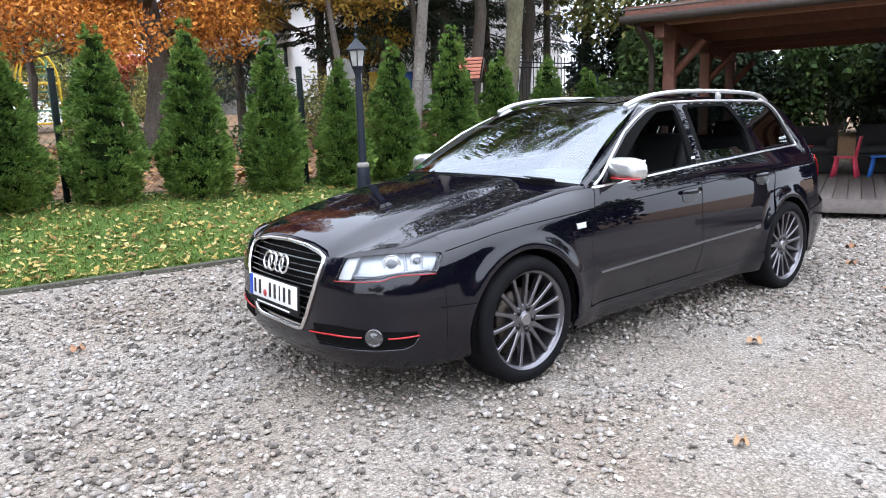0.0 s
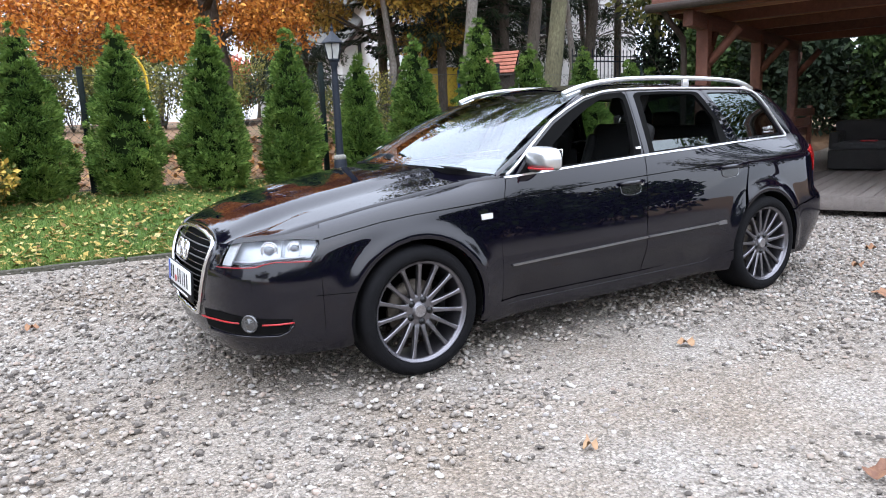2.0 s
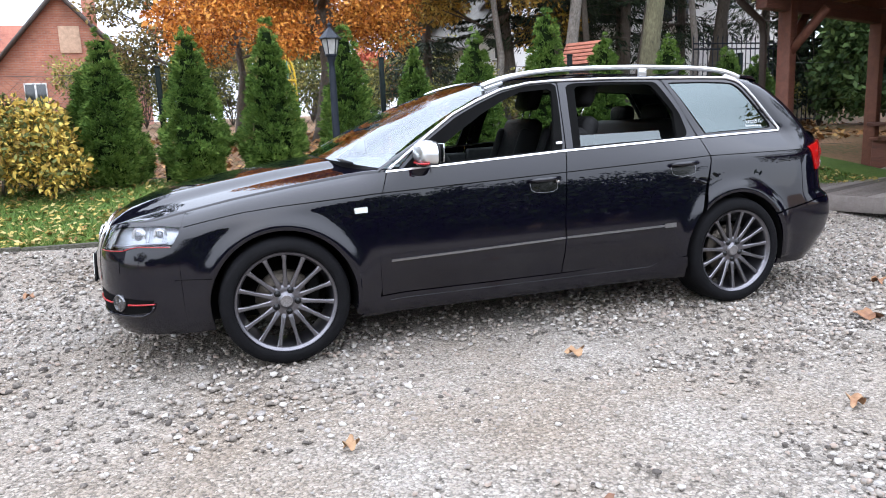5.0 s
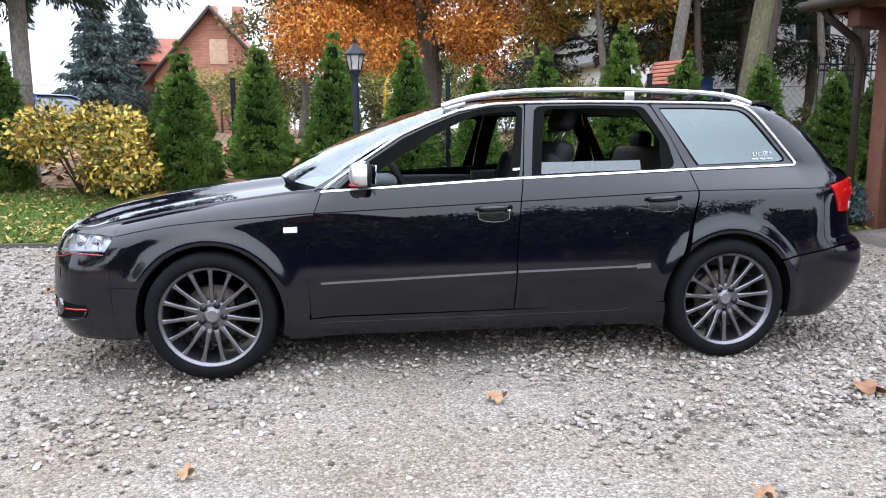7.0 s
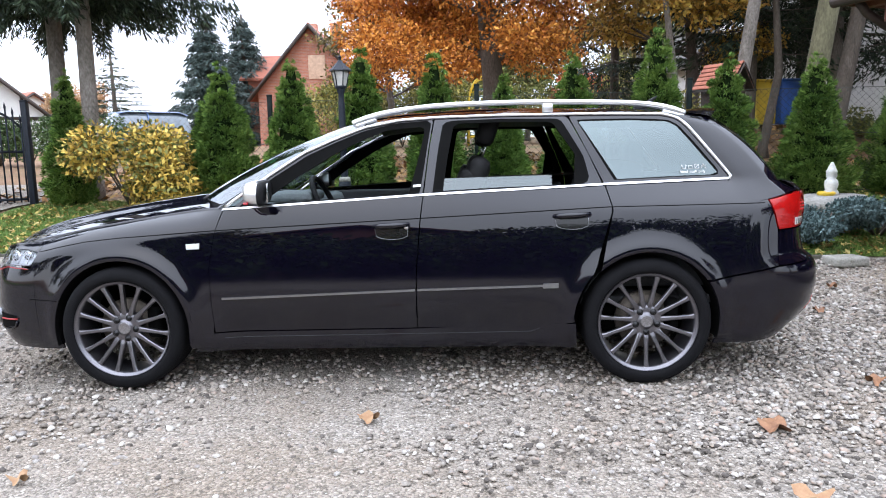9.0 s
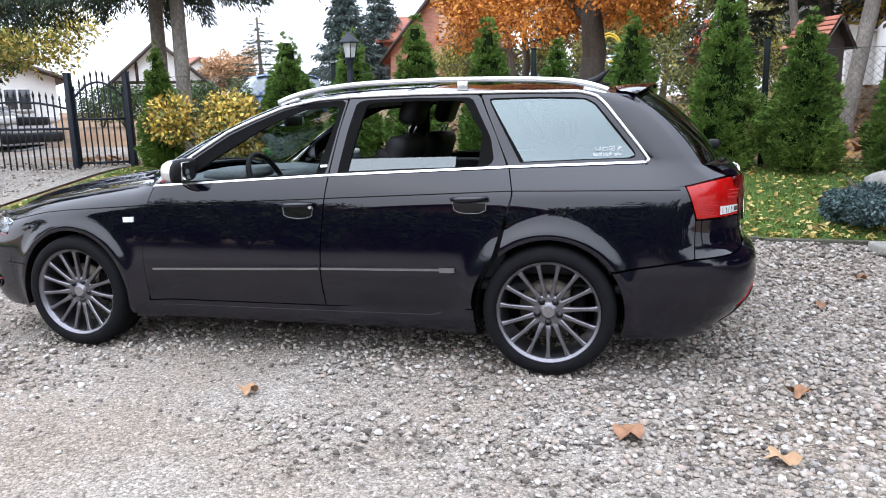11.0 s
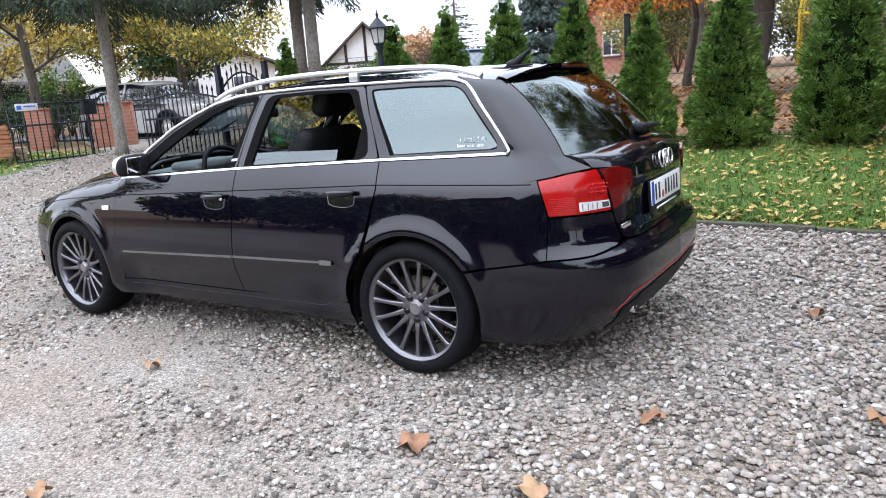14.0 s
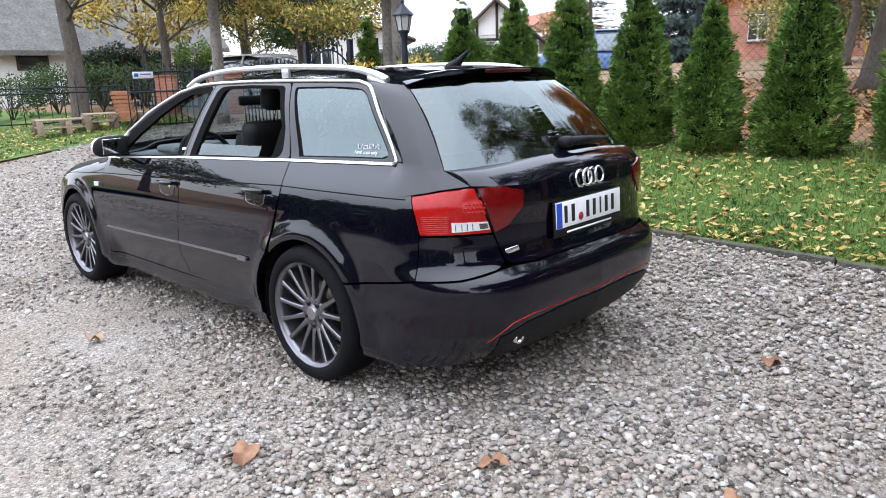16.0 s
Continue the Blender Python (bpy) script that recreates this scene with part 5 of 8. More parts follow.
def pebbles(n, x0, x1, y0, y1, r0, r1, bias=1.0):
    """Many small rounded stones lying on the drive."""
    ico = bmesh.new()
    bmesh.ops.create_icosphere(ico, subdivisions=1, radius=1)
    base = np.array([v.co for v in ico.verts])
    ico.verts.index_update()
    tri = np.array([[v.index for v in f.verts] for f in ico.faces if f.calc_center_median().z > -0.45])
    ico.free()
    VV, FF, k = [], [], 0
    X, Y = rng.uniform(x0, x1, n), rng.uniform(y0, y1, n)
    for x, y in zip(X, Y):
        if (y > kerb_y(x) - 0.02 and x > -4.6) or rng.random() < packed(x, y) * 0.93:
            continue
        r = r0 + (r1 - r0) * rng.random() ** 2.2
        r *= 1 - 0.3 * packed(x, y)
        s = r * np.array([rng.uniform(0.8, 1.35), rng.uniform(0.75, 1.1), rng.uniform(0.4, 0.72)])
        a = rng.uniform(0, 6.28)
        c, d = math.cos(a), math.sin(a)
        b = base * (1 + rng.uniform(-0.24, 0.2, (len(base), 1))) * s
        t = rng.normal(0, 0.25)
        b = np.stack([b[:, 0], b[:, 1] * math.cos(t) - b[:, 2] * math.sin(t), b[:, 1] * math.sin(t) + b[:, 2] * math.cos(t)], 1)
        q = np.stack([b[:, 0] * c - b[:, 1] * d + x, b[:, 0] * d + b[:, 1] * c + y, b[:, 2] + ground_z(x, y) + s[2] * 0.45], 1)
        VV.append(q)
        FF.append(tri + k)
        k += len(base)
    VV, FF = np.concatenate(VV), np.concatenate(FF)
    me = bpy.data.meshes.new("gravel_stones")
    me.vertices.add(len(VV))
    me.vertices.foreach_set("co", VV.ravel())
    me.loops.add(FF.size)
    me.loops.foreach_set("vertex_index", FF.ravel())
    me.polygons.add(len(FF))
    me.polygons.foreach_set("loop_start", np.arange(0, FF.size, 3))
    me.polygons.foreach_set("loop_total", np.full(len(FF), 3))
    me.update(calc_edges=True)
    me.materials.append(STONE)
    return tagged(new("gravel_stones", me), "loose pale grey and tan pebbles on the drive", "gravel", kind="stuff")


pebbles(44000, -3.6, 6.9, -4.4, 2.2, 0.006, 0.02)
pebbles(34000, 1.5, 6.9, -3.2, 2.2, 0.008, 0.021)
pebbles(10000, -6.0, 0.5, -2.5, 2.4, 0.009, 0.023)
pebbles(11000, -9.3, -3.4, -4.5, 5.5, 0.013, 0.027)


def tri_mesh(name, P, material, label, category, parent=None, kind="stuff", smooth=False):
    """A mesh from an array (n, k, 3): n loose faces of k corners."""
    n, k = P.shape[:2]
    me = bpy.data.meshes.new(name)
    me.vertices.add(n * k)
    me.vertices.foreach_set("co", np.ascontiguousarray(P, dtype=np.float32).ravel())
    me.loops.add(n * k)
    me.loops.foreach_set("vertex_index", np.arange(n * k))
    me.polygons.add(n)
    me.polygons.foreach_set("loop_start", np.arange(0, n * k, k))
    me.polygons.foreach_set("loop_total", np.full(n, k))
    me.update(calc_edges=True)
    me.materials.append(material)
    if parent is None and kind is None:
        return me
    ob = new(name, me)
    ob.parent = parent
    return tagged(ob, label, category, kind=kind or "")


def blades(n, sampler, h=0.05, w=0.004):
    P = np.zeros((n, 3, 3))
    for i in range(n):
        x, y = sampler()
        z = ground_z(x, y) - 0.004
        a, hh = rng.uniform(0, 6.28), h * rng.uniform(0.5, 1.4)
        dx, dy = math.cos(a) * w, math.sin(a) * w
        lx, ly = rng.normal(0, hh * 0.45), rng.normal(0, hh * 0.45)
        P[i] = ((x - dx, y - dy, z), (x + dx, y + dy, z), (x + lx, y + ly, z + hh))
    return P


def lawn_sheet(name, x0, x1, y0f, y1, nx=60, ny=24):
    V = []
    for t in np.linspace(0, 1, ny):
        for x in np.linspace(x0, x1, nx):
            y = y0f(x) + (y1 - y0f(x)) * t
            V.append((x, y, ground_z(x, y) + 0.008 * noise.noise((x * 3, y * 3, 0))))
    return tagged(part(name, (V, grid_faces(nx, ny)), TURF), "short green lawn with fallen yellow leaves", "lawn", kind="structure")


lawn_sheet("lawn", -4.2, 8.2, lambda x: kerb_y(x) + 0.05, 5.4)
V = [(x, y, ground_z(x, y) + 0.005) for y in np.linspace(-7, 5.4, 24) for x in np.linspace(-24, -9.1 - 0.0, 20) if True]
V = [(x + (max(0, 3 - y) * -0.32 if i % 20 == 19 else 0), y, z) for i, (x, y, z) in enumerate(V)]
tagged(part("lawn_by_street", (V, grid_faces(20, 24)), TURF), "green lawn beside the drive", "lawn", kind="structure")


def on_lawn():
    x = rng.uniform(-4.1, 7.5)
    return x, kerb_y(x) + 0.07 + (5.2 - kerb_y(x)) * rng.random() ** 1.3


def on_far_lawn():
    y = rng.uniform(-3, 5.2)
    return rng.uniform(-16, -9.3) - max(0, 3 - y) * 0.32, y


tri_mesh("grass", blades(60000, on_lawn, 0.045, 0.004), GRASS, "short green grass blades", "grass")
tri_mesh("grass", blades(14000, on_far_lawn, 0.06, 0.007), GRASS, "short green grass blades", "grass")


def fallen(n, sampler, r0, r1, flat=0.35):
    P = np.zeros((n, 4, 3))
    for i in range(n):
        x, y = sampler()
        z = ground_z(x, y) + rng.uniform(0.012, 0.03)
        r, a = rng.uniform(r0, r1), rng.uniform(0, 6.28)
        e = np.array([math.cos(a), math.sin(a), rng.normal(0, flat)]) * r
        f = np.array([-math.sin(a), math.cos(a), rng.normal(0, flat)]) * r * rng.uniform(0.35, 0.7)
        c = np.array([x, y, z])
        P[i] = (c - e, c + f, c + e, c - f)
    P[:, :, 2] = np.maximum(P[:, :, 2], ground_z(0, 0) + 0.004)
    return P


def past_fence():
    return rng.uniform(-6, 14), rng.uniform(5.3, 16)


tri_mesh("fallen_leaves", fallen(9000, on_lawn, 0.016, 0.04), YLEAF, "small yellow leaves fallen on the lawn", "leaves")
tri_mesh("fallen_leaves", fallen(9000, past_fence, 0.04, 0.1), ramp_of(mat("litter_leaf", (0.3, 0.15, 0.05), 0.8, var=0.3, scale=5, island=1.0), (0.1, (0.12, 0.055, 0.02)), (0.5, (0.32, 0.15, 0.05)), (0.9, (0.4, 0.24, 0.08))), "brown leaves under the trees", "leaves")
tri_mesh("fallen_leaves", fallen(3000, on_far_lawn, 0.03, 0.06), YLEAF, "yellow leaves on the far lawn", "leaves")


def dry_leaf(x, y, r, turn, name="dry_leaf"):
    """A curled five-lobed brown leaf."""
    V, F = [(0, 0, 0.012)], []
    n = 20
    for i in range(n):
        a = 2 * math.pi * i / n
        q = r * (0.62 + 0.38 * abs(math.cos(2.5 * a))) * (1.0 if abs(a - math.pi) > 0.5 else 0.75)
        V.append((q * math.cos(a), q * 0.75 * math.sin(a), 0.012 + 0.02 * math.cos(3 * a + x) + 0.22 * r * (q / r) ** 2 * math.sin(a + y) ** 2))
    F = [(0, 1 + i, 1 + (i + 1) % n) for i in range(n)]
    ob = part(name, (V, F), BLEAF, None, at=Matrix.Translation((x, y, ground_z(x, y) + 0.012)) @ Matrix.Rotation(turn, 4, "Z"))
    return tagged(ob, "curled dry brown leaf on the gravel", "leaf", "dry leaves")


for i, (x, y, r) in enumerate(((1.31, -1.33, 0.055), (3.02, -1.46, 0.085), (3.55, -1.55, 0.07), (2.9, -2.05, 0.08), (3.75, -0.9, 0.06), (4.05, -2.2, 0.075), (4.5, -0.6, 0.06), (4.9, -1.2, 0.055), (2.0, -2.3, 0.05),
                               (0.7, -2.6, 0.06), (1.3, -3.0, 0.05), (-0.2, -2.7, 0.05), (-0.9, -2.1, 0.05), (3.2, -2.6, 0.06), (4.2, 0.6, 0.06), (4.6, 1.2, 0.05), (-1.6, 1.2, 0.05), (0.1, -1.9, 0.04))):
    dry_leaf(x, y, r, i * 1.7)
# kerb stones
kb = thing("lawn_kerb", "weathered concrete edging along the lawn", "kerb", kind="structure")
kerb_me = mesh("kerb_stone", box(0.985, 0.06, 0.2, (0, 0, 0), 0.008), KERBSTONE)
for i in range(10):
    x = -4.4 + i
    part("kerb_stone", kerb_me, None, kb, at=Matrix.Translation((x, kerb_y(x), ground_z(x, kerb_y(x)) - 0.075)) @ Matrix.Rotation(-0.066, 4, "Z"))


# ---- plants ----
BARK = ramp_of(mat("bark", (0.12, 0.09, 0.07), 0.95, var=0.4, scale=9, scale2=60, bump=1.0, bscale=28, stretch=(1, 1, 0.25)), (0.3, (0.04, 0.032, 0.026)), (0.55, (0.10, 0.082, 0.066)), (0.8, (0.2, 0.175, 0.15)))
PALEBARK = ramp_of(mat("pale_bark", (0.2, 0.18, 0.16), 0.95, var=0.4, scale=7, scale2=40, bump=1.0, bscale=24, stretch=(1, 1, 0.5)), (0.3, (0.09, 0.08, 0.066)), (0.55, (0.23, 0.205, 0.18)), (0.8, (0.4, 0.375, 0.345)))


OLIVEBARK = ramp_of(mat("mossy_bark", (0.12, 0.11, 0.06), 0.95, var=0.4, scale=7, scale2=40, bump=1.0, bscale=24, stretch=(1, 1, 0.4)), (0.3, (0.05, 0.045, 0.026)), (0.55, (0.12, 0.11, 0.062)), (0.8, (0.2, 0.185, 0.11)))


def leafmat(name, dark, midc, light, trans=0.25):
    m = ramp_of(mat(name, midc, 0.65, var=0.3, scale=1.2, island=0.9, spec=0.3), (0.1, dark), (0.5, midc), (0.9, light))
    return m


THUJA = ramp_of(mat("thuja_green", (0.07, 0.14, 0.03), 0.8, var=0.3, scale=7, scale2=1.3, island=0.35, spec=0.08), (0.25, (0.022, 0.05, 0.011)), (0.42, (0.075, 0.14, 0.03)), (0.58, (0.145, 0.23, 0.05)), (0.82, (0.25, 0.33, 0.085)))
THUJACORE = mat("thuja_inner_shade", (0.008, 0.014, 0.005), 1.0, var=0.4, scale=20, spec=0.0)
ORANGE = leafmat("orange_leaf", (0.2, 0.06, 0.012), (0.56, 0.2, 0.03), (0.78, 0.37, 0.075))
YELLOW = leafmat("yellow_leaf", (0.2, 0.13, 0.02), (0.42, 0.29, 0.05), (0.5, 0.42, 0.12))
GOLD = leafmat("golden_leaf", (0.2, 0.13, 0.03), (0.52, 0.34, 0.06), (0.66, 0.5, 0.12))
OLIVE = leafmat("olive_leaf", (0.04, 0.055, 0.014), (0.11, 0.125, 0.03), (0.24, 0.22, 0.06))
FRESH = leafmat("fresh_green_leaf", (0.05, 0.1, 0.015), (0.13, 0.23, 0.035), (0.26, 0.36, 0.07))
GREENLEAF = leafmat("green_leaf", (0.02, 0.045, 0.012), (0.045, 0.085, 0.022), (0.09, 0.14, 0.04))
NEEDLE = leafmat("spruce_needles", (0.008, 0.016, 0.008), (0.02, 0.036, 0.017), (0.042, 0.062, 0.03))
BLUENEEDLE = leafmat("blue_needles", (0.025, 0.045, 0.045), (0.06, 0.1, 0.1), (0.14, 0.2, 0.2))
FARNEEDLE = leafmat("grey_green_needles", (0.02, 0.034, 0.03), (0.045, 0.07, 0.062), (0.1, 0.135, 0.125))
PALEORANGE = leafmat("pale_orange_leaf", (0.3, 0.16, 0.07), (0.5, 0.3, 0.16), (0.6, 0.42, 0.26))
YELLOWGREEN = leafmat("yellow_green_leaf", (0.08, 0.09, 0.02), (0.22, 0.22, 0.05), (0.42, 0.36, 0.1))
BROWNOLIVE = leafmat("brown_olive_leaf", (0.05, 0.05, 0.018), (0.13, 0.1, 0.035), (0.26, 0.19, 0.06))
REDLEAF = leafmat("red_leaf", (0.3, 0.05, 0.03), (0.5, 0.12, 0.06), (0.6, 0.22, 0.1))


def quads(C, D, W, L):
    """Leaf faces with their root at C, along unit D, to the side W, of length L: kites of four corners."""
    L = L[:, None]
    return np.stack([C, C + D * L * 0.5 + W * L * 0.32, C + D * L, C + D * L * 0.5 - W * L * 0.32], 1)


def unit(a):
    return a / np.maximum(np.linalg.norm(a, axis=1, keepdims=True), 1e-9)


def thuja(h, r, seed, tufts=620, per=30):
    """A clipped conifer: a core coloured dark as inner shade under many tufts of flat sprays, lumpy in outline with
    dark hollows between.
    """
    g = np.random.default_rng(seed)
    ob = thing("thuja", "slim cone-shaped green thuja on the lawn", "thuja", group="thuja hedge row")

    def prof(t):
        return r * np.interp(t, [0, 0.06, 0.2, 0.4, 0.65, 0.85, 0.96, 1.02], [0.52, 0.78, 0.92, 0.74, 0.47, 0.25, 0.12, 0.03])

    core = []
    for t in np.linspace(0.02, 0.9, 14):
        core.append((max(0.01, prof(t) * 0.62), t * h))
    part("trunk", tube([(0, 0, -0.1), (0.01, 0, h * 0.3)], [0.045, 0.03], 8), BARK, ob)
    # near-black solid stands in for the shade deep between the sprays
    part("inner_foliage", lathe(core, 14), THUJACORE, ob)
    t = 1.02 - np.sqrt(g.random(tufts) * 1.0 + 0.0005)
    a = g.uniform(0, 2 * math.pi, tufts)
    lump = np.array([noise.noise((math.cos(q) * 1.8 + seed * 3.1, math.sin(q) * 1.8, u * h * 2.4)) for q, u in zip(a, t)])
    rad = prof(t) * (0.86 + 0.4 * lump) + g.uniform(-0.05, 0.015, tufts) * np.interp(t, [0, 0.7, 1.0], [1, 0.7, 0.3])
    big = g.uniform(0.6, 1.25, tufts) * np.interp(t, [0, 0.7, 1.0], [1.0, 0.85, 0.4])
    m = np.repeat(np.arange(tufts), per)
    n = len(m)
    out = np.stack([np.cos(a), np.sin(a), np.full(tufts, 0.35)], 1)
    C0 = np.stack([rad * np.cos(a), rad * np.sin(a), t * h], 1)
    d = unit(g.normal(0, 1, (n, 3)) + out[m] * 0.9)
    d[:, 2] *= 0.6
    C = C0[m] + d * (0.085 * big[m] * g.random(n) ** 0.33)[:, None]
    D = unit(d * 0.8 + out[m] * 0.6 + np.array([0, 0, 0.25]) + g.normal(0, 0.25, (n, 3)))
    W = unit(np.cross(D, out[m] + g.normal(0, 0.6, (n, 3)))) * 0.8
    L = g.uniform(0.036, 0.075, n) * (0.7 + 0.3 * big[m])
    P = np.concatenate([quads(C - D * 0.02, D, W, L), quads(C - D * 0.01 + W * 0.014, unit(D + W * 0.8), W, L * 0.75)])
    tri_mesh("crown", P[:, :3], THUJA, "", "", ob, None)
    return ob


ROW = [(-1.4, 4.85, 2.415, 0.46), (-0.465, 4.79, 2.427, 0.44), (0.444, 4.67, 2.49, 0.45), (1.37, 4.61, 2.42, 0.42), (2.22, 4.48, 2.07, 0.36), (3.07, 4.55, 2.35, 0.42), (4.1, 4.56, 2.67, 0.44), (4.91, 4.47, 2.33, 0.43), (5.98, 4.48, 2.25, 0.45),
       (-3.55, 5.0, 2.36, 0.3), (-1.62, 4.95, 2.0, 0.34), (7.1, 4.6, 2.1, 0.45), (8.0, 5.0, 2.0, 0.45)]
for i, (x, y, top, r) in enumerate(ROW):
    z = ground_z(x, y)
    thuja(top - z, r, i + 1).matrix_basis = Matrix.Translation((x, y, z))


def crown_mesh(name, clumps, n, size, material, parent, seed, droop=0.0, fuzz=1.0):
    """Leaves scattered through lumps (x, y, z, rx, rz), denser near each lump's skin."""
    g = np.random.default_rng(seed)
    w = np.array([c[3] ** 2 for c in clumps])
    pick = g.choice(len(clumps), n, p=w / w.sum())
    K = np.array(clumps)[pick]
    d = unit(g.normal(0, 1, (n, 3)))
    rad = g.random(n) ** 0.45 * fuzz
    C = K[:, :3] + d * rad[:, None] * np.stack([K[:, 3], K[:, 3], K[:, 4]], 1)
    D = unit(d * 0.6 + g.normal(0, 0.7, (n, 3)) + np.array([0, 0, -droop]))
    W = unit(np.cross(D, g.normal(0, 1, (n, 3))))
    L = size * g.uniform(0.6, 1.3, n)
    return tri_mesh(name, quads(C, D, W * 0.85, L), material, "", "", parent, None)


def limbs(g, base, top, r, n, spread, up=0.5, bare=0.35):
    """Forking limbs from a trunk; returns tubes and the tips."""
    geos, tips = [], []
    for i in range(n):
        t = bare + (0.95 - bare) * (i + g.random()) / n
        p = base + (top - base) * t
        a = i * 2.4 + g.uniform(-0.3, 0.3)
        d = Vector((math.cos(a), math.sin(a), up * g.uniform(0.5, 1.4)))
        l = spread * g.uniform(0.7, 1.1)
        q = [p + d * (l * s) + Vector((0, 0, 0.12 * l * s * s)) + Vector(g.normal(0, 0.05 * l, 3)) * s for s in (0, 0.33, 0.66, 1)]
        geos.append(tube(q, [r * 0.42 * (1 - t * 0.4), r * 0.3 * (1 - t * 0.4), r * 0.18, r * 0.07], 6))
        tips += [q[2], q[3]]
        for e in (-0.6, 0.6):
            d2 = Vector((math.cos(a + e), math.sin(a + e), up * 0.8))
            q2 = [q[1], q[1] + d2 * l * 0.35, q[1] + d2 * l * 0.65]
            geos.append(tube(q2, [r * 0.16, r * 0.1, r * 0.04], 5))
            tips.append(q2[2])
    return geos, tips


def broadleaf(x, y, h, r, spread, material, label, seed, n=9000, size=0.14, crown_from=0.3, bark=None, lean=0.0, squash=0.8, extra=(), bare=0.35):
    """A tree with a tapered trunk, forking limbs and a crown of loose lumps of leaves."""
    g = np.random.default_rng(seed)
    z = ground_z(x, y) - 0.05
    ob = thing("tree", label, "tree", Matrix.Translation((x, y, z)))
    base, top = Vector((0, 0, 0)), Vector((lean * h, lean * 0.4 * h, h * 0.8))
    trunk = tube([base, base + Vector((0, 0, 0.25)), base + (top - base) * 0.3 + Vector((0.03 * h, 0, 0)), base + (top - base) * 0.65, top], [r * 1.45, r * 1.08, r * 0.9, r * 0.6, r * 0.15], 12)
    geos, tips = limbs(g, base, top, r, 9, spread, 0.45, bare)
    part("trunk", trunk, bark or BARK, ob)
    part("branching", joined(*geos), bark or BARK, ob)
    cl = [(p.x, p.y, max(p.z, h * crown_from), spread * g.uniform(0.22, 0.4), spread * g.uniform(0.18, 0.32) * squash) for p in tips]
    cl += [(top.x + g.normal(0, spread * 0.3), top.y + g.normal(0, spread * 0.3), h * g.uniform(0.75, 1.0), spread * 0.35, spread * 0.3) for _ in range(5)]
    cl += list(extra)
    crown_mesh("crown", cl, n, size, material, ob, seed)
    return ob


def conifer(x, y, h, r, spread, z0, material, label, seed, whorls=16, per=7, n=7000, droop=0.35, size=0.22, hang=0.6, bark=None, curtain=0.0):
    """A spruce: straight trunk, whorls of drooping boughs and hanging twigs of needles."""
    g = np.random.default_rng(seed)
    z = ground_z(x, y) - 0.05
    ob = thing("conifer", label, "conifer", Matrix.Translation((x, y, z)))
    part("trunk", tube([(0, 0, 0), (0.02, 0, 0.3), (0.03 * h * 0.2, 0, h * 0.4), (0, 0, h)], [r * 1.25, r * 1.02, r * 0.9, r * 0.35], 12), bark or BARK, ob)
    geos, C, D = [], [], []
    for i in range(whorls):
        t = i / (whorls - 1)
        zz = z0 + (h * 0.98 - z0) * t + g.uniform(-0.2, 0.2)
        l0 = spread * (1 - t) ** 0.8 + 0.12
        for k in range(per):
            a = 2 * math.pi * (k + 0.5 * (i % 2)) / per + g.uniform(-0.25, 0.25)
            l = l0 * g.uniform(0.7, 1.1)
            d = np.array([math.cos(a), math.sin(a), 0])
            za = zz + g.uniform(-0.16, 0.16)
            pts = [np.array([0, 0, za]) + d * l * s + np.array([0, 0, -droop * l * s * (1.3 - 0.6 * s)]) for s in (0, 0.35, 0.7, 1.0)]
            geos.append(tube(pts, [r * 0.16 * (1 - t) + 0.008, 0.012, 0.009, 0.004], 4, caps=False))
            m = max(3, int(n / (whorls * per) * l / spread * 1.6))
            s = g.uniform(0.12, 1.0, m)
            P = np.stack([np.interp(s, (0, 0.35, 0.7, 1.0), [p[q] for p in pts]) for q in range(3)], 1)
            side = np.array([-d[1], d[0], 0])
            sd = g.choice([-1, 1], m)[:, None]
            C.append(P + side * sd * g.uniform(0, 0.22, (m, 1)) * l * (1.1 - s)[:, None] + np.array([0, 0, -1]) * (curtain * g.random((m, 1)) ** 1.5))
            D.append(unit(d * g.uniform(0.2, 0.8, (m, 1)) + side * sd * g.uniform(0.2, 0.9, (m, 1)) + np.array([0, 0, -1]) * hang * g.uniform(0.3, 1.5, (m, 1))))
    tagged(part("branching", joined(*geos), BARK, ob), "", "", kind="stuff")
    C, D = np.concatenate(C), np.concatenate(D)
    W = unit(np.cross(D, g.normal(0, 1, C.shape))) * 0.6
    tri_mesh("crown", quads(C, D, W, size * g.uniform(0.6, 1.3, len(C)))[:, :3], material, "", "", ob, None)
    return ob


# the orange chestnut behind the fence, and its neighbours
LOW = tuple((dx, dy, dz, 0.85, 0.5) for dx, dy, dz in ((-2.5, -0.6, 2.9), (-2.6, 0.6, 2.2), (-2.0, -1.4, 2.5), (-1.0, -1.6, 2.1), (-0.6, 0.4, 2.9), (0.7, -1.5, 2.6), (1.2, -0.8, 2.3), (0.9, 0.4, 2.6), (-1.6, 0.9, 3.2), (0.3, 0.8, 3.2), (-2.7, 0.5, 3.9), (-2.2, -1.0, 3.8), (-0.6, -1.7, 3.6), (1.0, -1.6, 3.8), (1.5, -0.4, 3.4), (0.0, -0.6, 5.0), (-1.8, -0.4, 5.2), (1.8, -0.3, 5.1)))
broadleaf(2.2, 11.6, 6.6, 0.28, 2.3, ORANGE, "large autumn tree with orange leaves behind the fence", 21, 66000, 0.09, 0.28, extra=LOW)
broadleaf(0.4, 14.5, 6.5, 0.1, 2.0, ORANGE, "second orange autumn tree behind the fence", 22, 14000, 0.14, 0.35)
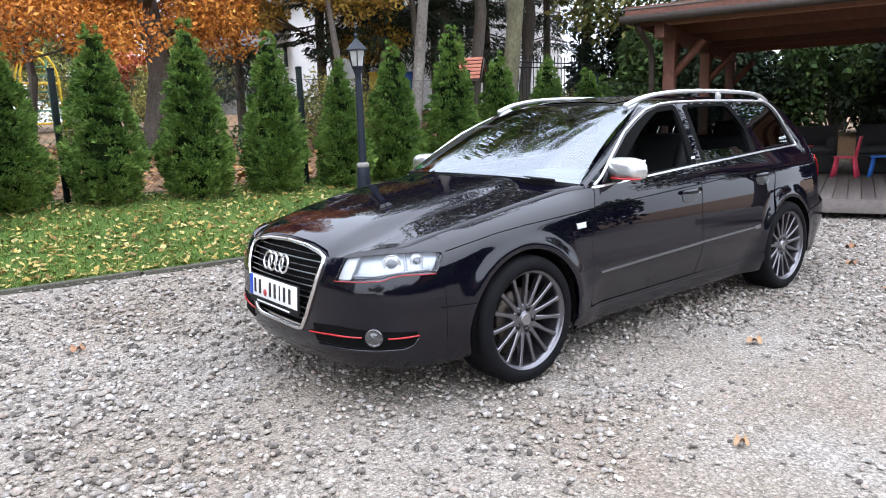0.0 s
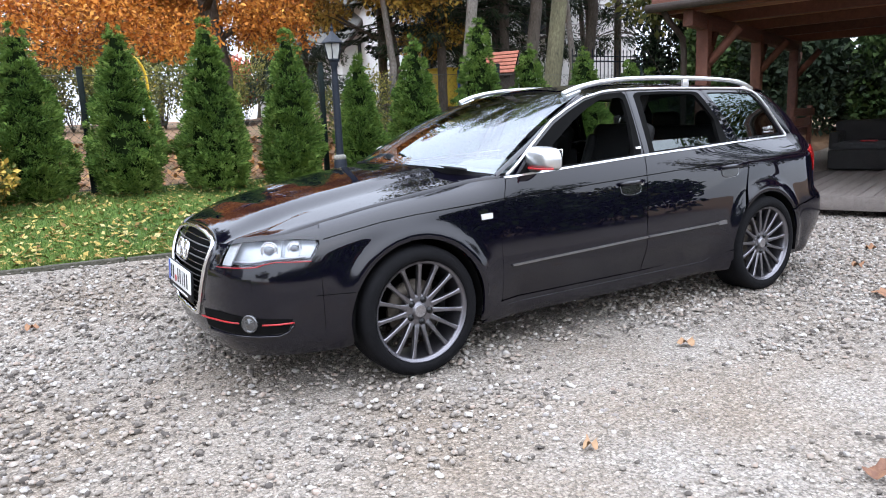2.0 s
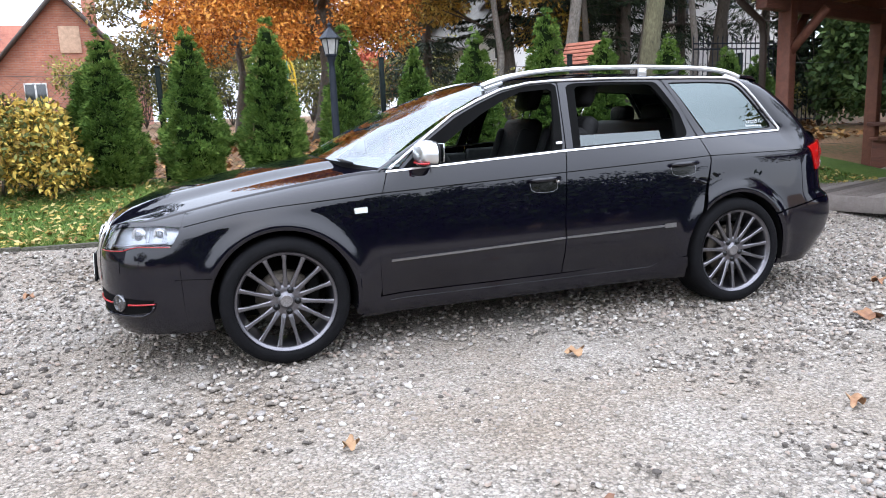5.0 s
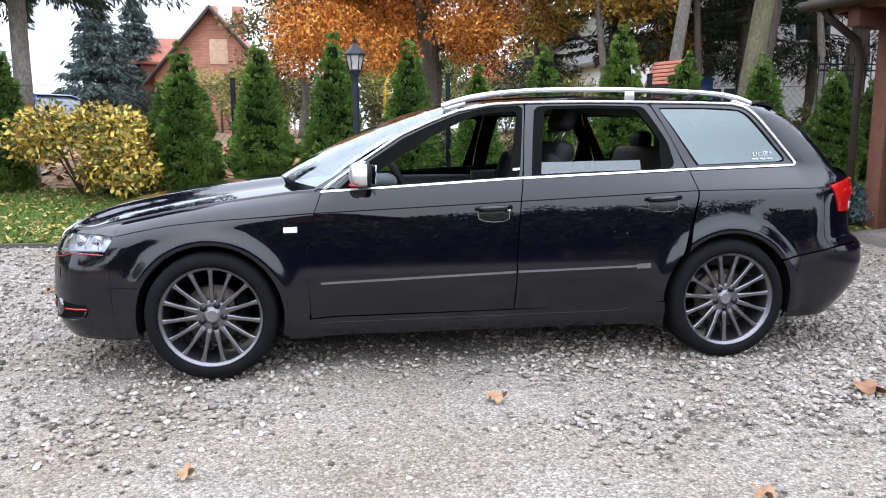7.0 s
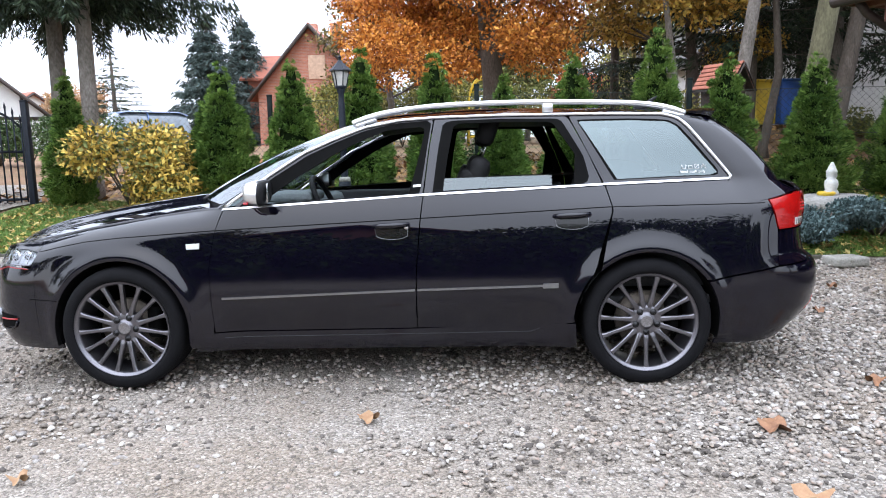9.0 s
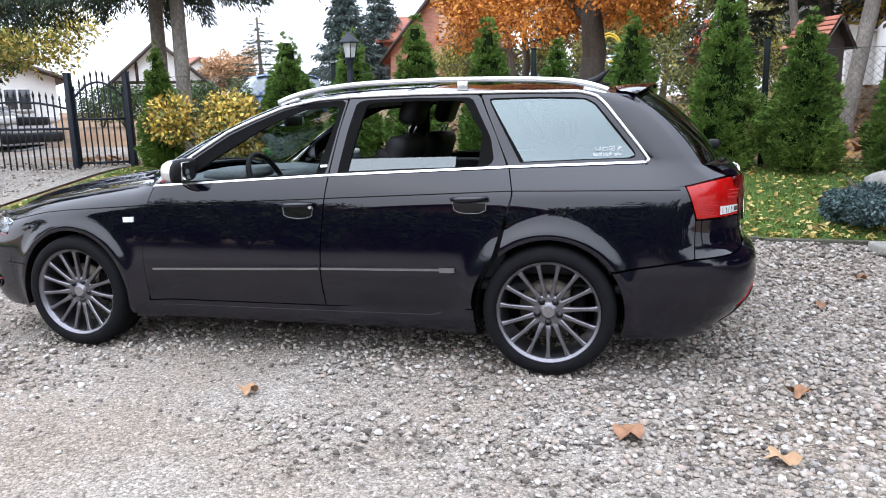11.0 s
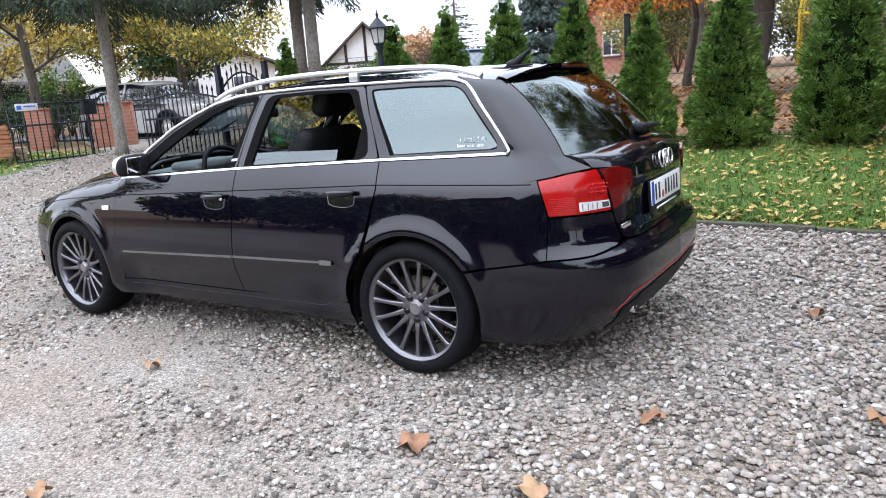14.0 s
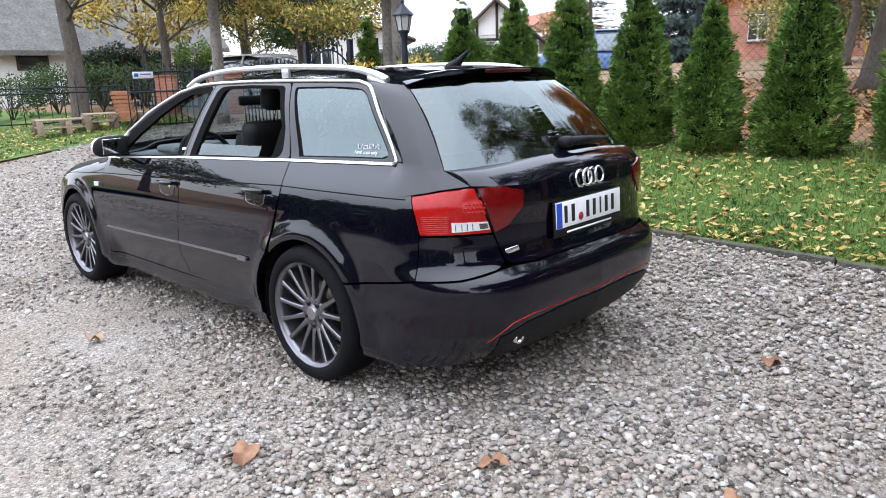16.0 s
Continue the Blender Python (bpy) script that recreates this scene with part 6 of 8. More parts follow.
broadleaf(6.9, 12.6, 6.5, 0.15, 2.0, ramp_of(leafmat("rust_leaf", (0.1, 0.06, 0.015), (0.3, 0.16, 0.03), (0.45, 0.3, 0.06)), (0.1, (0.14, 0.1, 0.025)), (0.5, (0.46, 0.25, 0.045)), (0.9, (0.62, 0.46, 0.1))), "tree with rusty yellow leaves", 23, 26000, 0.12, 0.22)
broadleaf(6.9, 28.0, 3.0, 0.09, 1.2, REDLEAF, "small tree with red leaves", 25, 3500, 0.2, 0.2)
for i, (x, y, h) in enumerate(((8.6, 9.3, 11), (9.7, 11.5, 12), (11.2, 10.2, 11), (7.4, 14.0, 12), (14.5, 11.0, 11), (10.6, 15.0, 13))):
    if i in (0, 2, 4):
        broadleaf(x, y, h * 1.15, 0.15, 2.5, OLIVE, "tall slim tree with sparse olive leaves", 30 + i, 12000, 0.12, 0.33, BARK, 0.02 * (-1) ** i, bare=0.4)
    else:
        conifer(x, y, h * 0.72, 0.13, 1.8, 2.6, NEEDLE, "tall dark pine behind the garden", 30 + i, 13, 6, 7000, 0.2, 0.2, 0.4)
for i, (x, y, h) in enumerate(((5.9, 16.0, 10), (9.6, 15.2, 10), (15.8, 13.5, 11), (17.5, 9.0, 10))):
    conifer(x, y, h * 0.72, 0.13, 1.8, 1.5 + 0.5 * (i % 3), NEEDLE, "dark pine in the wood behind the garden", 200 + i, 14, 6, 9000, 0.22, 0.17, 0.7, None, 0.3)
for i, (x, y) in enumerate(((7.9, 10.6), (10.2, 9.6), (12.4, 11.4), (6.0, 11.0), (14.0, 13.4))):
    broadleaf(x, y, 7.2, 0.09, 2.0, OLIVE, "slim tree with thin yellow-green leaves", 220 + i, 7000, 0.12, 0.5, PALEBARK if i % 2 else BARK, 0.025 * (-1) ** i, bare=0.62)
for i, (x, y, h) in enumerate(((8.2, 12.2, 8.5), (10.3, 12.7, 8.0), (12.0, 12.4, 8.5))):
    conifer(x, y, h, 0.12, 2.0, 1.9, NEEDLE, "dark pine in front of the white house", 330 + i, 14, 6, 9000, 0.22, 0.17, 0.7, None, 0.3)
# spruces by the gate with high hanging boughs
conifer(-3.66, 5.75, 7.0, 0.112, 2.1, 3.25, NEEDLE, "tall spruce with a bare trunk and hanging boughs", 41, 11, 8, 52000, 0.25, 0.125, 0.9, PALEBARK, 0.38)
conifer(-4.32, 6.15, 7.2, 0.115, 2.1, 3.15, NEEDLE, "tall spruce with a bare trunk and hanging boughs", 42, 11, 8, 52000, 0.3, 0.125, 0.9, PALEBARK, 0.42)
conifer(-7.75, 4.75, 7.2, 0.108, 2.2, 3.2, NEEDLE, "tall spruce beside the gate", 43, 11, 8, 48000, 0.3, 0.125, 0.9, PALEBARK, 0.42)
broadleaf(6.52, 6.0, 12.5, 0.15, 2.6, OLIVE, "tall tree with a thick olive-brown trunk behind the fence", 48, 15000, 0.13, 0.45, OLIVEBARK, bare=0.42)
broadleaf(6.5, 8.7, 13.0, 0.12, 2.4, OLIVE, "tall birch with a mottled pale trunk", 49, 13000, 0.12, 0.36, PALEBARK, bare=0.36)
conifer(-13.6, 38, 7.9, 0.2, 2.9, 0.3, FARNEEDLE, "large blue spruce far behind the fence", 44, 26, 12, 30000, 0.12, 0.36, 0.5, None, 0.3)
conifer(-12.7, 42, 8.4, 0.2, 2.9, 0.3, FARNEEDLE, "large blue spruce far behind the fence", 45, 26, 12, 30000, 0.12, 0.36, 0.5, None, 0.3)
conifer(-18.5, 36, 5.6, 0.15, 2.4, 1.5, NEEDLE, "thin larch far behind the fence", 46, 12, 6, 3000, 0.0, 0.25, 0.3)
broadleaf(-23, 40, 3.7, 0.16, 1.7, PALEORANGE, "round pale orange tree far off", 47, 5000, 0.22, 0.2)
broadleaf(-1.4, 24.0, 6.5, 0.16, 2.3, BROWNOLIVE, "broad tree with thin brown-olive leaves", 24, 9000, 0.16, 0.3)
for i, (x, y, h) in enumerate(((1.5, 33, 6.5), (5.0, 34, 6.0), (9.5, 32, 7.0), (13.0, 30, 7.0), (3.2, 38, 7.5))):
    broadleaf(x, y, h, 0.16, 2.8, (BROWNOLIVE, OLIVE)[i % 2], "far garden tree with thinning autumn leaves", 300 + i, 6500, 0.22, 0.1)
broadleaf(-19.5, 8.6, 5.2, 0.12, 2.0, YELLOW, "yellow autumn tree beyond the fence", 57, 7000, 0.13, 0.25)
broadleaf(-18.5, 12.2, 4.4, 0.1, 1.9, YELLOWGREEN, "yellow-green tree beyond the fence", 58, 6000, 0.13, 0.15)
# trees beyond the gate and along the street
broadleaf(-13.0, 10.5, 4.6, 0.13, 2.6, ramp_of(leafmat("larch_leaf", (0.06, 0.07, 0.02), (0.13, 0.13, 0.03), (0.4, 0.28, 0.06)), (0.1, (0.08, 0.1, 0.025)), (0.55, (0.27, 0.26, 0.065)), (0.9, (0.58, 0.42, 0.09))), "spreading larch turning yellow", 51, 18000, 0.12, 0.25)
broadleaf(-13.6, 4.2, 7.5, 0.2, 2.8, OLIVE, "old tree with sparse leaves by the street", 52, 6000, 0.12, 0.5, BARK, -0.04)
broadleaf(-14.6, 7.0, 6.5, 0.13, 2.2, YELLOW, "tree with yellow leaves by the street", 53, 6500, 0.12, 0.42)
broadleaf(-21, 13.5, 6.0, 0.18, 2.6, YELLOW, "tree with yellow leaves by the street", 54, 8000, 0.14, 0.3)
broadleaf(-16.0, 13.0, 3.4, 0.1, 1.5, GREENLEAF, "fresh green bush tree", 56, 4000, 0.18, 0.1)


def shrub(x, y, r, h, material, label, seed, n=5000, size=0.07, name="shrub", material2=None):
    g = np.random.default_rng(seed)
    ob = thing(name, label, "shrub", Matrix.Translation((x, y, ground_z(x, y))))
    st = []
    for i in range(12):
        a = g.uniform(0, 6.28)
        st.append(tube([(0, 0, -0.05), (r * 0.3 * math.cos(a), r * 0.3 * math.sin(a), h * 0.4), (r * 0.7 * math.cos(a), r * 0.7 * math.sin(a), h * g.uniform(0.6, 0.95))], [0.015, 0.01, 0.004], 5))
    part("branching", joined(*st), BARK, ob)
    cl = [(r * 0.65 * math.cos(a), r * 0.65 * math.sin(a), h * b, r * 0.38, h * 0.22) for a, b in zip(g.uniform(0, 6.28, 14), g.uniform(0.25, 0.82, 14))]
    crown_mesh("crown", cl, n, size, material, ob, seed)
    if material2:
        crown_mesh("crown", cl, n // 2, size, material2, ob, seed + 100, fuzz=1.08)
    return ob


shrub(-2.55, 4.6, 0.8, 1.1, GOLD, "rounded shrub with yellow autumn leaves", 61, 6000, 0.07, "shrub", OLIVE)
shrub(-2.0, 4.4, 0.5, 0.75, GOLD, "rounded shrub with yellow autumn leaves", 62, 2400, 0.07, "shrub", OLIVE)
shrub(5.15, 2.45, 0.5, 0.42, BLUENEEDLE, "low blue juniper on the lawn edge", 63, 18000, 0.035, "juniper")
shrub(5.75, 2.65, 0.45, 0.38, BLUENEEDLE, "low blue juniper on the lawn edge", 64, 15000, 0.035, "juniper")
shrub(1.7, 5.6, 0.4, 0.8, GREENLEAF, "small green bush by the fence", 65, 1500, 0.06)
# needle green suits the conifers here and also paints in the deep shade
for i in range(9):
    shrub(13.0 + 0.25 * i, 7.2 - 1.3 * i, 1.3, 2.7 + 0.3 * math.sin(i * 2), NEEDLE if i % 3 else GREENLEAF, "dense bush behind the terrace, coloured dark as in deep shade", 70 + i, 8500, 0.16)
for i in range(9):
    shrub(-19.6 + 0.47 * i, 0.6 + 1.12 * i, 0.95, 1.45, GREENLEAF, "dark green hedge beyond the iron fence", 90 + i, 3600, 0.075, "hedge_bush")
for i in range(6):
    shrub(-8.3 - 1.25 * i, 14.6 + 0.5 * i, 0.95, 1.45, GREENLEAF, "dark green hedge beyond the gate", 280 + i, 3200, 0.08, "hedge_bush")
for i in range(11):
    shrub(-4.5 + 1.7 * i, 27.0 + 0.4 * math.sin(i * 3), 1.7, 3.0 + 0.6 * math.sin(i * 1.7), OLIVE if i % 2 else YELLOWGREEN, "loose yellow-green hedge behind the playground", 240 + i, 4200, 0.14, "hedge_bush")
for i in (0, 1, 4, 5, 6, 7):
    shrub(4.6 + 1.5 * i, 10.2 + 0.9 * math.sin(i * 2.1), 0.9, 1.2 + 0.5 * math.sin(i * 1.3), YELLOWGREEN if i % 2 else OLIVE, "undergrowth below the trees", 260 + i, 2600, 0.08)
for i, (x, y, r, h) in enumerate(((-20.0, 7.3, 1.0, 1.75), (-20.2, 8.1, 1.1, 2.1), (-20.0, 8.9, 1.0, 1.8))):
    shrub(x, y, r, h, NEEDLE, "dark green yew beyond the fence", 310 + i, 7000, 0.1, "yew_bush")
for i, (x, y, r, h) in enumerate(((-16.0, 8.75, 0.7, 2.0), (-16.2, 9.4, 0.6, 1.5))):
    shrub(x, y, r, h, YELLOWGREEN if i else FRESH, "fresh green bush beside the street", 314 + i, 5000, 0.09)

for i, (x, y) in enumerate(((13.0, 8.6), (14.4, 7.4))):
    shrub(x, y, 1.2, 3.3, GREENLEAF if i % 2 else NEEDLE, "tall bush beside the terrace", 290 + i, 6500, 0.15)


# ---- garden: lamp, fence, gate, terrace ----
IRON = mat("black_iron", (0.01, 0.014, 0.022), 0.5, 0.1, var=0.4, scale=20, scale2=120, bump=0.15, bscale=150, spec=0.3)
GREENPOST = mat("dark_green_post", (0.006, 0.012, 0.011), 0.6, 0.0, var=0.3, scale=20, spec=0.15)
WIRE = mat("fence_wire", (0.05, 0.06, 0.055), 0.5, 0.5, var=0.2, scale=30)
FROSTED = mat("lantern_glass", (0.6, 0.6, 0.56), 0.25, var=0.2, scale=15, trans=0.4, coat=0.3)
WOOD = ramp_of(mat("red_brown_wood", (0.2, 0.07, 0.04), 0.6, var=0.4, scale=3, scale2=25, bump=0.4, bscale=60, stretch=(0.3, 6, 6), obj=0.3), (0.25, (0.06, 0.02, 0.013)), (0.5, (0.135, 0.047, 0.028)), (0.8, (0.23, 0.088, 0.048)))
PLANK = ramp_of(mat("roof_plank", (0.3, 0.12, 0.06), 0.65, var=0.4, scale=3, scale2=20, bump=0.3, bscale=60, stretch=(6, 0.4, 6), obj=0.5), (0.2, (0.2, 0.078, 0.046)), (0.5, (0.38, 0.17, 0.095)), (0.8, (0.52, 0.27, 0.155)))
DECK = ramp_of(mat("grey_deck", (0.16, 0.13, 0.11), 0.75, var=0.4, scale=3, scale2=30, bump=0.5, bscale=80, stretch=(0.4, 6, 6), obj=0.5), (0.2, (0.075, 0.06, 0.052)), (0.5, (0.15, 0.125, 0.11)), (0.8, (0.24, 0.21, 0.19)))
PALLET = ramp_of(mat("pallet_wood", (0.3, 0.22, 0.15), 0.85, var=0.4, scale=4, scale2=30, bump=0.4, bscale=60, obj=0.4), (0.2, (0.12, 0.085, 0.06)), (0.5, (0.27, 0.2, 0.14)), (0.8, (0.4, 0.31, 0.22)))
RATTAN = mat("black_rattan", (0.014, 0.013, 0.013), 0.6, var=0.5, scale=60, scale2=8, bump=0.8, bscale=140)
CUSHION = mat("dark_cushion", (0.03, 0.03, 0.032), 0.9, var=0.3, scale=20, bump=0.3, bscale=200)
PINK = mat("pink_plastic", (0.62, 0.045, 0.09), 0.4, var=0.08, scale=10, coat=0.2)
BLUEP = mat("blue_plastic", (0.03, 0.14, 0.5), 0.4, var=0.08, scale=10, coat=0.2)
YELP = mat("yellow_paint", (0.62, 0.42, 0.03), 0.5, var=0.15, scale=8, scale2=50)
BRICK = bpy.data.materials.new("red_brick")
BRICK.use_nodes = True
bn, bl = BRICK.node_tree.nodes, BRICK.node_tree.links
tb, tc, tm = bn.new("ShaderNodeTexBrick"), bn.new("ShaderNodeTexCoord"), bn.new("ShaderNodeMapping")
tm.inputs["Rotation"].default_value = (radians(90), 0, 0)
bl.new(tc.outputs["Object"], tm.inputs[0])
bl.new(tm.outputs[0], tb.inputs["Vector"])
tb.inputs["Scale"].default_value = 1.0
tb.inputs["Brick Width"].default_value, tb.inputs["Row Height"].default_value, tb.inputs["Mortar Size"].default_value = 0.26, 0.08, 0.008
tb.inputs["Color1"].default_value, tb.inputs["Color2"].default_value, tb.inputs["Mortar"].default_value = (0.34, 0.12, 0.075, 1), (0.42, 0.17, 0.105, 1), (0.33, 0.24, 0.2, 1)
bno = bn.new("ShaderNodeTexNoise")
bno.inputs["Scale"].default_value = 1.2
bl.new(tc.outputs["Object"], bno.inputs["Vector"])
bmx = bn.new("ShaderNodeMix")
bmx.data_type, bmx.blend_type = "RGBA", "OVERLAY"
bmx.inputs[0].default_value = 0.5
bl.new(tb.outputs[0], bmx.inputs[6])
bl.new(bno.outputs["Fac"], bmx.inputs[7])
bl.new(bmx.outputs[2], bn["Principled BSDF"].inputs["Base Color"])
bbp = bn.new("ShaderNodeBump")
bbp.inputs["Strength"].default_value, bbp.inputs["Distance"].default_value = 0.6, 0.02
bbp.invert = True
bl.new(tb.outputs["Fac"], bbp.inputs["Height"])
bl.new(bbp.outputs[0], bn["Principled BSDF"].inputs["Normal"])
bn["Principled BSDF"].inputs["Roughness"].default_value = 0.9
TILE = ramp_of(mat("red_roof_tile", (0.32, 0.1, 0.06), 0.8, var=0.4, scale=2.5, scale2=14, bump=0.9, bscale=7), (0.3, (0.17, 0.05, 0.03)), (0.5, (0.31, 0.1, 0.06)), (0.75, (0.4, 0.16, 0.1)))
SLATE = ramp_of(mat("grey_roof_tile", (0.16, 0.16, 0.17), 0.8, var=0.4, scale=2, scale2=12, bump=0.8, bscale=7), (0.3, (0.05, 0.047, 0.042)), (0.5, (0.1, 0.094, 0.084)), (0.75, (0.17, 0.162, 0.147)))
PLASTER = mat("white_plaster", (0.64, 0.635, 0.62), 0.9, var=0.1, scale=1.2, scale2=10, bump=0.2, bscale=40)
DARKWOOD = mat("dark_timber", (0.035, 0.022, 0.016), 0.7, var=0.4, scale=5, scale2=30, bump=0.3, bscale=50)
PANE = mat("far_window_glass", (0.03, 0.035, 0.04), 0.08, var=0.3, scale=1.5, spec=0.8)
GNOME = mat("white_plaster_figure", (0.62, 0.62, 0.6), 0.8, var=0.2, scale=12, scale2=60, bump=0.3, bscale=60)
ROCK = mat("grey_rock", (0.28, 0.27, 0.25), 0.9, var=0.35, scale=6, scale2=40, bump=0.9, bscale=25)

# lamp post
lp = thing("lamp_post", "dark iron lamp post with a six-sided lantern", "lamp post", Matrix.Translation((0.72, 1.68, ground_z(0.72, 1.68))))
part("post", lathe([(0.1, -0.05), (0.1, 0.1), (0.075, 0.14), (0.062, 0.3), (0.055, 0.75), (0.05, 0.815), (0.032, 0.855), (0.031, 0.875), (0.028, 1.44), (0.024, 1.5), (0.023, 1.55), (0.034, 1.57), (0.034, 1.59)], 24), IRON, lp)
part("collar", lathe([(0.03, 0.812), (0.048, 0.816), (0.051, 0.835), (0.046, 0.85), (0.03, 0.858)], 24), CONCRETE, lp, "pale grey collar ring")
lan = part("lantern", lathe([(0.034, 1.585), (0.05, 1.6), (0.052, 1.615), (0.045, 1.615)], 6), IRON, lp)
part("lantern_pane", lathe([(0.047, 1.612), (0.07, 1.735)], 6), FROSTED, lan, smooth=False)
for i in range(6):
    a = math.pi * i / 3
    part("lantern_bar", tube([(0.049 * math.cos(a), 0.049 * math.sin(a), 1.61), (0.073 * math.cos(a), 0.073 * math.sin(a), 1.738)], 0.0045, 5), IRON, lan)
part("lantern_roof", lathe([(0.06, 1.73), (0.096, 1.735), (0.094, 1.742), (0.06, 1.775), (0.03, 1.805), (0.012, 1.825), (0.012, 1.84), (0.018, 1.85), (0.006, 1.865), (0.001, 1.905)], 6), IRON, lan, smooth=False)

# chain-link fence behind the thujas
fn = thing("wire_fence", "dark chain-link fence with thin green posts", "fence")
fx0, fx1 = -3.6, 9.4


def fence_y(x):
    return 4.95 - 0.058 * x


post_me = mesh("fence_post", joined(box(0.06, 0.06, 2.0, (0, 0, 0.9), 0.006), box(0.066, 0.066, 0.03, (0, 0, 1.9), 0.008)), GREENPOST)
for x in (-3.58, -0.83, 1.9, 4.55, 7.3):
    part("fence_post", post_me, None, fn, at=Matrix.Translation((x, fence_y(x) + 0.05, ground_z(x, fence_y(x)) - 0.52 + 0.06 * (x > 1))))
for z in (0.05, 0.75, 1.3):
    part("tension_wire", tube([(x, fence_y(x) + 0.05, ground_z(x, fence_y(x)) + z) for x in np.linspace(fx0, fx1, 8)], 0.003, 4), WIRE, fn)
P = []
for s in (1, -1):
    for x in np.arange(fx0 - 1.3, fx1, 0.085):
        a, c = (x, 0.04), (x + 1.25, 1.29)
        if s < 0:
            a, c = (x, 1.29), (x + 1.25, 0.04)
        x0, z0, x1, z1 = a[0], a[1], c[0], c[1]
        if x0 < fx0 or x1 > fx1:
            continue
        y0, y1 = fence_y(x0) + 0.05, fence_y(x1) + 0.05
        g0, g1 = ground_z(x0, y0), ground_z(x1, y1)
        w = 0.0022
        P.append(((x0 - w, y0, g0 + z0), (x0 + w, y0, g0 + z0), (x1 + w, y1, g1 + z1), (x1 - w, y1, g1 + z1)))
tri_mesh("wire_mesh", np.array(P), WIRE, "", "", fn, "stuff")


def bar_gate(name, label, a, c, z, h, arch_h, n, rails=(0.1, 0.75), spikes=True):
    """A leaf of upright iron bars between a and c, its top line bowed."""
    a, c = Vector((*a, 0)), Vector((*c, 0))
    ob = thing(name, label, "gate", Matrix.Translation((a.x, a.y, z)))
    d = c - a
    for i in range(n + 1):
        t = i / n
        p = d * t
        top = h + arch_h * 4 * t * (1 - t)
        part("bar", joined(box(0.016, 0.016, top - 0.06, (p.x, p.y, 0.06 + (top - 0.06) / 2)), tube([(p.x, p.y, top), (p.x, p.y, top + 0.04), (p.x, p.y, top + 0.1)], [0.012, 0.018, 0.002], 6)), IRON, ob)
    for r in rails:
        part("rail", tube([(0, 0, r), tuple(d + Vector((0, 0, r)))], 0.018, 4), IRON, ob)
    part("top_rail", tube([tuple(d * t + Vector((0, 0, h - 0.08 + arch_h * 4 * t * (1 - t)))) for t in np.linspace(0, 1, 9)], 0.016, 4), IRON, ob)
    return ob


for x, y in ((-4.26, 5.23), (-4.95, 4.84)):
    pz = ground_z(x, y)
    ob = thing("gate_post", "black square iron gate post", "post", Matrix.Translation((x, y, pz)), "gate posts")
    part("shaft", joined(box(0.08, 0.08, 1.42, (0, 0, 0.68), 0.004), box(0.09, 0.09, 0.02, (0, 0, 1.4), 0.006)), IRON, ob)
bar_gate("garden_gate", "black iron garden gate with an arched top", (-4.32, 5.2), (-4.9, 4.88), 0.55, 1.15, 0.22, 8)
bar_gate("drive_gate", "open black iron driveway gate leaf", (-5.0, 4.82), (-6.9, 4.75), 0.42, 1.12, 0.12, 17)
bar_gate("drive_gate", "open black iron driveway gate leaf", (-8.85, 5.25), (-9.0, 3.45), 0.46, 1.12, 0.1, 14)
bar_gate("iron_fence", "black iron bar fence along the street", (-9.6, 7.0), (-26.0, 7.6), 0.62, 1.05, 0.0, 60)
bar_gate("iron_fence", "black iron bar fence beside the lawn", (-12.6, 5.6), (-13.8, -0.6), 0.42, 1.0, 0.0, 22, (0.12, 0.8))
bar_gate("iron_fence", "tall black iron bar fence under the trees", (10.0, 9.2), (13.6, 9.2), 0.77, 1.95, 0.0, 28, (0.12, 1.75))
mb = thing("mailbox", "small black letter box on the gate", "mailbox", Matrix.Translation((-8.78, 4.87, 1.32)) @ Matrix.Rotation(radians(90), 4, "Z"))
part("box_body", joined(box(0.26, 0.14, 0.26, (0, 0, 0.15), 0.01), box(0.3, 0.18, 0.03, (0, 0, 0.3), 0.01)), IRON, mb)
part("strap", box(0.03, 0.03, 0.9, (0, 0.05, -0.35), 0.003), IRON, mb)
sg = thing("gate_sign", "white notice board with a blue mark", "sign", Matrix.Translation((-8.93, 3.76, 1.54)) @ Matrix.Rotation(radians(86), 4, "Z") @ Matrix.Scale(0.8, 4))
part("board", box(0.5, 0.015, 0.16, (0, -0.03, 0), 0.004), PLASTER, sg)
part("mark", box(0.1, 0.006, 0.09, (-0.17, -0.041, 0), 0.002), BLUEP, sg)
part("text_bar", box(0.26, 0.006, 0.03, (0.06, -0.041, 0.02), 0.002), BLUEP, sg)
for x, y, w in ((-10.05, 6.2, 0.85), (-13.5, 6.45, 0.5)):
    bw = thing("brick_wall", "low red brick wall behind the gate", "wall", Matrix.Translation((x, y, ground_z(x, y) - 0.05)) @ Matrix.Rotation(radians(45), 4, "Z"))
    part("brickwork", box(w, 0.3, 0.98, (0, 0, 0.46), 0.01), BRICK, bw)
    part("coping", box(w + 0.05, 0.35, 0.05, (0, 0, 0.97), 0.012), TILE, bw)

# terrace with timber canopy
U, VV = Vector((0.35, -0.937, 0)), Vector((0.937, 0.35, 0))


def on_terrace(o, z=0.0):
    """A frame with x away from the drive, y along the terrace edge."""
    return Matrix.Translation((o[0], o[1], z)) @ Matrix((VV, -U, Vector((0, 0, 1)))).transposed().to_4x4()


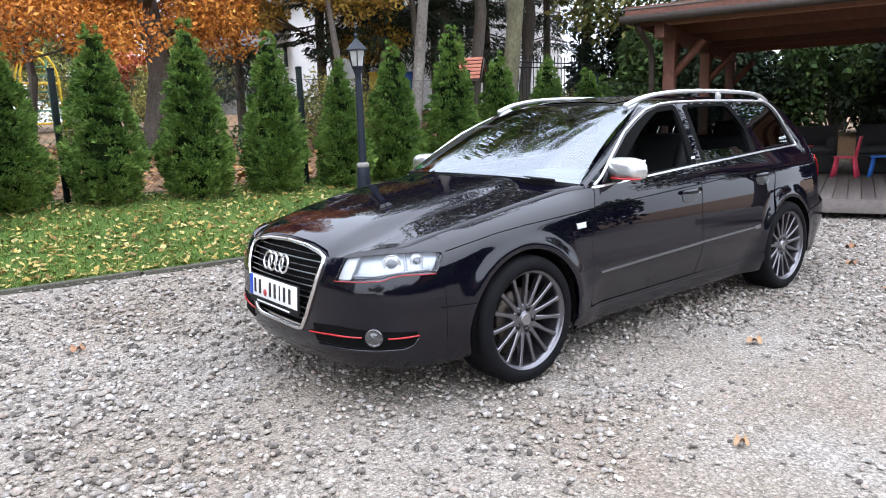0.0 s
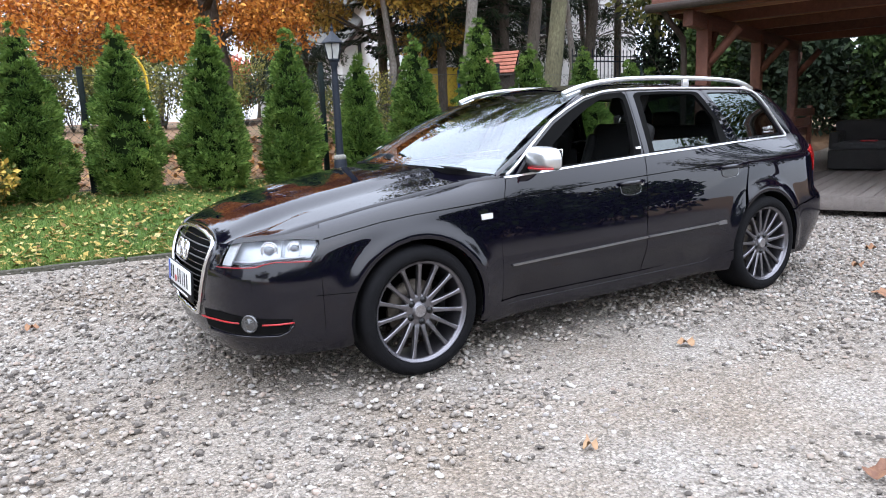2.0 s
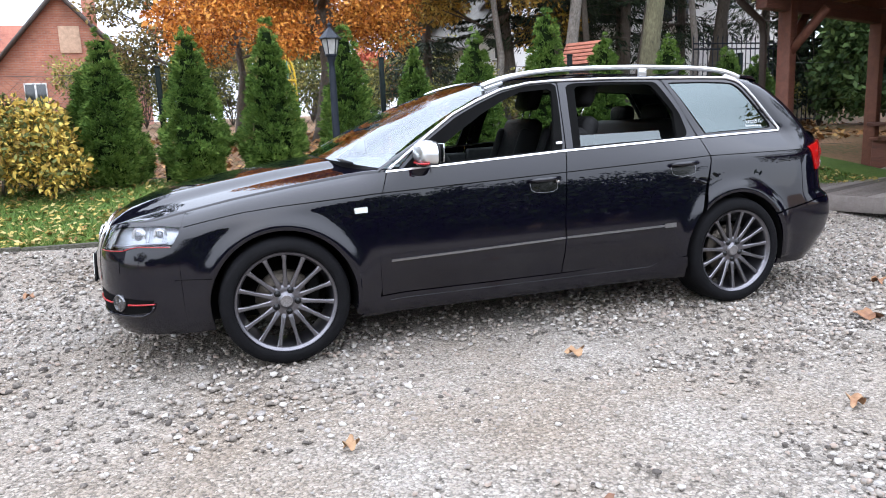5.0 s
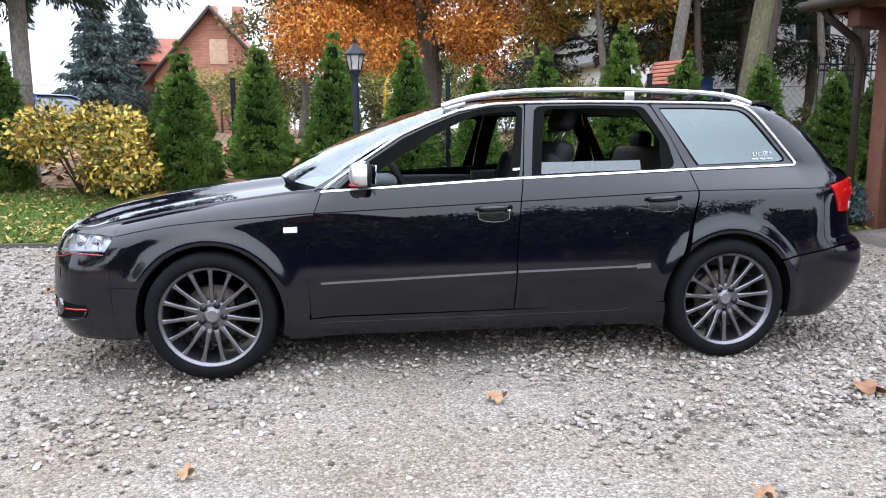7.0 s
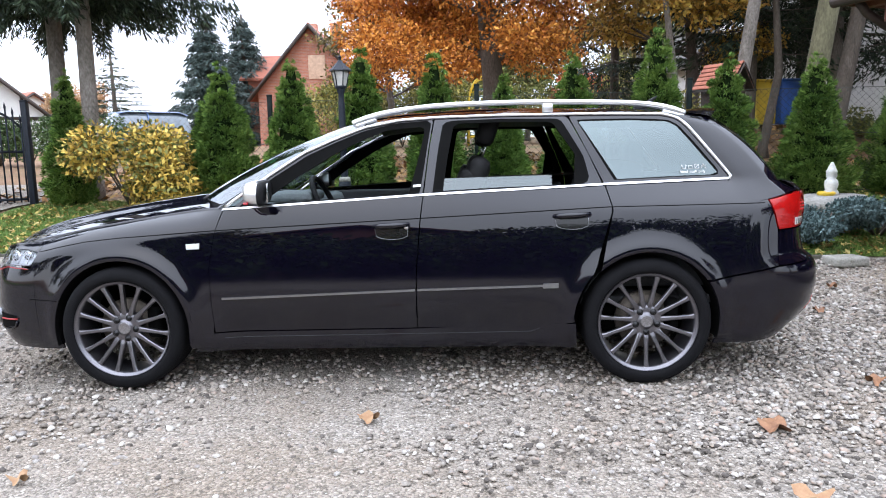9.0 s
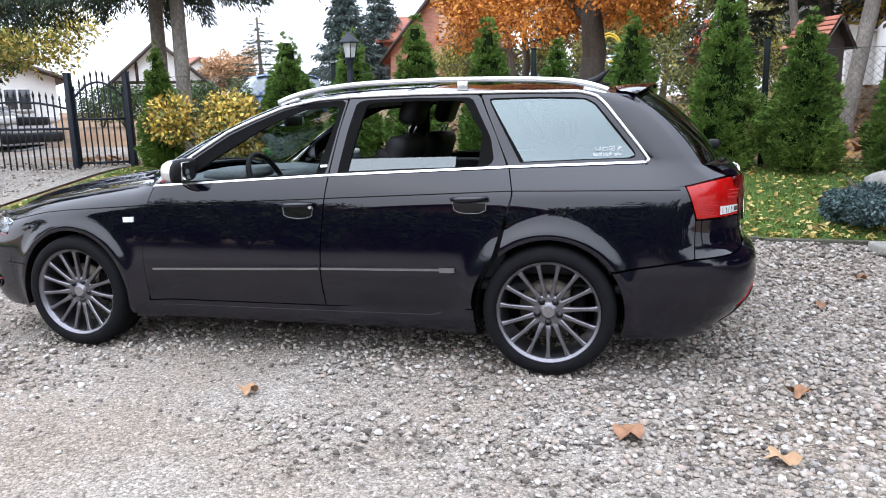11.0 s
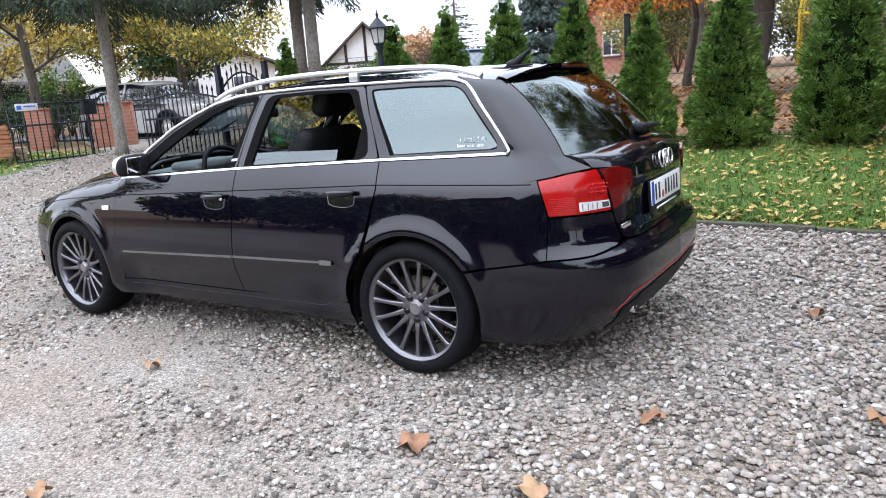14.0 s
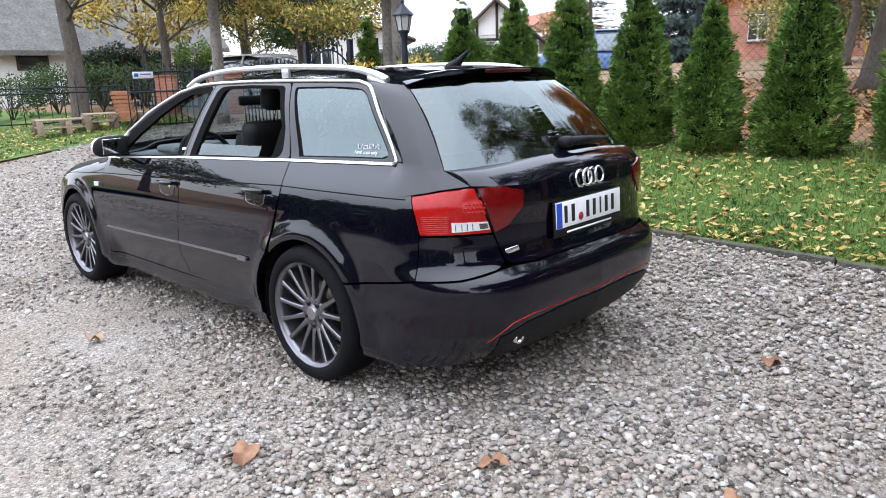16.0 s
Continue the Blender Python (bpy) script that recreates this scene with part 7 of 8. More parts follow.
DZ = 0.24
tm0 = on_terrace((5.55, 2.05), DZ)
dk = thing("deck", "weathered grey-brown timber deck", "deck", tm0, kind="structure")
board_me = mesh("deck_board", box(6.4, 0.138, 0.028, (3.2, 0, -0.014), 0.004), DECK)
for i in range(52):
    part("deck_board", board_me, None, dk, at=Matrix.Translation((0, -0.07 - 0.146 * i, 0)))
part("deck_edge", box(0.03, 7.6, 0.16, (-0.02, -3.8, -0.08), 0.004), DECK, dk)
part("deck_edge", box(6.4, 0.03, 0.16, (3.2, 0.02, -0.08), 0.004), DECK, dk)
pg = thing("timber_canopy", "red-brown timber canopy over the terrace", "pergola", on_terrace((5.4, 2.2), 0.0))
for i in range(3):
    px, py = 0.6 + 2.5 * i, -0.1
    po = part("post", box(0.15, 0.15, 2.1, (px, py, DZ + 1.03), 0.008), WOOD, pg)
    part("brace", tube([(px - 0.02, py, 1.75), (px + 0.42, py, 2.2)], 0.055, 4), WOOD, po)
    part("brace", tube([(px, py - 0.02, 1.75), (px, py - 0.42, 2.2)], 0.055, 4), WOOD, po)
for py in (-0.1, -3.2, -6.2):
    part("beam", box(5.9, 0.12, 0.18, (2.95, py, 2.3), 0.006), WOOD, pg)
for px in (0.1, 1.5, 2.9, 4.3, 5.75):
    part("joist", box(0.1, 7.4, 0.14, (px, -3.5, 2.45), 0.006), WOOD, pg)
rplank_me = mesh("roof_plank", box(0.15, 7.6, 0.025, (0, -3.55, 2.53), 0.003), PLANK)
for i in range(37):
    part("roof_plank", rplank_me, None, pg, at=Matrix.Translation((0.02 + 0.158 * i, 0, 0)))
part("fascia", box(0.035, 7.8, 0.2, (-0.1, -3.6, 2.5), 0.004), WOOD, pg)
part("fascia", box(6.0, 0.035, 0.2, (2.9, 0.28, 2.5), 0.004), WOOD, pg)
part("fascia", box(0.035, 7.8, 0.2, (5.9, -3.6, 2.5), 0.004), WOOD, pg)
part("roof_felt", box(6.05, 7.9, 0.02, (2.9, -3.6, 2.57), 0.004), SLATE, pg)
part("gutter_pipe", tube([(-0.05, 0.2, 2.45), (0.02, 0.15, 2.32), (0.2, 0.12, 2.22), (0.4, 0.1, 2.12), (0.46, 0.1, 1.95), (0.46, 0.1, 0.25)], 0.038, 10), DARKWOOD, pg, "dark brown rain pipe")
part("gutter", tube([(-0.16, 0.35, 2.44), (-0.16, -7.4, 2.44)], 0.05, 8), DARKWOOD, pg)


def sofa(o, w):
    ob = thing("rattan_sofa", "black woven terrace sofa with dark cushions", "sofa", on_terrace(o, DZ), "terrace seats")
    part("base", box(0.75, w, 0.3, (0, 0, 0.17), 0.03), RATTAN, ob)
    part("backrest", box(0.2, w, 0.5, (0.3, 0, 0.5), 0.04), RATTAN, ob)
    part("cushion", box(0.6, w - 0.06, 0.12, (-0.06, 0, 0.37), 0.04), CUSHION, ob)
    for e in (1, -1):
        part("armrest", box(0.7, 0.14, 0.26, (0, e * (w / 2 - 0.07), 0.45), 0.03), RATTAN, ob)
    return ob


sofa((9.55, 2.1), 0.95)
sofa((10.0, 0.95), 1.0)
sofa((10.4, -0.3), 1.0)
tray = thing("red_tray", "small red tray on a sofa seat", "tray", on_terrace((9.4, 2.0), DZ + 0.44))
part("plate", box(0.14, 0.22, 0.02, (0, 0, 0), 0.008), RED, tray)


def child_chair(o, material, turn, label):
    ob = thing("child_chair", label, "chair", Matrix.Translation((o[0], o[1], DZ)) @ Matrix.Rotation(turn, 4, "Z"), "children's chairs")
    part("seat", box(0.3, 0.32, 0.025, (0, 0, 0.3), 0.01), material, ob)
    part("backrest", box(0.03, 0.3, 0.3, (0.16, 0, 0.46), 0.012, Matrix.Rotation(radians(10), 4, "Y")), material, ob)
    for ex in (1, -1):
        for ey in (1, -1):
            part("leg", tube([(0.11 * ex, 0.12 * ey, 0.3), (0.16 * ex, 0.15 * ey, 0)], [0.022, 0.03], 6), material, ob)
    return ob


child_chair((9.05, 1.25), PINK, radians(-75), "small pink plastic children's chair")
child_chair((9.35, 0.85), BLUEP, radians(-75), "small blue plastic children's chair")
bnch = thing("garden_bench", "heavy red-brown timber garden bench", "bench", on_terrace((8.95, 3.15), DZ) @ Matrix.Rotation(radians(-90), 4, "Z"))
for i in range(3):
    part("seat_plank", box(0.12, 1.5, 0.045, (-0.14 + 0.14 * i, 0, 0.45), 0.006), WOOD, bnch)
for i in range(3):
    part("back_plank", box(0.045, 1.5, 0.12, (0.26 + 0.03 * i, 0, 0.6 + 0.15 * i), 0.006), WOOD, bnch)
for e in (0.6, -0.6):
    part("leg", box(0.4, 0.1, 0.43, (0, e, 0.215), 0.01), WOOD, bnch)
    part("arm", box(0.5, 0.08, 0.05, (0, e * 1.15, 0.65), 0.006), WOOD, bnch)
    part("back_post", box(0.07, 0.08, 1.0, (0.3, e, 0.5), 0.006), WOOD, bnch)
bank = thing("planted_bank", "low earth bank with grass behind the terrace", "bank", kind="structure")
V = [tuple(Vector((5.5, 2.05, 0.2)) + VV * (6.5 + 3.5 * i / 7) + U * (-3 + 12 * j / 15) + Vector((0, 0, 0.55 * smoothstep(0, 3, i) + 0.05 * noise.noise((i, j, 0))))) for j in range(16) for i in range(8)]
part("bank_slope", (V, grid_faces(8, 16)), LITTER, bank)

# gnome on a stone bowl, slab, playhouse, bins, swing, climbing frame
gn = thing("garden_figure", "small white garden figure", "statue", Matrix.Translation((5.9, 3.85, ground_z(6, 3.85) + 0.13)))
part("figure", lathe([(0.0, 0.0), (0.08, 0.0), (0.085, 0.04), (0.06, 0.08), (0.075, 0.13), (0.068, 0.18), (0.045, 0.2), (0.058, 0.235), (0.055, 0.27), (0.062, 0.28), (0.045, 0.31), (0.025, 0.36), (0.012, 0.385), (0.001, 0.39)], 14), GNOME, gn)
pot = thing("yellow_planter", "yellow planter beside the figure", "planter", Matrix.Translation((5.8, 3.75, ground_z(6, 3.75) + 0.12)))
part("bowl", lathe([(0.02, 0), (0.07, 0.02), (0.1, 0.07), (0.085, 0.085), (0.06, 0.05)], 14), YELP, pot)
bm = bmesh.new()
bmesh.ops.create_icosphere(bm, subdivisions=3, radius=1)
for v in bm.verts:
    v.co *= 1 + 0.14 * noise.noise(v.co * 1.7)
    v.co = Vector((v.co.x * 0.5, v.co.y * 0.35, max(-0.12, min(0.14, v.co.z * 0.2))))
rk = part("flat_rock", bm, ROCK, None, at=Matrix.Translation((5.9, 3.85, ground_z(6, 3.85) + 0.01)))
tagged(rk, "flat grey boulder on the lawn", "rock")
sl = part("stone_slab", box(0.3, 0.22, 0.08, (0, 0, 0), 0.015), CONCRETE, None, at=Matrix.Translation((5.0, 1.78, 0.17)) @ Matrix.Rotation(0.2, 4, "Z"))
tagged(sl, "pale concrete slab at the drive edge", "slab")


def gable(name, label, category, o, turn, w, d, hw, ha, wall, roof, over=0.3, thick=0.12, base=0.0, barge=0.11):
    """A house with a gable end at local -y: walls, two roof slopes with barge boards. Local z 0 is the ground."""
    ob = thing(name, label, category, Matrix.Translation((o[0], o[1], base)) @ Matrix.Rotation(turn, 4, "Z"))
    k = w / 2
    V = [(-k, 0, -1), (k, 0, -1), (k, 0, hw), (0, 0, ha), (-k, 0, hw), (-k, d, -1), (k, d, -1), (k, d, hw), (0, d, ha), (-k, d, hw)]
    part("wall", (V, [(0, 1, 2, 3, 4), (6, 5, 9, 8, 7), (1, 6, 7, 2), (5, 0, 4, 9)]), wall, ob, smooth=False)
    s = (ha - hw) / k
    for e in (1, -1):
        xo, zo = e * (k + over), hw - s * over
        V = [(0, -over, ha + 0.02), (xo, -over, zo), (xo, d + over, zo), (0, d + over, ha + 0.02), (0, -over, ha + 0.02 + thick), (xo, -over, zo + thick), (xo, d + over, zo + thick), (0, d + over, ha + 0.02 + thick)]
        part("roof_slope", (V, [(0, 1, 2, 3), (7, 6, 5, 4), (0, 4, 5, 1), (1, 5, 6, 2), (2, 6, 7, 3), (3, 7, 4, 0)]), roof, ob, smooth=False)
        part("barge_board", tube([(0, -over - 0.03, ha + 0.02), (xo, -over - 0.03, zo)], barge, 4), DARKWOOD, ob)
    return ob


def house_window(ob, x, z, w, h, y=-0.02, frame_m=None):
    wi = part("window", box(w, 0.1, h, (x, y, z), 0.01), frame_m or PLASTER, ob)
    for e in (-1, 1):
        part("pane", box(w / 2 - 0.09, 0.04, h - 0.14, (x + e * w / 4, y - 0.045, z), 0.004), PANE, wi)
    part("sill", box(w + 0.15, 0.18, 0.05, (x, y - 0.06, z - h / 2 - 0.03), 0.008), CONCRETE, wi)


# playhouse with red roof
pz = ground_z(5.4, 5.5)
ph = gable("playhouse", "small wooden playhouse with a red boarded roof", "playhouse", (5.4, 5.45), radians(35), 0.38, 0.42, 1.4, 1.64, DARKWOOD, DARKWOOD, 0.08, 0.02, pz, 0.014)
for e in (1, -1):
    for k in range(6):
        u = (k + 0.5) / 6
        part("roof_board", moved(box(0.062, 0.6, 0.014, (0, 0, 0), 0.003), Matrix.Translation((e * 0.28 * u, 0.21, 1.69 - 0.355 * u)) @ Matrix.Rotation(e * radians(49), 4, "Y")), TILE, ph)
for x, m, lab in ((8.75, YELP, "yellow waste container behind the hedge"), (9.33, mat("blue_bin", (0.02, 0.08, 0.3), 0.5, var=0.15, scale=8), "blue waste container behind the hedge")):
    b = thing("waste_bin", lab, "bin", Matrix.Translation((x, 13.0, ground_z(x, 13.0))) @ Matrix.Rotation(radians(12), 4, "Z"))
    part("body", box(0.52, 0.6, 1.0, (0, 0, 0.58), 0.03), m, b)
    part("lid", box(0.56, 0.66, 0.06, (0, 0, 1.09), 0.02), m, b)
    part("wheel", lathe([(0.09, -0.03), (0.1, 0), (0.09, 0.03)], 12, "x"), RUBBER, b, at=Matrix.Translation((0.2, 0.25, 0.1)))


def frame_of_tubes(name, label, category, o, lines, r, material, turn=0.0):
    ob = thing(name, label, category, Matrix.Translation((o[0], o[1], ground_z(*o))) @ Matrix.Rotation(turn, 4, "Z"))
    for pts in lines:
        part("tube", tube(pts, r, 6), material, ob)
    return ob


swing = [[(0, y, 0), (0, y, 2.3)] for y in (0, 1.2)] + [[(-0.75, 0.1, 2.3), (0.55, 0.1, 2.3)], [(-0.75, 1.1, 2.3), (0.55, 1.1, 2.3)], [(0, 0, 0.7), (0.6, 0, 0.7)], [(0.6, 0, 0.7), (0.6, 0, 0.3)], [(0, 0, 0.35), (0.6, 0, 0.35)]]
frame_of_tubes("play_frame", "yellow playground swing frame", "play frame", (1.8, 28.0), swing, 0.055, YELP)
bow = [(0.58 * math.cos(a), 0, 1.75 + 1.0 * math.sin(a)) for a in np.linspace(0, math.pi, 11)]
climb = frame_of_tubes("climbing_frame", "yellow arched climbing frame with green rungs", "climbing frame", (2.45, 24.5),
                       [[(-0.62, y, 0)] + [(p[0], y, p[2]) for p in bow[::-1]] + [(0.62, y, 0)] for y in (0, 1.1)] + [[(-0.6, 0, z), (0.6, 0, z)] for z in (0.35, 1.7)] + [[(e, 0, z), (e, 1.1, z)] for e in (-0.6, 0.6) for z in (0.35, 1.7)], 0.045, YELP)
RUNG = mat("green_rung", (0.05, 0.16, 0.09), 0.5, var=0.2, scale=10)
for z in (0.8, 1.15, 1.45, 2.0, 2.3):
    part("rung", tube([(-0.2, 0.5, z), (0.35, 0.5, z)], 0.03, 6), RUNG, climb)
for x in (-0.2, 0.35):
    part("ladder_side", tube([(x, 0.5, 0), (x, 0.5, 2.5)], 0.03, 6), RUNG, climb)
brd = thing("notice_board", "pale notice board on two posts", "sign", Matrix.Translation((-2.0, 30.0, ground_z(-1, 30))))
part("board", box(0.5, 0.05, 1.1, (0, 0, 1.3), 0.01), PLASTER, brd)
part("poster", box(0.38, 0.02, 0.5, (0, -0.03, 1.45), 0.004), mat("poster_green", (0.25, 0.45, 0.2), 0.7, var=0.4, scale=5), brd)
for e in (0.22, -0.22):
    part("leg", box(0.06, 0.06, 1.9, (e, 0.03, 0.9), 0.006), YELP, brd)

# houses round about
bh = gable("brick_house", "red brick house with a steep gable and wooden porch", "house", (-6.85, 35.5), 0, 6.2, 9, 3.0, 6.5, BRICK, TILE, 0.45, 0.16, ground_z(0, 35))
part("blocked_window", box(0.95, 0.08, 1.3, (0.3, -0.02, 4.3), 0.01), mat("pale_brick", (0.5, 0.34, 0.24), 0.9, var=0.2, scale=6), bh)
for x in (-0.6, 0.85):
    part("chimney", box(0.6, 0.6, 1.9, (x, 3.5, 6.3), 0.02), BRICK, bh)
for e in (-0.75, 0.75):
    part("porch_post", box(0.12, 0.12, 2.2, (1.3 + e, -1.5, 1.1), 0.01), DARKWOOD, bh)
    part("porch_roof", tube([(1.3, -1.6, 3.15), (1.3 + e * 1.4, -1.6, 2.2)], 0.1, 4), DARKWOOD, bh)
    part("porch_slope", ([(1.3, -1.6, 3.2), (1.3 + e * 1.4, -1.6, 2.22), (1.3 + e * 1.4, 0, 2.22), (1.3, 0, 3.2)], [(0, 1, 2, 3)]), TILE, bh)
house_window(bh, -1.5, 1.6, 1.0, 1.3)
an = gable("brick_annex", "lower brick wing with a red tiled roof", "house", (-7.2, 43.5), radians(90), 5.0, 5.0, 4.3, 5.8, BRICK, TILE, 0.4, 0.14, ground_z(0, 40))
wa = gable("white_house", "white house with a grey roof behind the trees", "house", (12.6, 24), radians(8), 4.2, 8, 3.3, 5.4, PLASTER, SLATE, 0.5, 0.15, ground_z(0, 23))
house_window(wa, -1.0, 2.9, 0.8, 1.1)
house_window(wa, 0.9, 1.2, 0.9, 1.1)
wb = gable("white_house", "large white house behind dark pines", "house", (14.5, 16.5), radians(-12), 9.0, 8, 5.2, 8.0, PLASTER, SLATE, 0.5, 0.15, ground_z(0, 17))
house_window(wb, -2.4, 3.6, 1.1, 1.2)
house_window(wb, 0.2, 3.6, 1.1, 1.2)
house_window(wb, -2.4, 1.2, 1.4, 1.0)
ht = gable("half_timbered_house", "white house with dark timber lines and a grey roof", "house", (-24.5, 34.5), radians(32), 5.4, 9, 2.0, 4.4, PLASTER, SLATE, 0.5, 0.15, ground_z(0, 34) - 0.1)
for pts in (((-2.6, -0.03, 2.0), (2.6, -0.03, 2.0)), ((0, -0.03, 2.0), (0, -0.03, 4.3)), ((-1.3, -0.03, 2.0), (-1.3, -0.03, 3.2)), ((1.3, -0.03, 2.0), (1.3, -0.03, 3.2))):
    part("timber", tube(pts, 0.09, 4), DARKWOOD, ht)
house_window(ht, -1.0, 1.0, 0.9, 0.9)
house_window(ht, 1.1, 1.0, 0.9, 0.9)
gable("red_roofed_house", "far white house with a red roof", "house", (-42, 66), radians(60), 8, 12, 3.4, 6.0, PLASTER, TILE, 0.5, 0.2, ground_z(0, 66) - 0.6)
gable("red_roofed_house", "far white house with a red roof", "house", (-30, 52), radians(20), 7, 9, 2.3, 4.2, PLASTER, TILE, 0.5, 0.2, ground_z(0, 52) - 0.6)
wf = gable("white_bungalow", "white bungalow with a low grey roof", "house", (-27, 24), radians(50), 6.5, 8, 2.4, 3.6, PLASTER, SLATE, 0.6, 0.15, ground_z(0, 24) - 0.2)
house_window(wf, -1.5, 1.3, 1.2, 1.1)
house_window(wf, 1.5, 1.3, 1.2, 1.1)
g1 = gable("white_house", "white house with a steep grey roof by the street", "house", (-30.5, 1.2), 0, 7, 8.4, 2.6, 6.6, PLASTER, SLATE, 0.6, 0.2, ground_z(0, 14) - 0.3)
for y, w in ((6.3, 1.2), (3.0, 1.2), (8.2, 0.9)):
    wi = part("window", box(0.1, w, 0.8, (3.52, y, 1.75), 0.01), DARKWOOD, g1)
    part("pane", box(0.04, w - 0.16, 0.64, (3.57, y, 1.75), 0.004), PANE, wi)
gable("white_house", "white house with a grey roof by the street", "house", (-34.5, 12.4), 0, 7, 5.5, 2.6, 6.0, PLASTER, SLATE, 0.6, 0.2, ground_z(0, 15) - 0.1)
ROAD = mat("asphalt", (0.18, 0.18, 0.18), 0.9, var=0.25, scale=3, scale2=60, bump=0.4, bscale=120)
V = [(x, y, ground_z(x, y) + 0.02) for y in (7.9, 8.4, 8.9) for x in np.linspace(-60, -9, 12)]
tagged(part("street", (V, grid_faces(12, 3)), ROAD), "narrow grey street beyond the fence", "street", kind="structure")

# pallets and a slatted chair on the far lawn


def pallet_table(x, y, turn):
    ob = thing("pallet_table", "low table made of old wooden pallets", "table", Matrix.Translation((x, y, ground_z(x, y))) @ Matrix.Rotation(turn, 4, "Z"), "pallet tables")
    for z in (0.1, 0.26):
        for i in range(5):
            part("slat", box(1.2, 0.1, 0.022, (0, -0.34 + 0.17 * i, z + 0.06), 0.003), PALLET, ob)
    for ex in (-0.55, 0, 0.55):
        for ey in (-0.34, 0.34):
            part("block", box(0.12, 0.1, 0.3, (ex, ey, 0.15), 0.004), PALLET, ob)
    return ob


pallet_table(-11.7, 3.15, radians(80))
pallet_table(-10.95, 3.9, radians(75))
ch = thing("slatted_chair", "red-brown slatted wooden reclining chair", "chair", Matrix.Translation((-10.35, 3.85, ground_z(-10.35, 3.85))) @ Matrix.Rotation(radians(40), 4, "Z") @ Matrix.Scale(0.72, 4))
for i in range(7):
    part("back_slat", box(0.6, 0.03, 0.11, (0, 0.25 - 0.035 * i, 0.3 + 0.125 * i), 0.004), mat("orange_brown_slat", (0.32, 0.12, 0.055), 0.6, var=0.2, scale=6) if i == 0 else bpy.data.materials["orange_brown_slat"], ch)
for e in (-0.27, 0.27):
    part("leg", tube([(e, -0.35, 0.0), (e, 0.3, 0.4)], 0.03, 4), DARKWOOD, ch)
    part("back_post", tube([(e, 0.32, 0.15), (e, 0.03, 1.12)], 0.03, 4), DARKWOOD, ch)


# ---- parked vehicles ----
def vehicle(name, label, o, turn, base, L, Wd, lower, upper, paint, glass_m, wheel_r, axles):
    """A simple car: body and cabin lofted from (x, half width share, z) outlines; x forward."""
    ob = thing(name, label, "car", Matrix.Translation((o[0], o[1], base)) @ Matrix.Rotation(turn, 4, "Z"))
    n = 40
    S = [0.28 + 0.02, 0.5, 0.8, 0.95, 1.0]

    def loft(top, bottom, w0, w1, crown):
        V = []
        m = 9
        xs_ = np.linspace(top[0][0], top[-1][0], n)
        for x in xs_:
            zt, zb = np.interp(x, *zip(*top)), np.interp(x, *zip(*bottom))
            e = max(0.0, abs(x) / (L / 2))
            pinch = 1 - 0.16 * e**6
            for k in range(m):
                a = math.pi * k / (m - 1)
                c, s_ = math.cos(a), math.sin(a)
                q = np.sign(c) * abs(c) ** 0.35
                zz = zb + (zt - zb) * abs(s_) ** 0.45
                w = w0 + (w1 - w0) * (zz - zb) / max(zt - zb, 1e-3)
                V.append((x, q * w * pinch, zz + crown * abs(s_)))
        F = grid_faces(m, n)
        F += [tuple(range(m)), tuple(range((n - 1) * m, n * m))]
        return V, F

    part("body", loft(lower, [(x, wheel_r * 0.75) for x, _ in lower], Wd / 2, Wd / 2 * 0.95, 0.0), paint, ob)
    part("cabin", loft(upper, [(x, float(np.interp(x, *zip(*lower))) - 0.06) for x, _ in upper], Wd / 2 * 0.93, Wd / 2 * 0.74, 0.0), glass_m, ob)
    tops = [(x, z) for x, z in upper if z > max(q for _, q in upper) - 0.12]
    part("roof", loft([(x, z + 0.025) for x, z in tops], [(x, z - 0.03) for x, z in tops], Wd / 2 * 0.76, Wd / 2 * 0.7, 0.0), paint, ob)
    ty = lathe([(wheel_r * 0.62, -0.1), (wheel_r * 0.95, -0.1), (wheel_r, -0.06), (wheel_r, 0.06), (wheel_r * 0.95, 0.1), (wheel_r * 0.62, 0.1)], 28, "y")
    rm = lathe([(0.02, -0.1), (wheel_r * 0.3, -0.095), (wheel_r * 0.6, -0.08), (wheel_r * 0.64, -0.1), (wheel_r * 0.64, 0.0)], 28, "y")
    for x in axles:
        for e in (1, -1):
            wh = part("wheel", ty, RUBBER, ob, at=Matrix.Translation((x, -e * (Wd / 2 - 0.075), wheel_r)) @ Matrix.Rotation(0 if e > 0 else math.pi, 4, "Z"))
            part("rim", rm, ALU, wh)
            part("wheel_arch", tube([(x + wheel_r * 1.13 * math.cos(a), -e * (Wd / 2 - 0.015), wheel_r + wheel_r * 1.13 * math.sin(a)) for a in np.linspace(-0.3, math.pi + 0.3, 15)], 0.05, 6), PLASTIC, ob)
    for e in (1, -1):
        part("headlamp", box(0.2, 0.34, 0.16, (L / 2 - 0.12, e * (Wd / 2 - 0.28), 0.78 * wheel_r / 0.35), 0.04), WHITELENS, ob)
        part("side_pillar", tube([(upper[2][0] * 0.2, e * Wd / 2 * 0.92, lower[len(lower) // 2][1]), (upper[2][0] * 0.2, e * Wd / 2 * 0.72, max(q for _, q in upper) - 0.03)], 0.04, 4), paint, ob)
        part("mirror", box(0.1, 0.2, 0.14, (L * 0.17, e * (Wd / 2 + 0.05), lower[len(lower) // 2][1] + 0.06), 0.03), paint, ob)
    part("grille", box(0.06, Wd * 0.5, 0.18, (L / 2 - 0.03, 0, 0.75 * wheel_r / 0.35), 0.03), PLASTIC, ob)
    part("bumper", box(0.2, Wd * 0.94, 0.24, (L / 2 - 0.08, 0, 0.42), 0.06), PLASTIC, ob)
    return ob


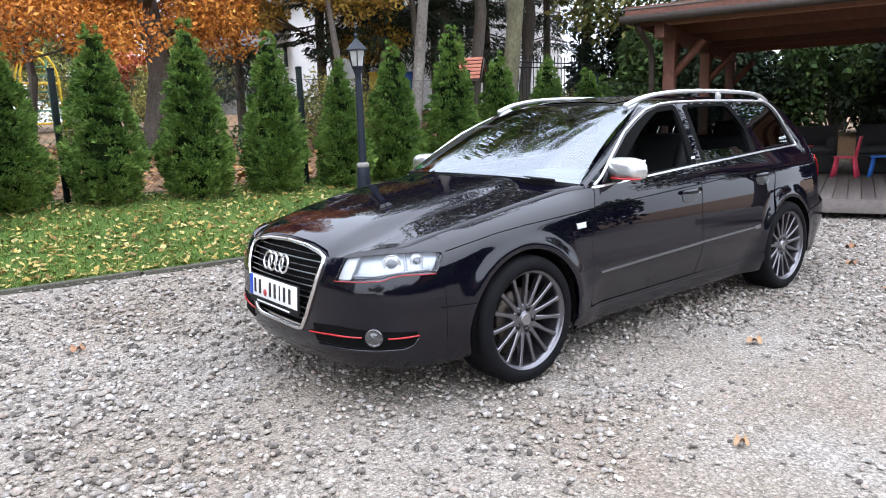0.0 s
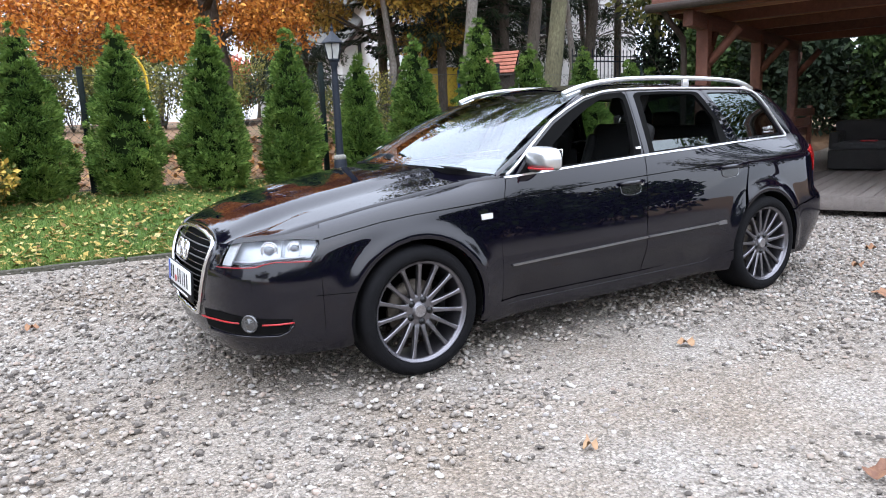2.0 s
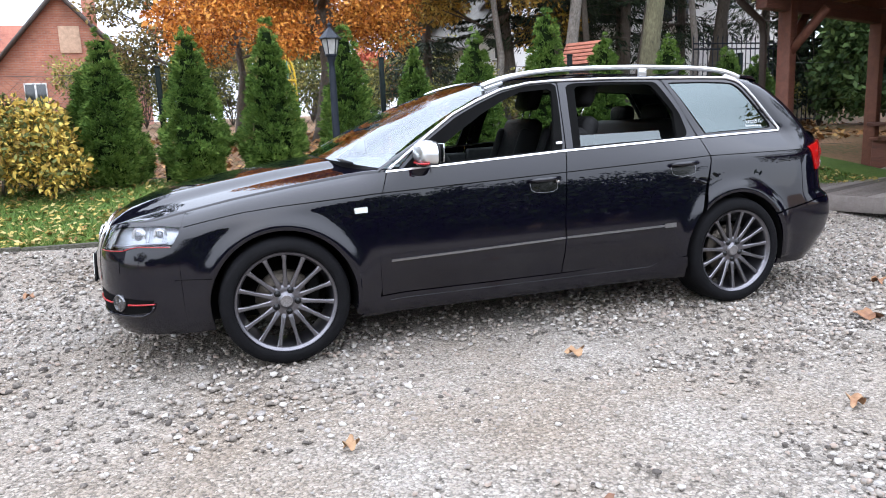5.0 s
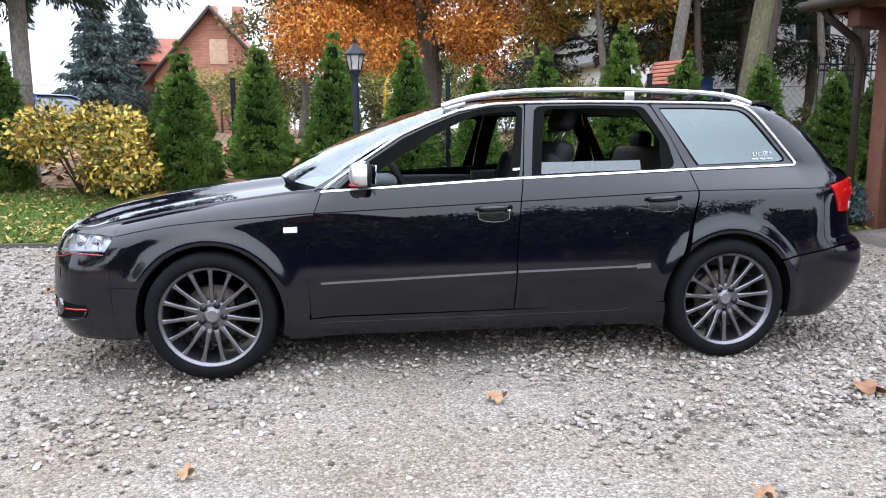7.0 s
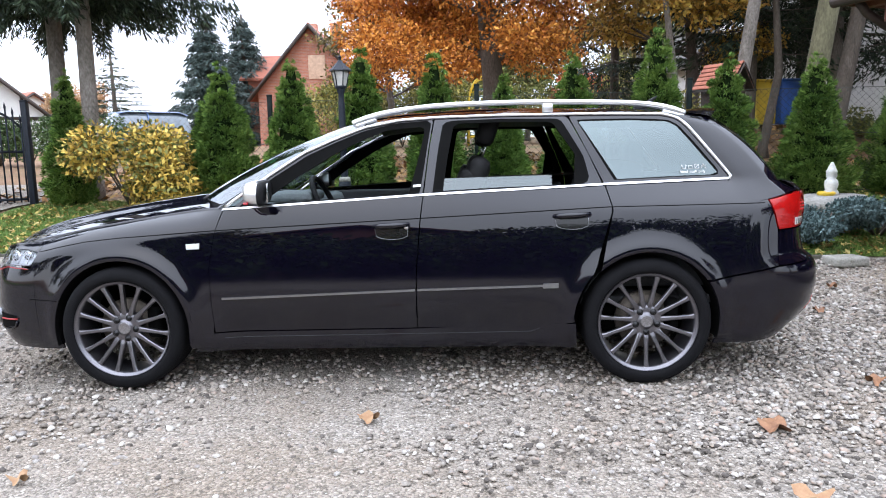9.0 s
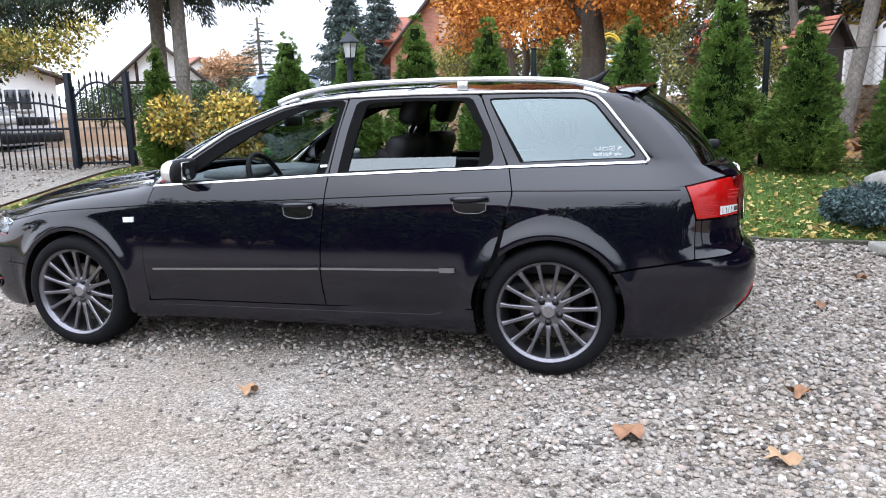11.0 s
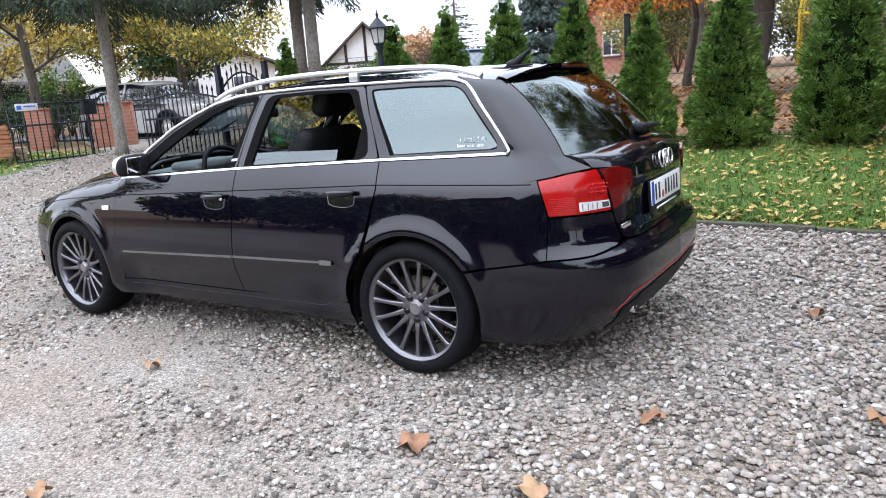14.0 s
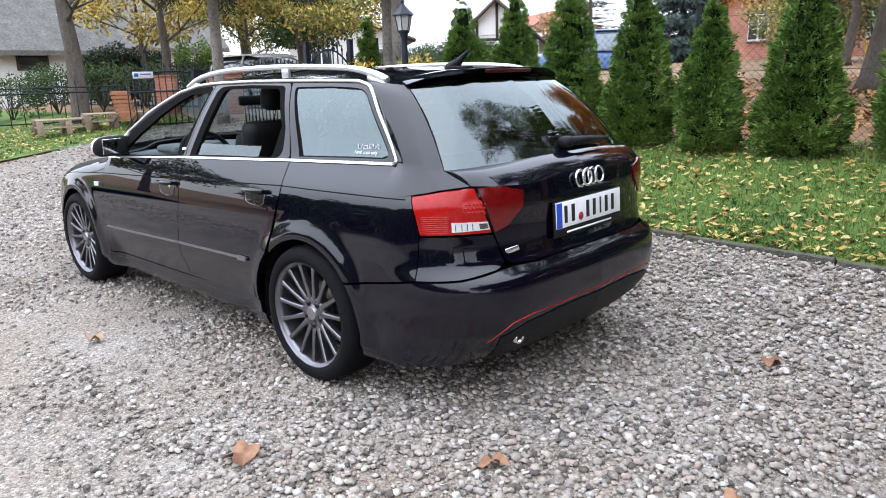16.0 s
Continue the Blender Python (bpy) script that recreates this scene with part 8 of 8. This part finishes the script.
SILVER = mat("silver_paint", (0.27, 0.255, 0.24), 0.4, 0.4, var=0.06, scale=400, coat=0.6)
BLUEPAINT = mat("grey_blue_paint", (0.06, 0.12, 0.27), 0.35, 0.2, var=0.1, scale=5, coat=0.5)
CARGLASS = mat("dark_car_glass", (0.02, 0.025, 0.028), 0.05, spec=0.9, coat=0.5, var=0.2, scale=2)
vehicle("silver_suv", "silver off-road car parked behind the gate", (-11.58, 8.5), radians(4), 0.54, 4.55, 1.8,
        [(-2.27, 0.7), (-2.2, 0.97), (-1.2, 1.03), (0.6, 1.03), (0.9, 1.01), (1.7, 0.95), (2.1, 0.88), (2.27, 0.65)],
        [(-2.15, 1.02), (-1.85, 1.42), (-1.2, 1.51), (0.0, 1.51), (0.35, 1.45), (1.15, 1.04)], SILVER, CARGLASS, 0.36, (1.35, -1.3))
# the cabin glass is coloured pale to carry the sky's reflection
vehicle("blue_van", "grey-blue passenger van behind the fence", (-12.6, 25.8), radians(228), ground_z(0, 27.5) - 0.25, 4.8, 1.85,
        [(-2.4, 0.7), (-2.38, 1.05), (0.9, 1.08), (1.3, 1.06), (2.1, 0.95), (2.4, 0.7)],
        [(-2.35, 1.1), (-2.2, 1.8), (-1.8, 1.92), (0.5, 1.92), (0.8, 1.86), (1.5, 1.08)], BLUEPAINT, mat("sky_lit_glass", (0.12, 0.15, 0.18), 0.08, spec=0.9, coat=0.5, var=0.3, scale=1.5), 0.33, (1.55, -1.4))

# ---- behind the camera: closes the yard, and shows in the paint ----
yh = gable("yard_house", "house behind the drive", "house", (-1.5, -18), radians(180), 11, 9, 2.5, 4.6, BRICK, TILE, 0.6, 0.2, 0)
house_window(yh, -2.5, 1.5, 1.4, 1.3)
house_window(yh, 2.0, 1.5, 1.4, 1.3)
for i, (x, y, h) in enumerate(((10.5, -16, 3.8), (15.5, -7.5, 6.5), (-9.5, -17, 3.8), (-17.0, -9.0, 4.5), (6.5, -18, 3.8), (-8.0, -19, 4), (15.5, -3.5, 9.0), (15.0, 0.5, 6.5), (15.5, 4.0, 6.5), (13.5, 6.6, 6.5))):
    broadleaf(x, y, h, 0.18, 2.8, OLIVE if i % 2 else GREENLEAF, "garden tree at the edge of the yard", 120 + i, 7000, 0.2, 0.15)
for i in range(12):
    shrub(-17 + 3.1 * i, -15.6 + 0.5 * math.sin(i * 2), 2.3, 3.2 + 0.3 * math.sin(i * 1.3), GREENLEAF if i % 2 else OLIVE, "dense tall garden tree group behind the drive", 160 + i, 3200, 0.36)
for i in range(10):
    shrub(-10 + 2.4 * i, -12.2 + 0.4 * math.sin(i), 1.5, 2.4, GREENLEAF, "tall clipped hedge behind the drive", 140 + i, 1800, 0.28, "hedge_bush")
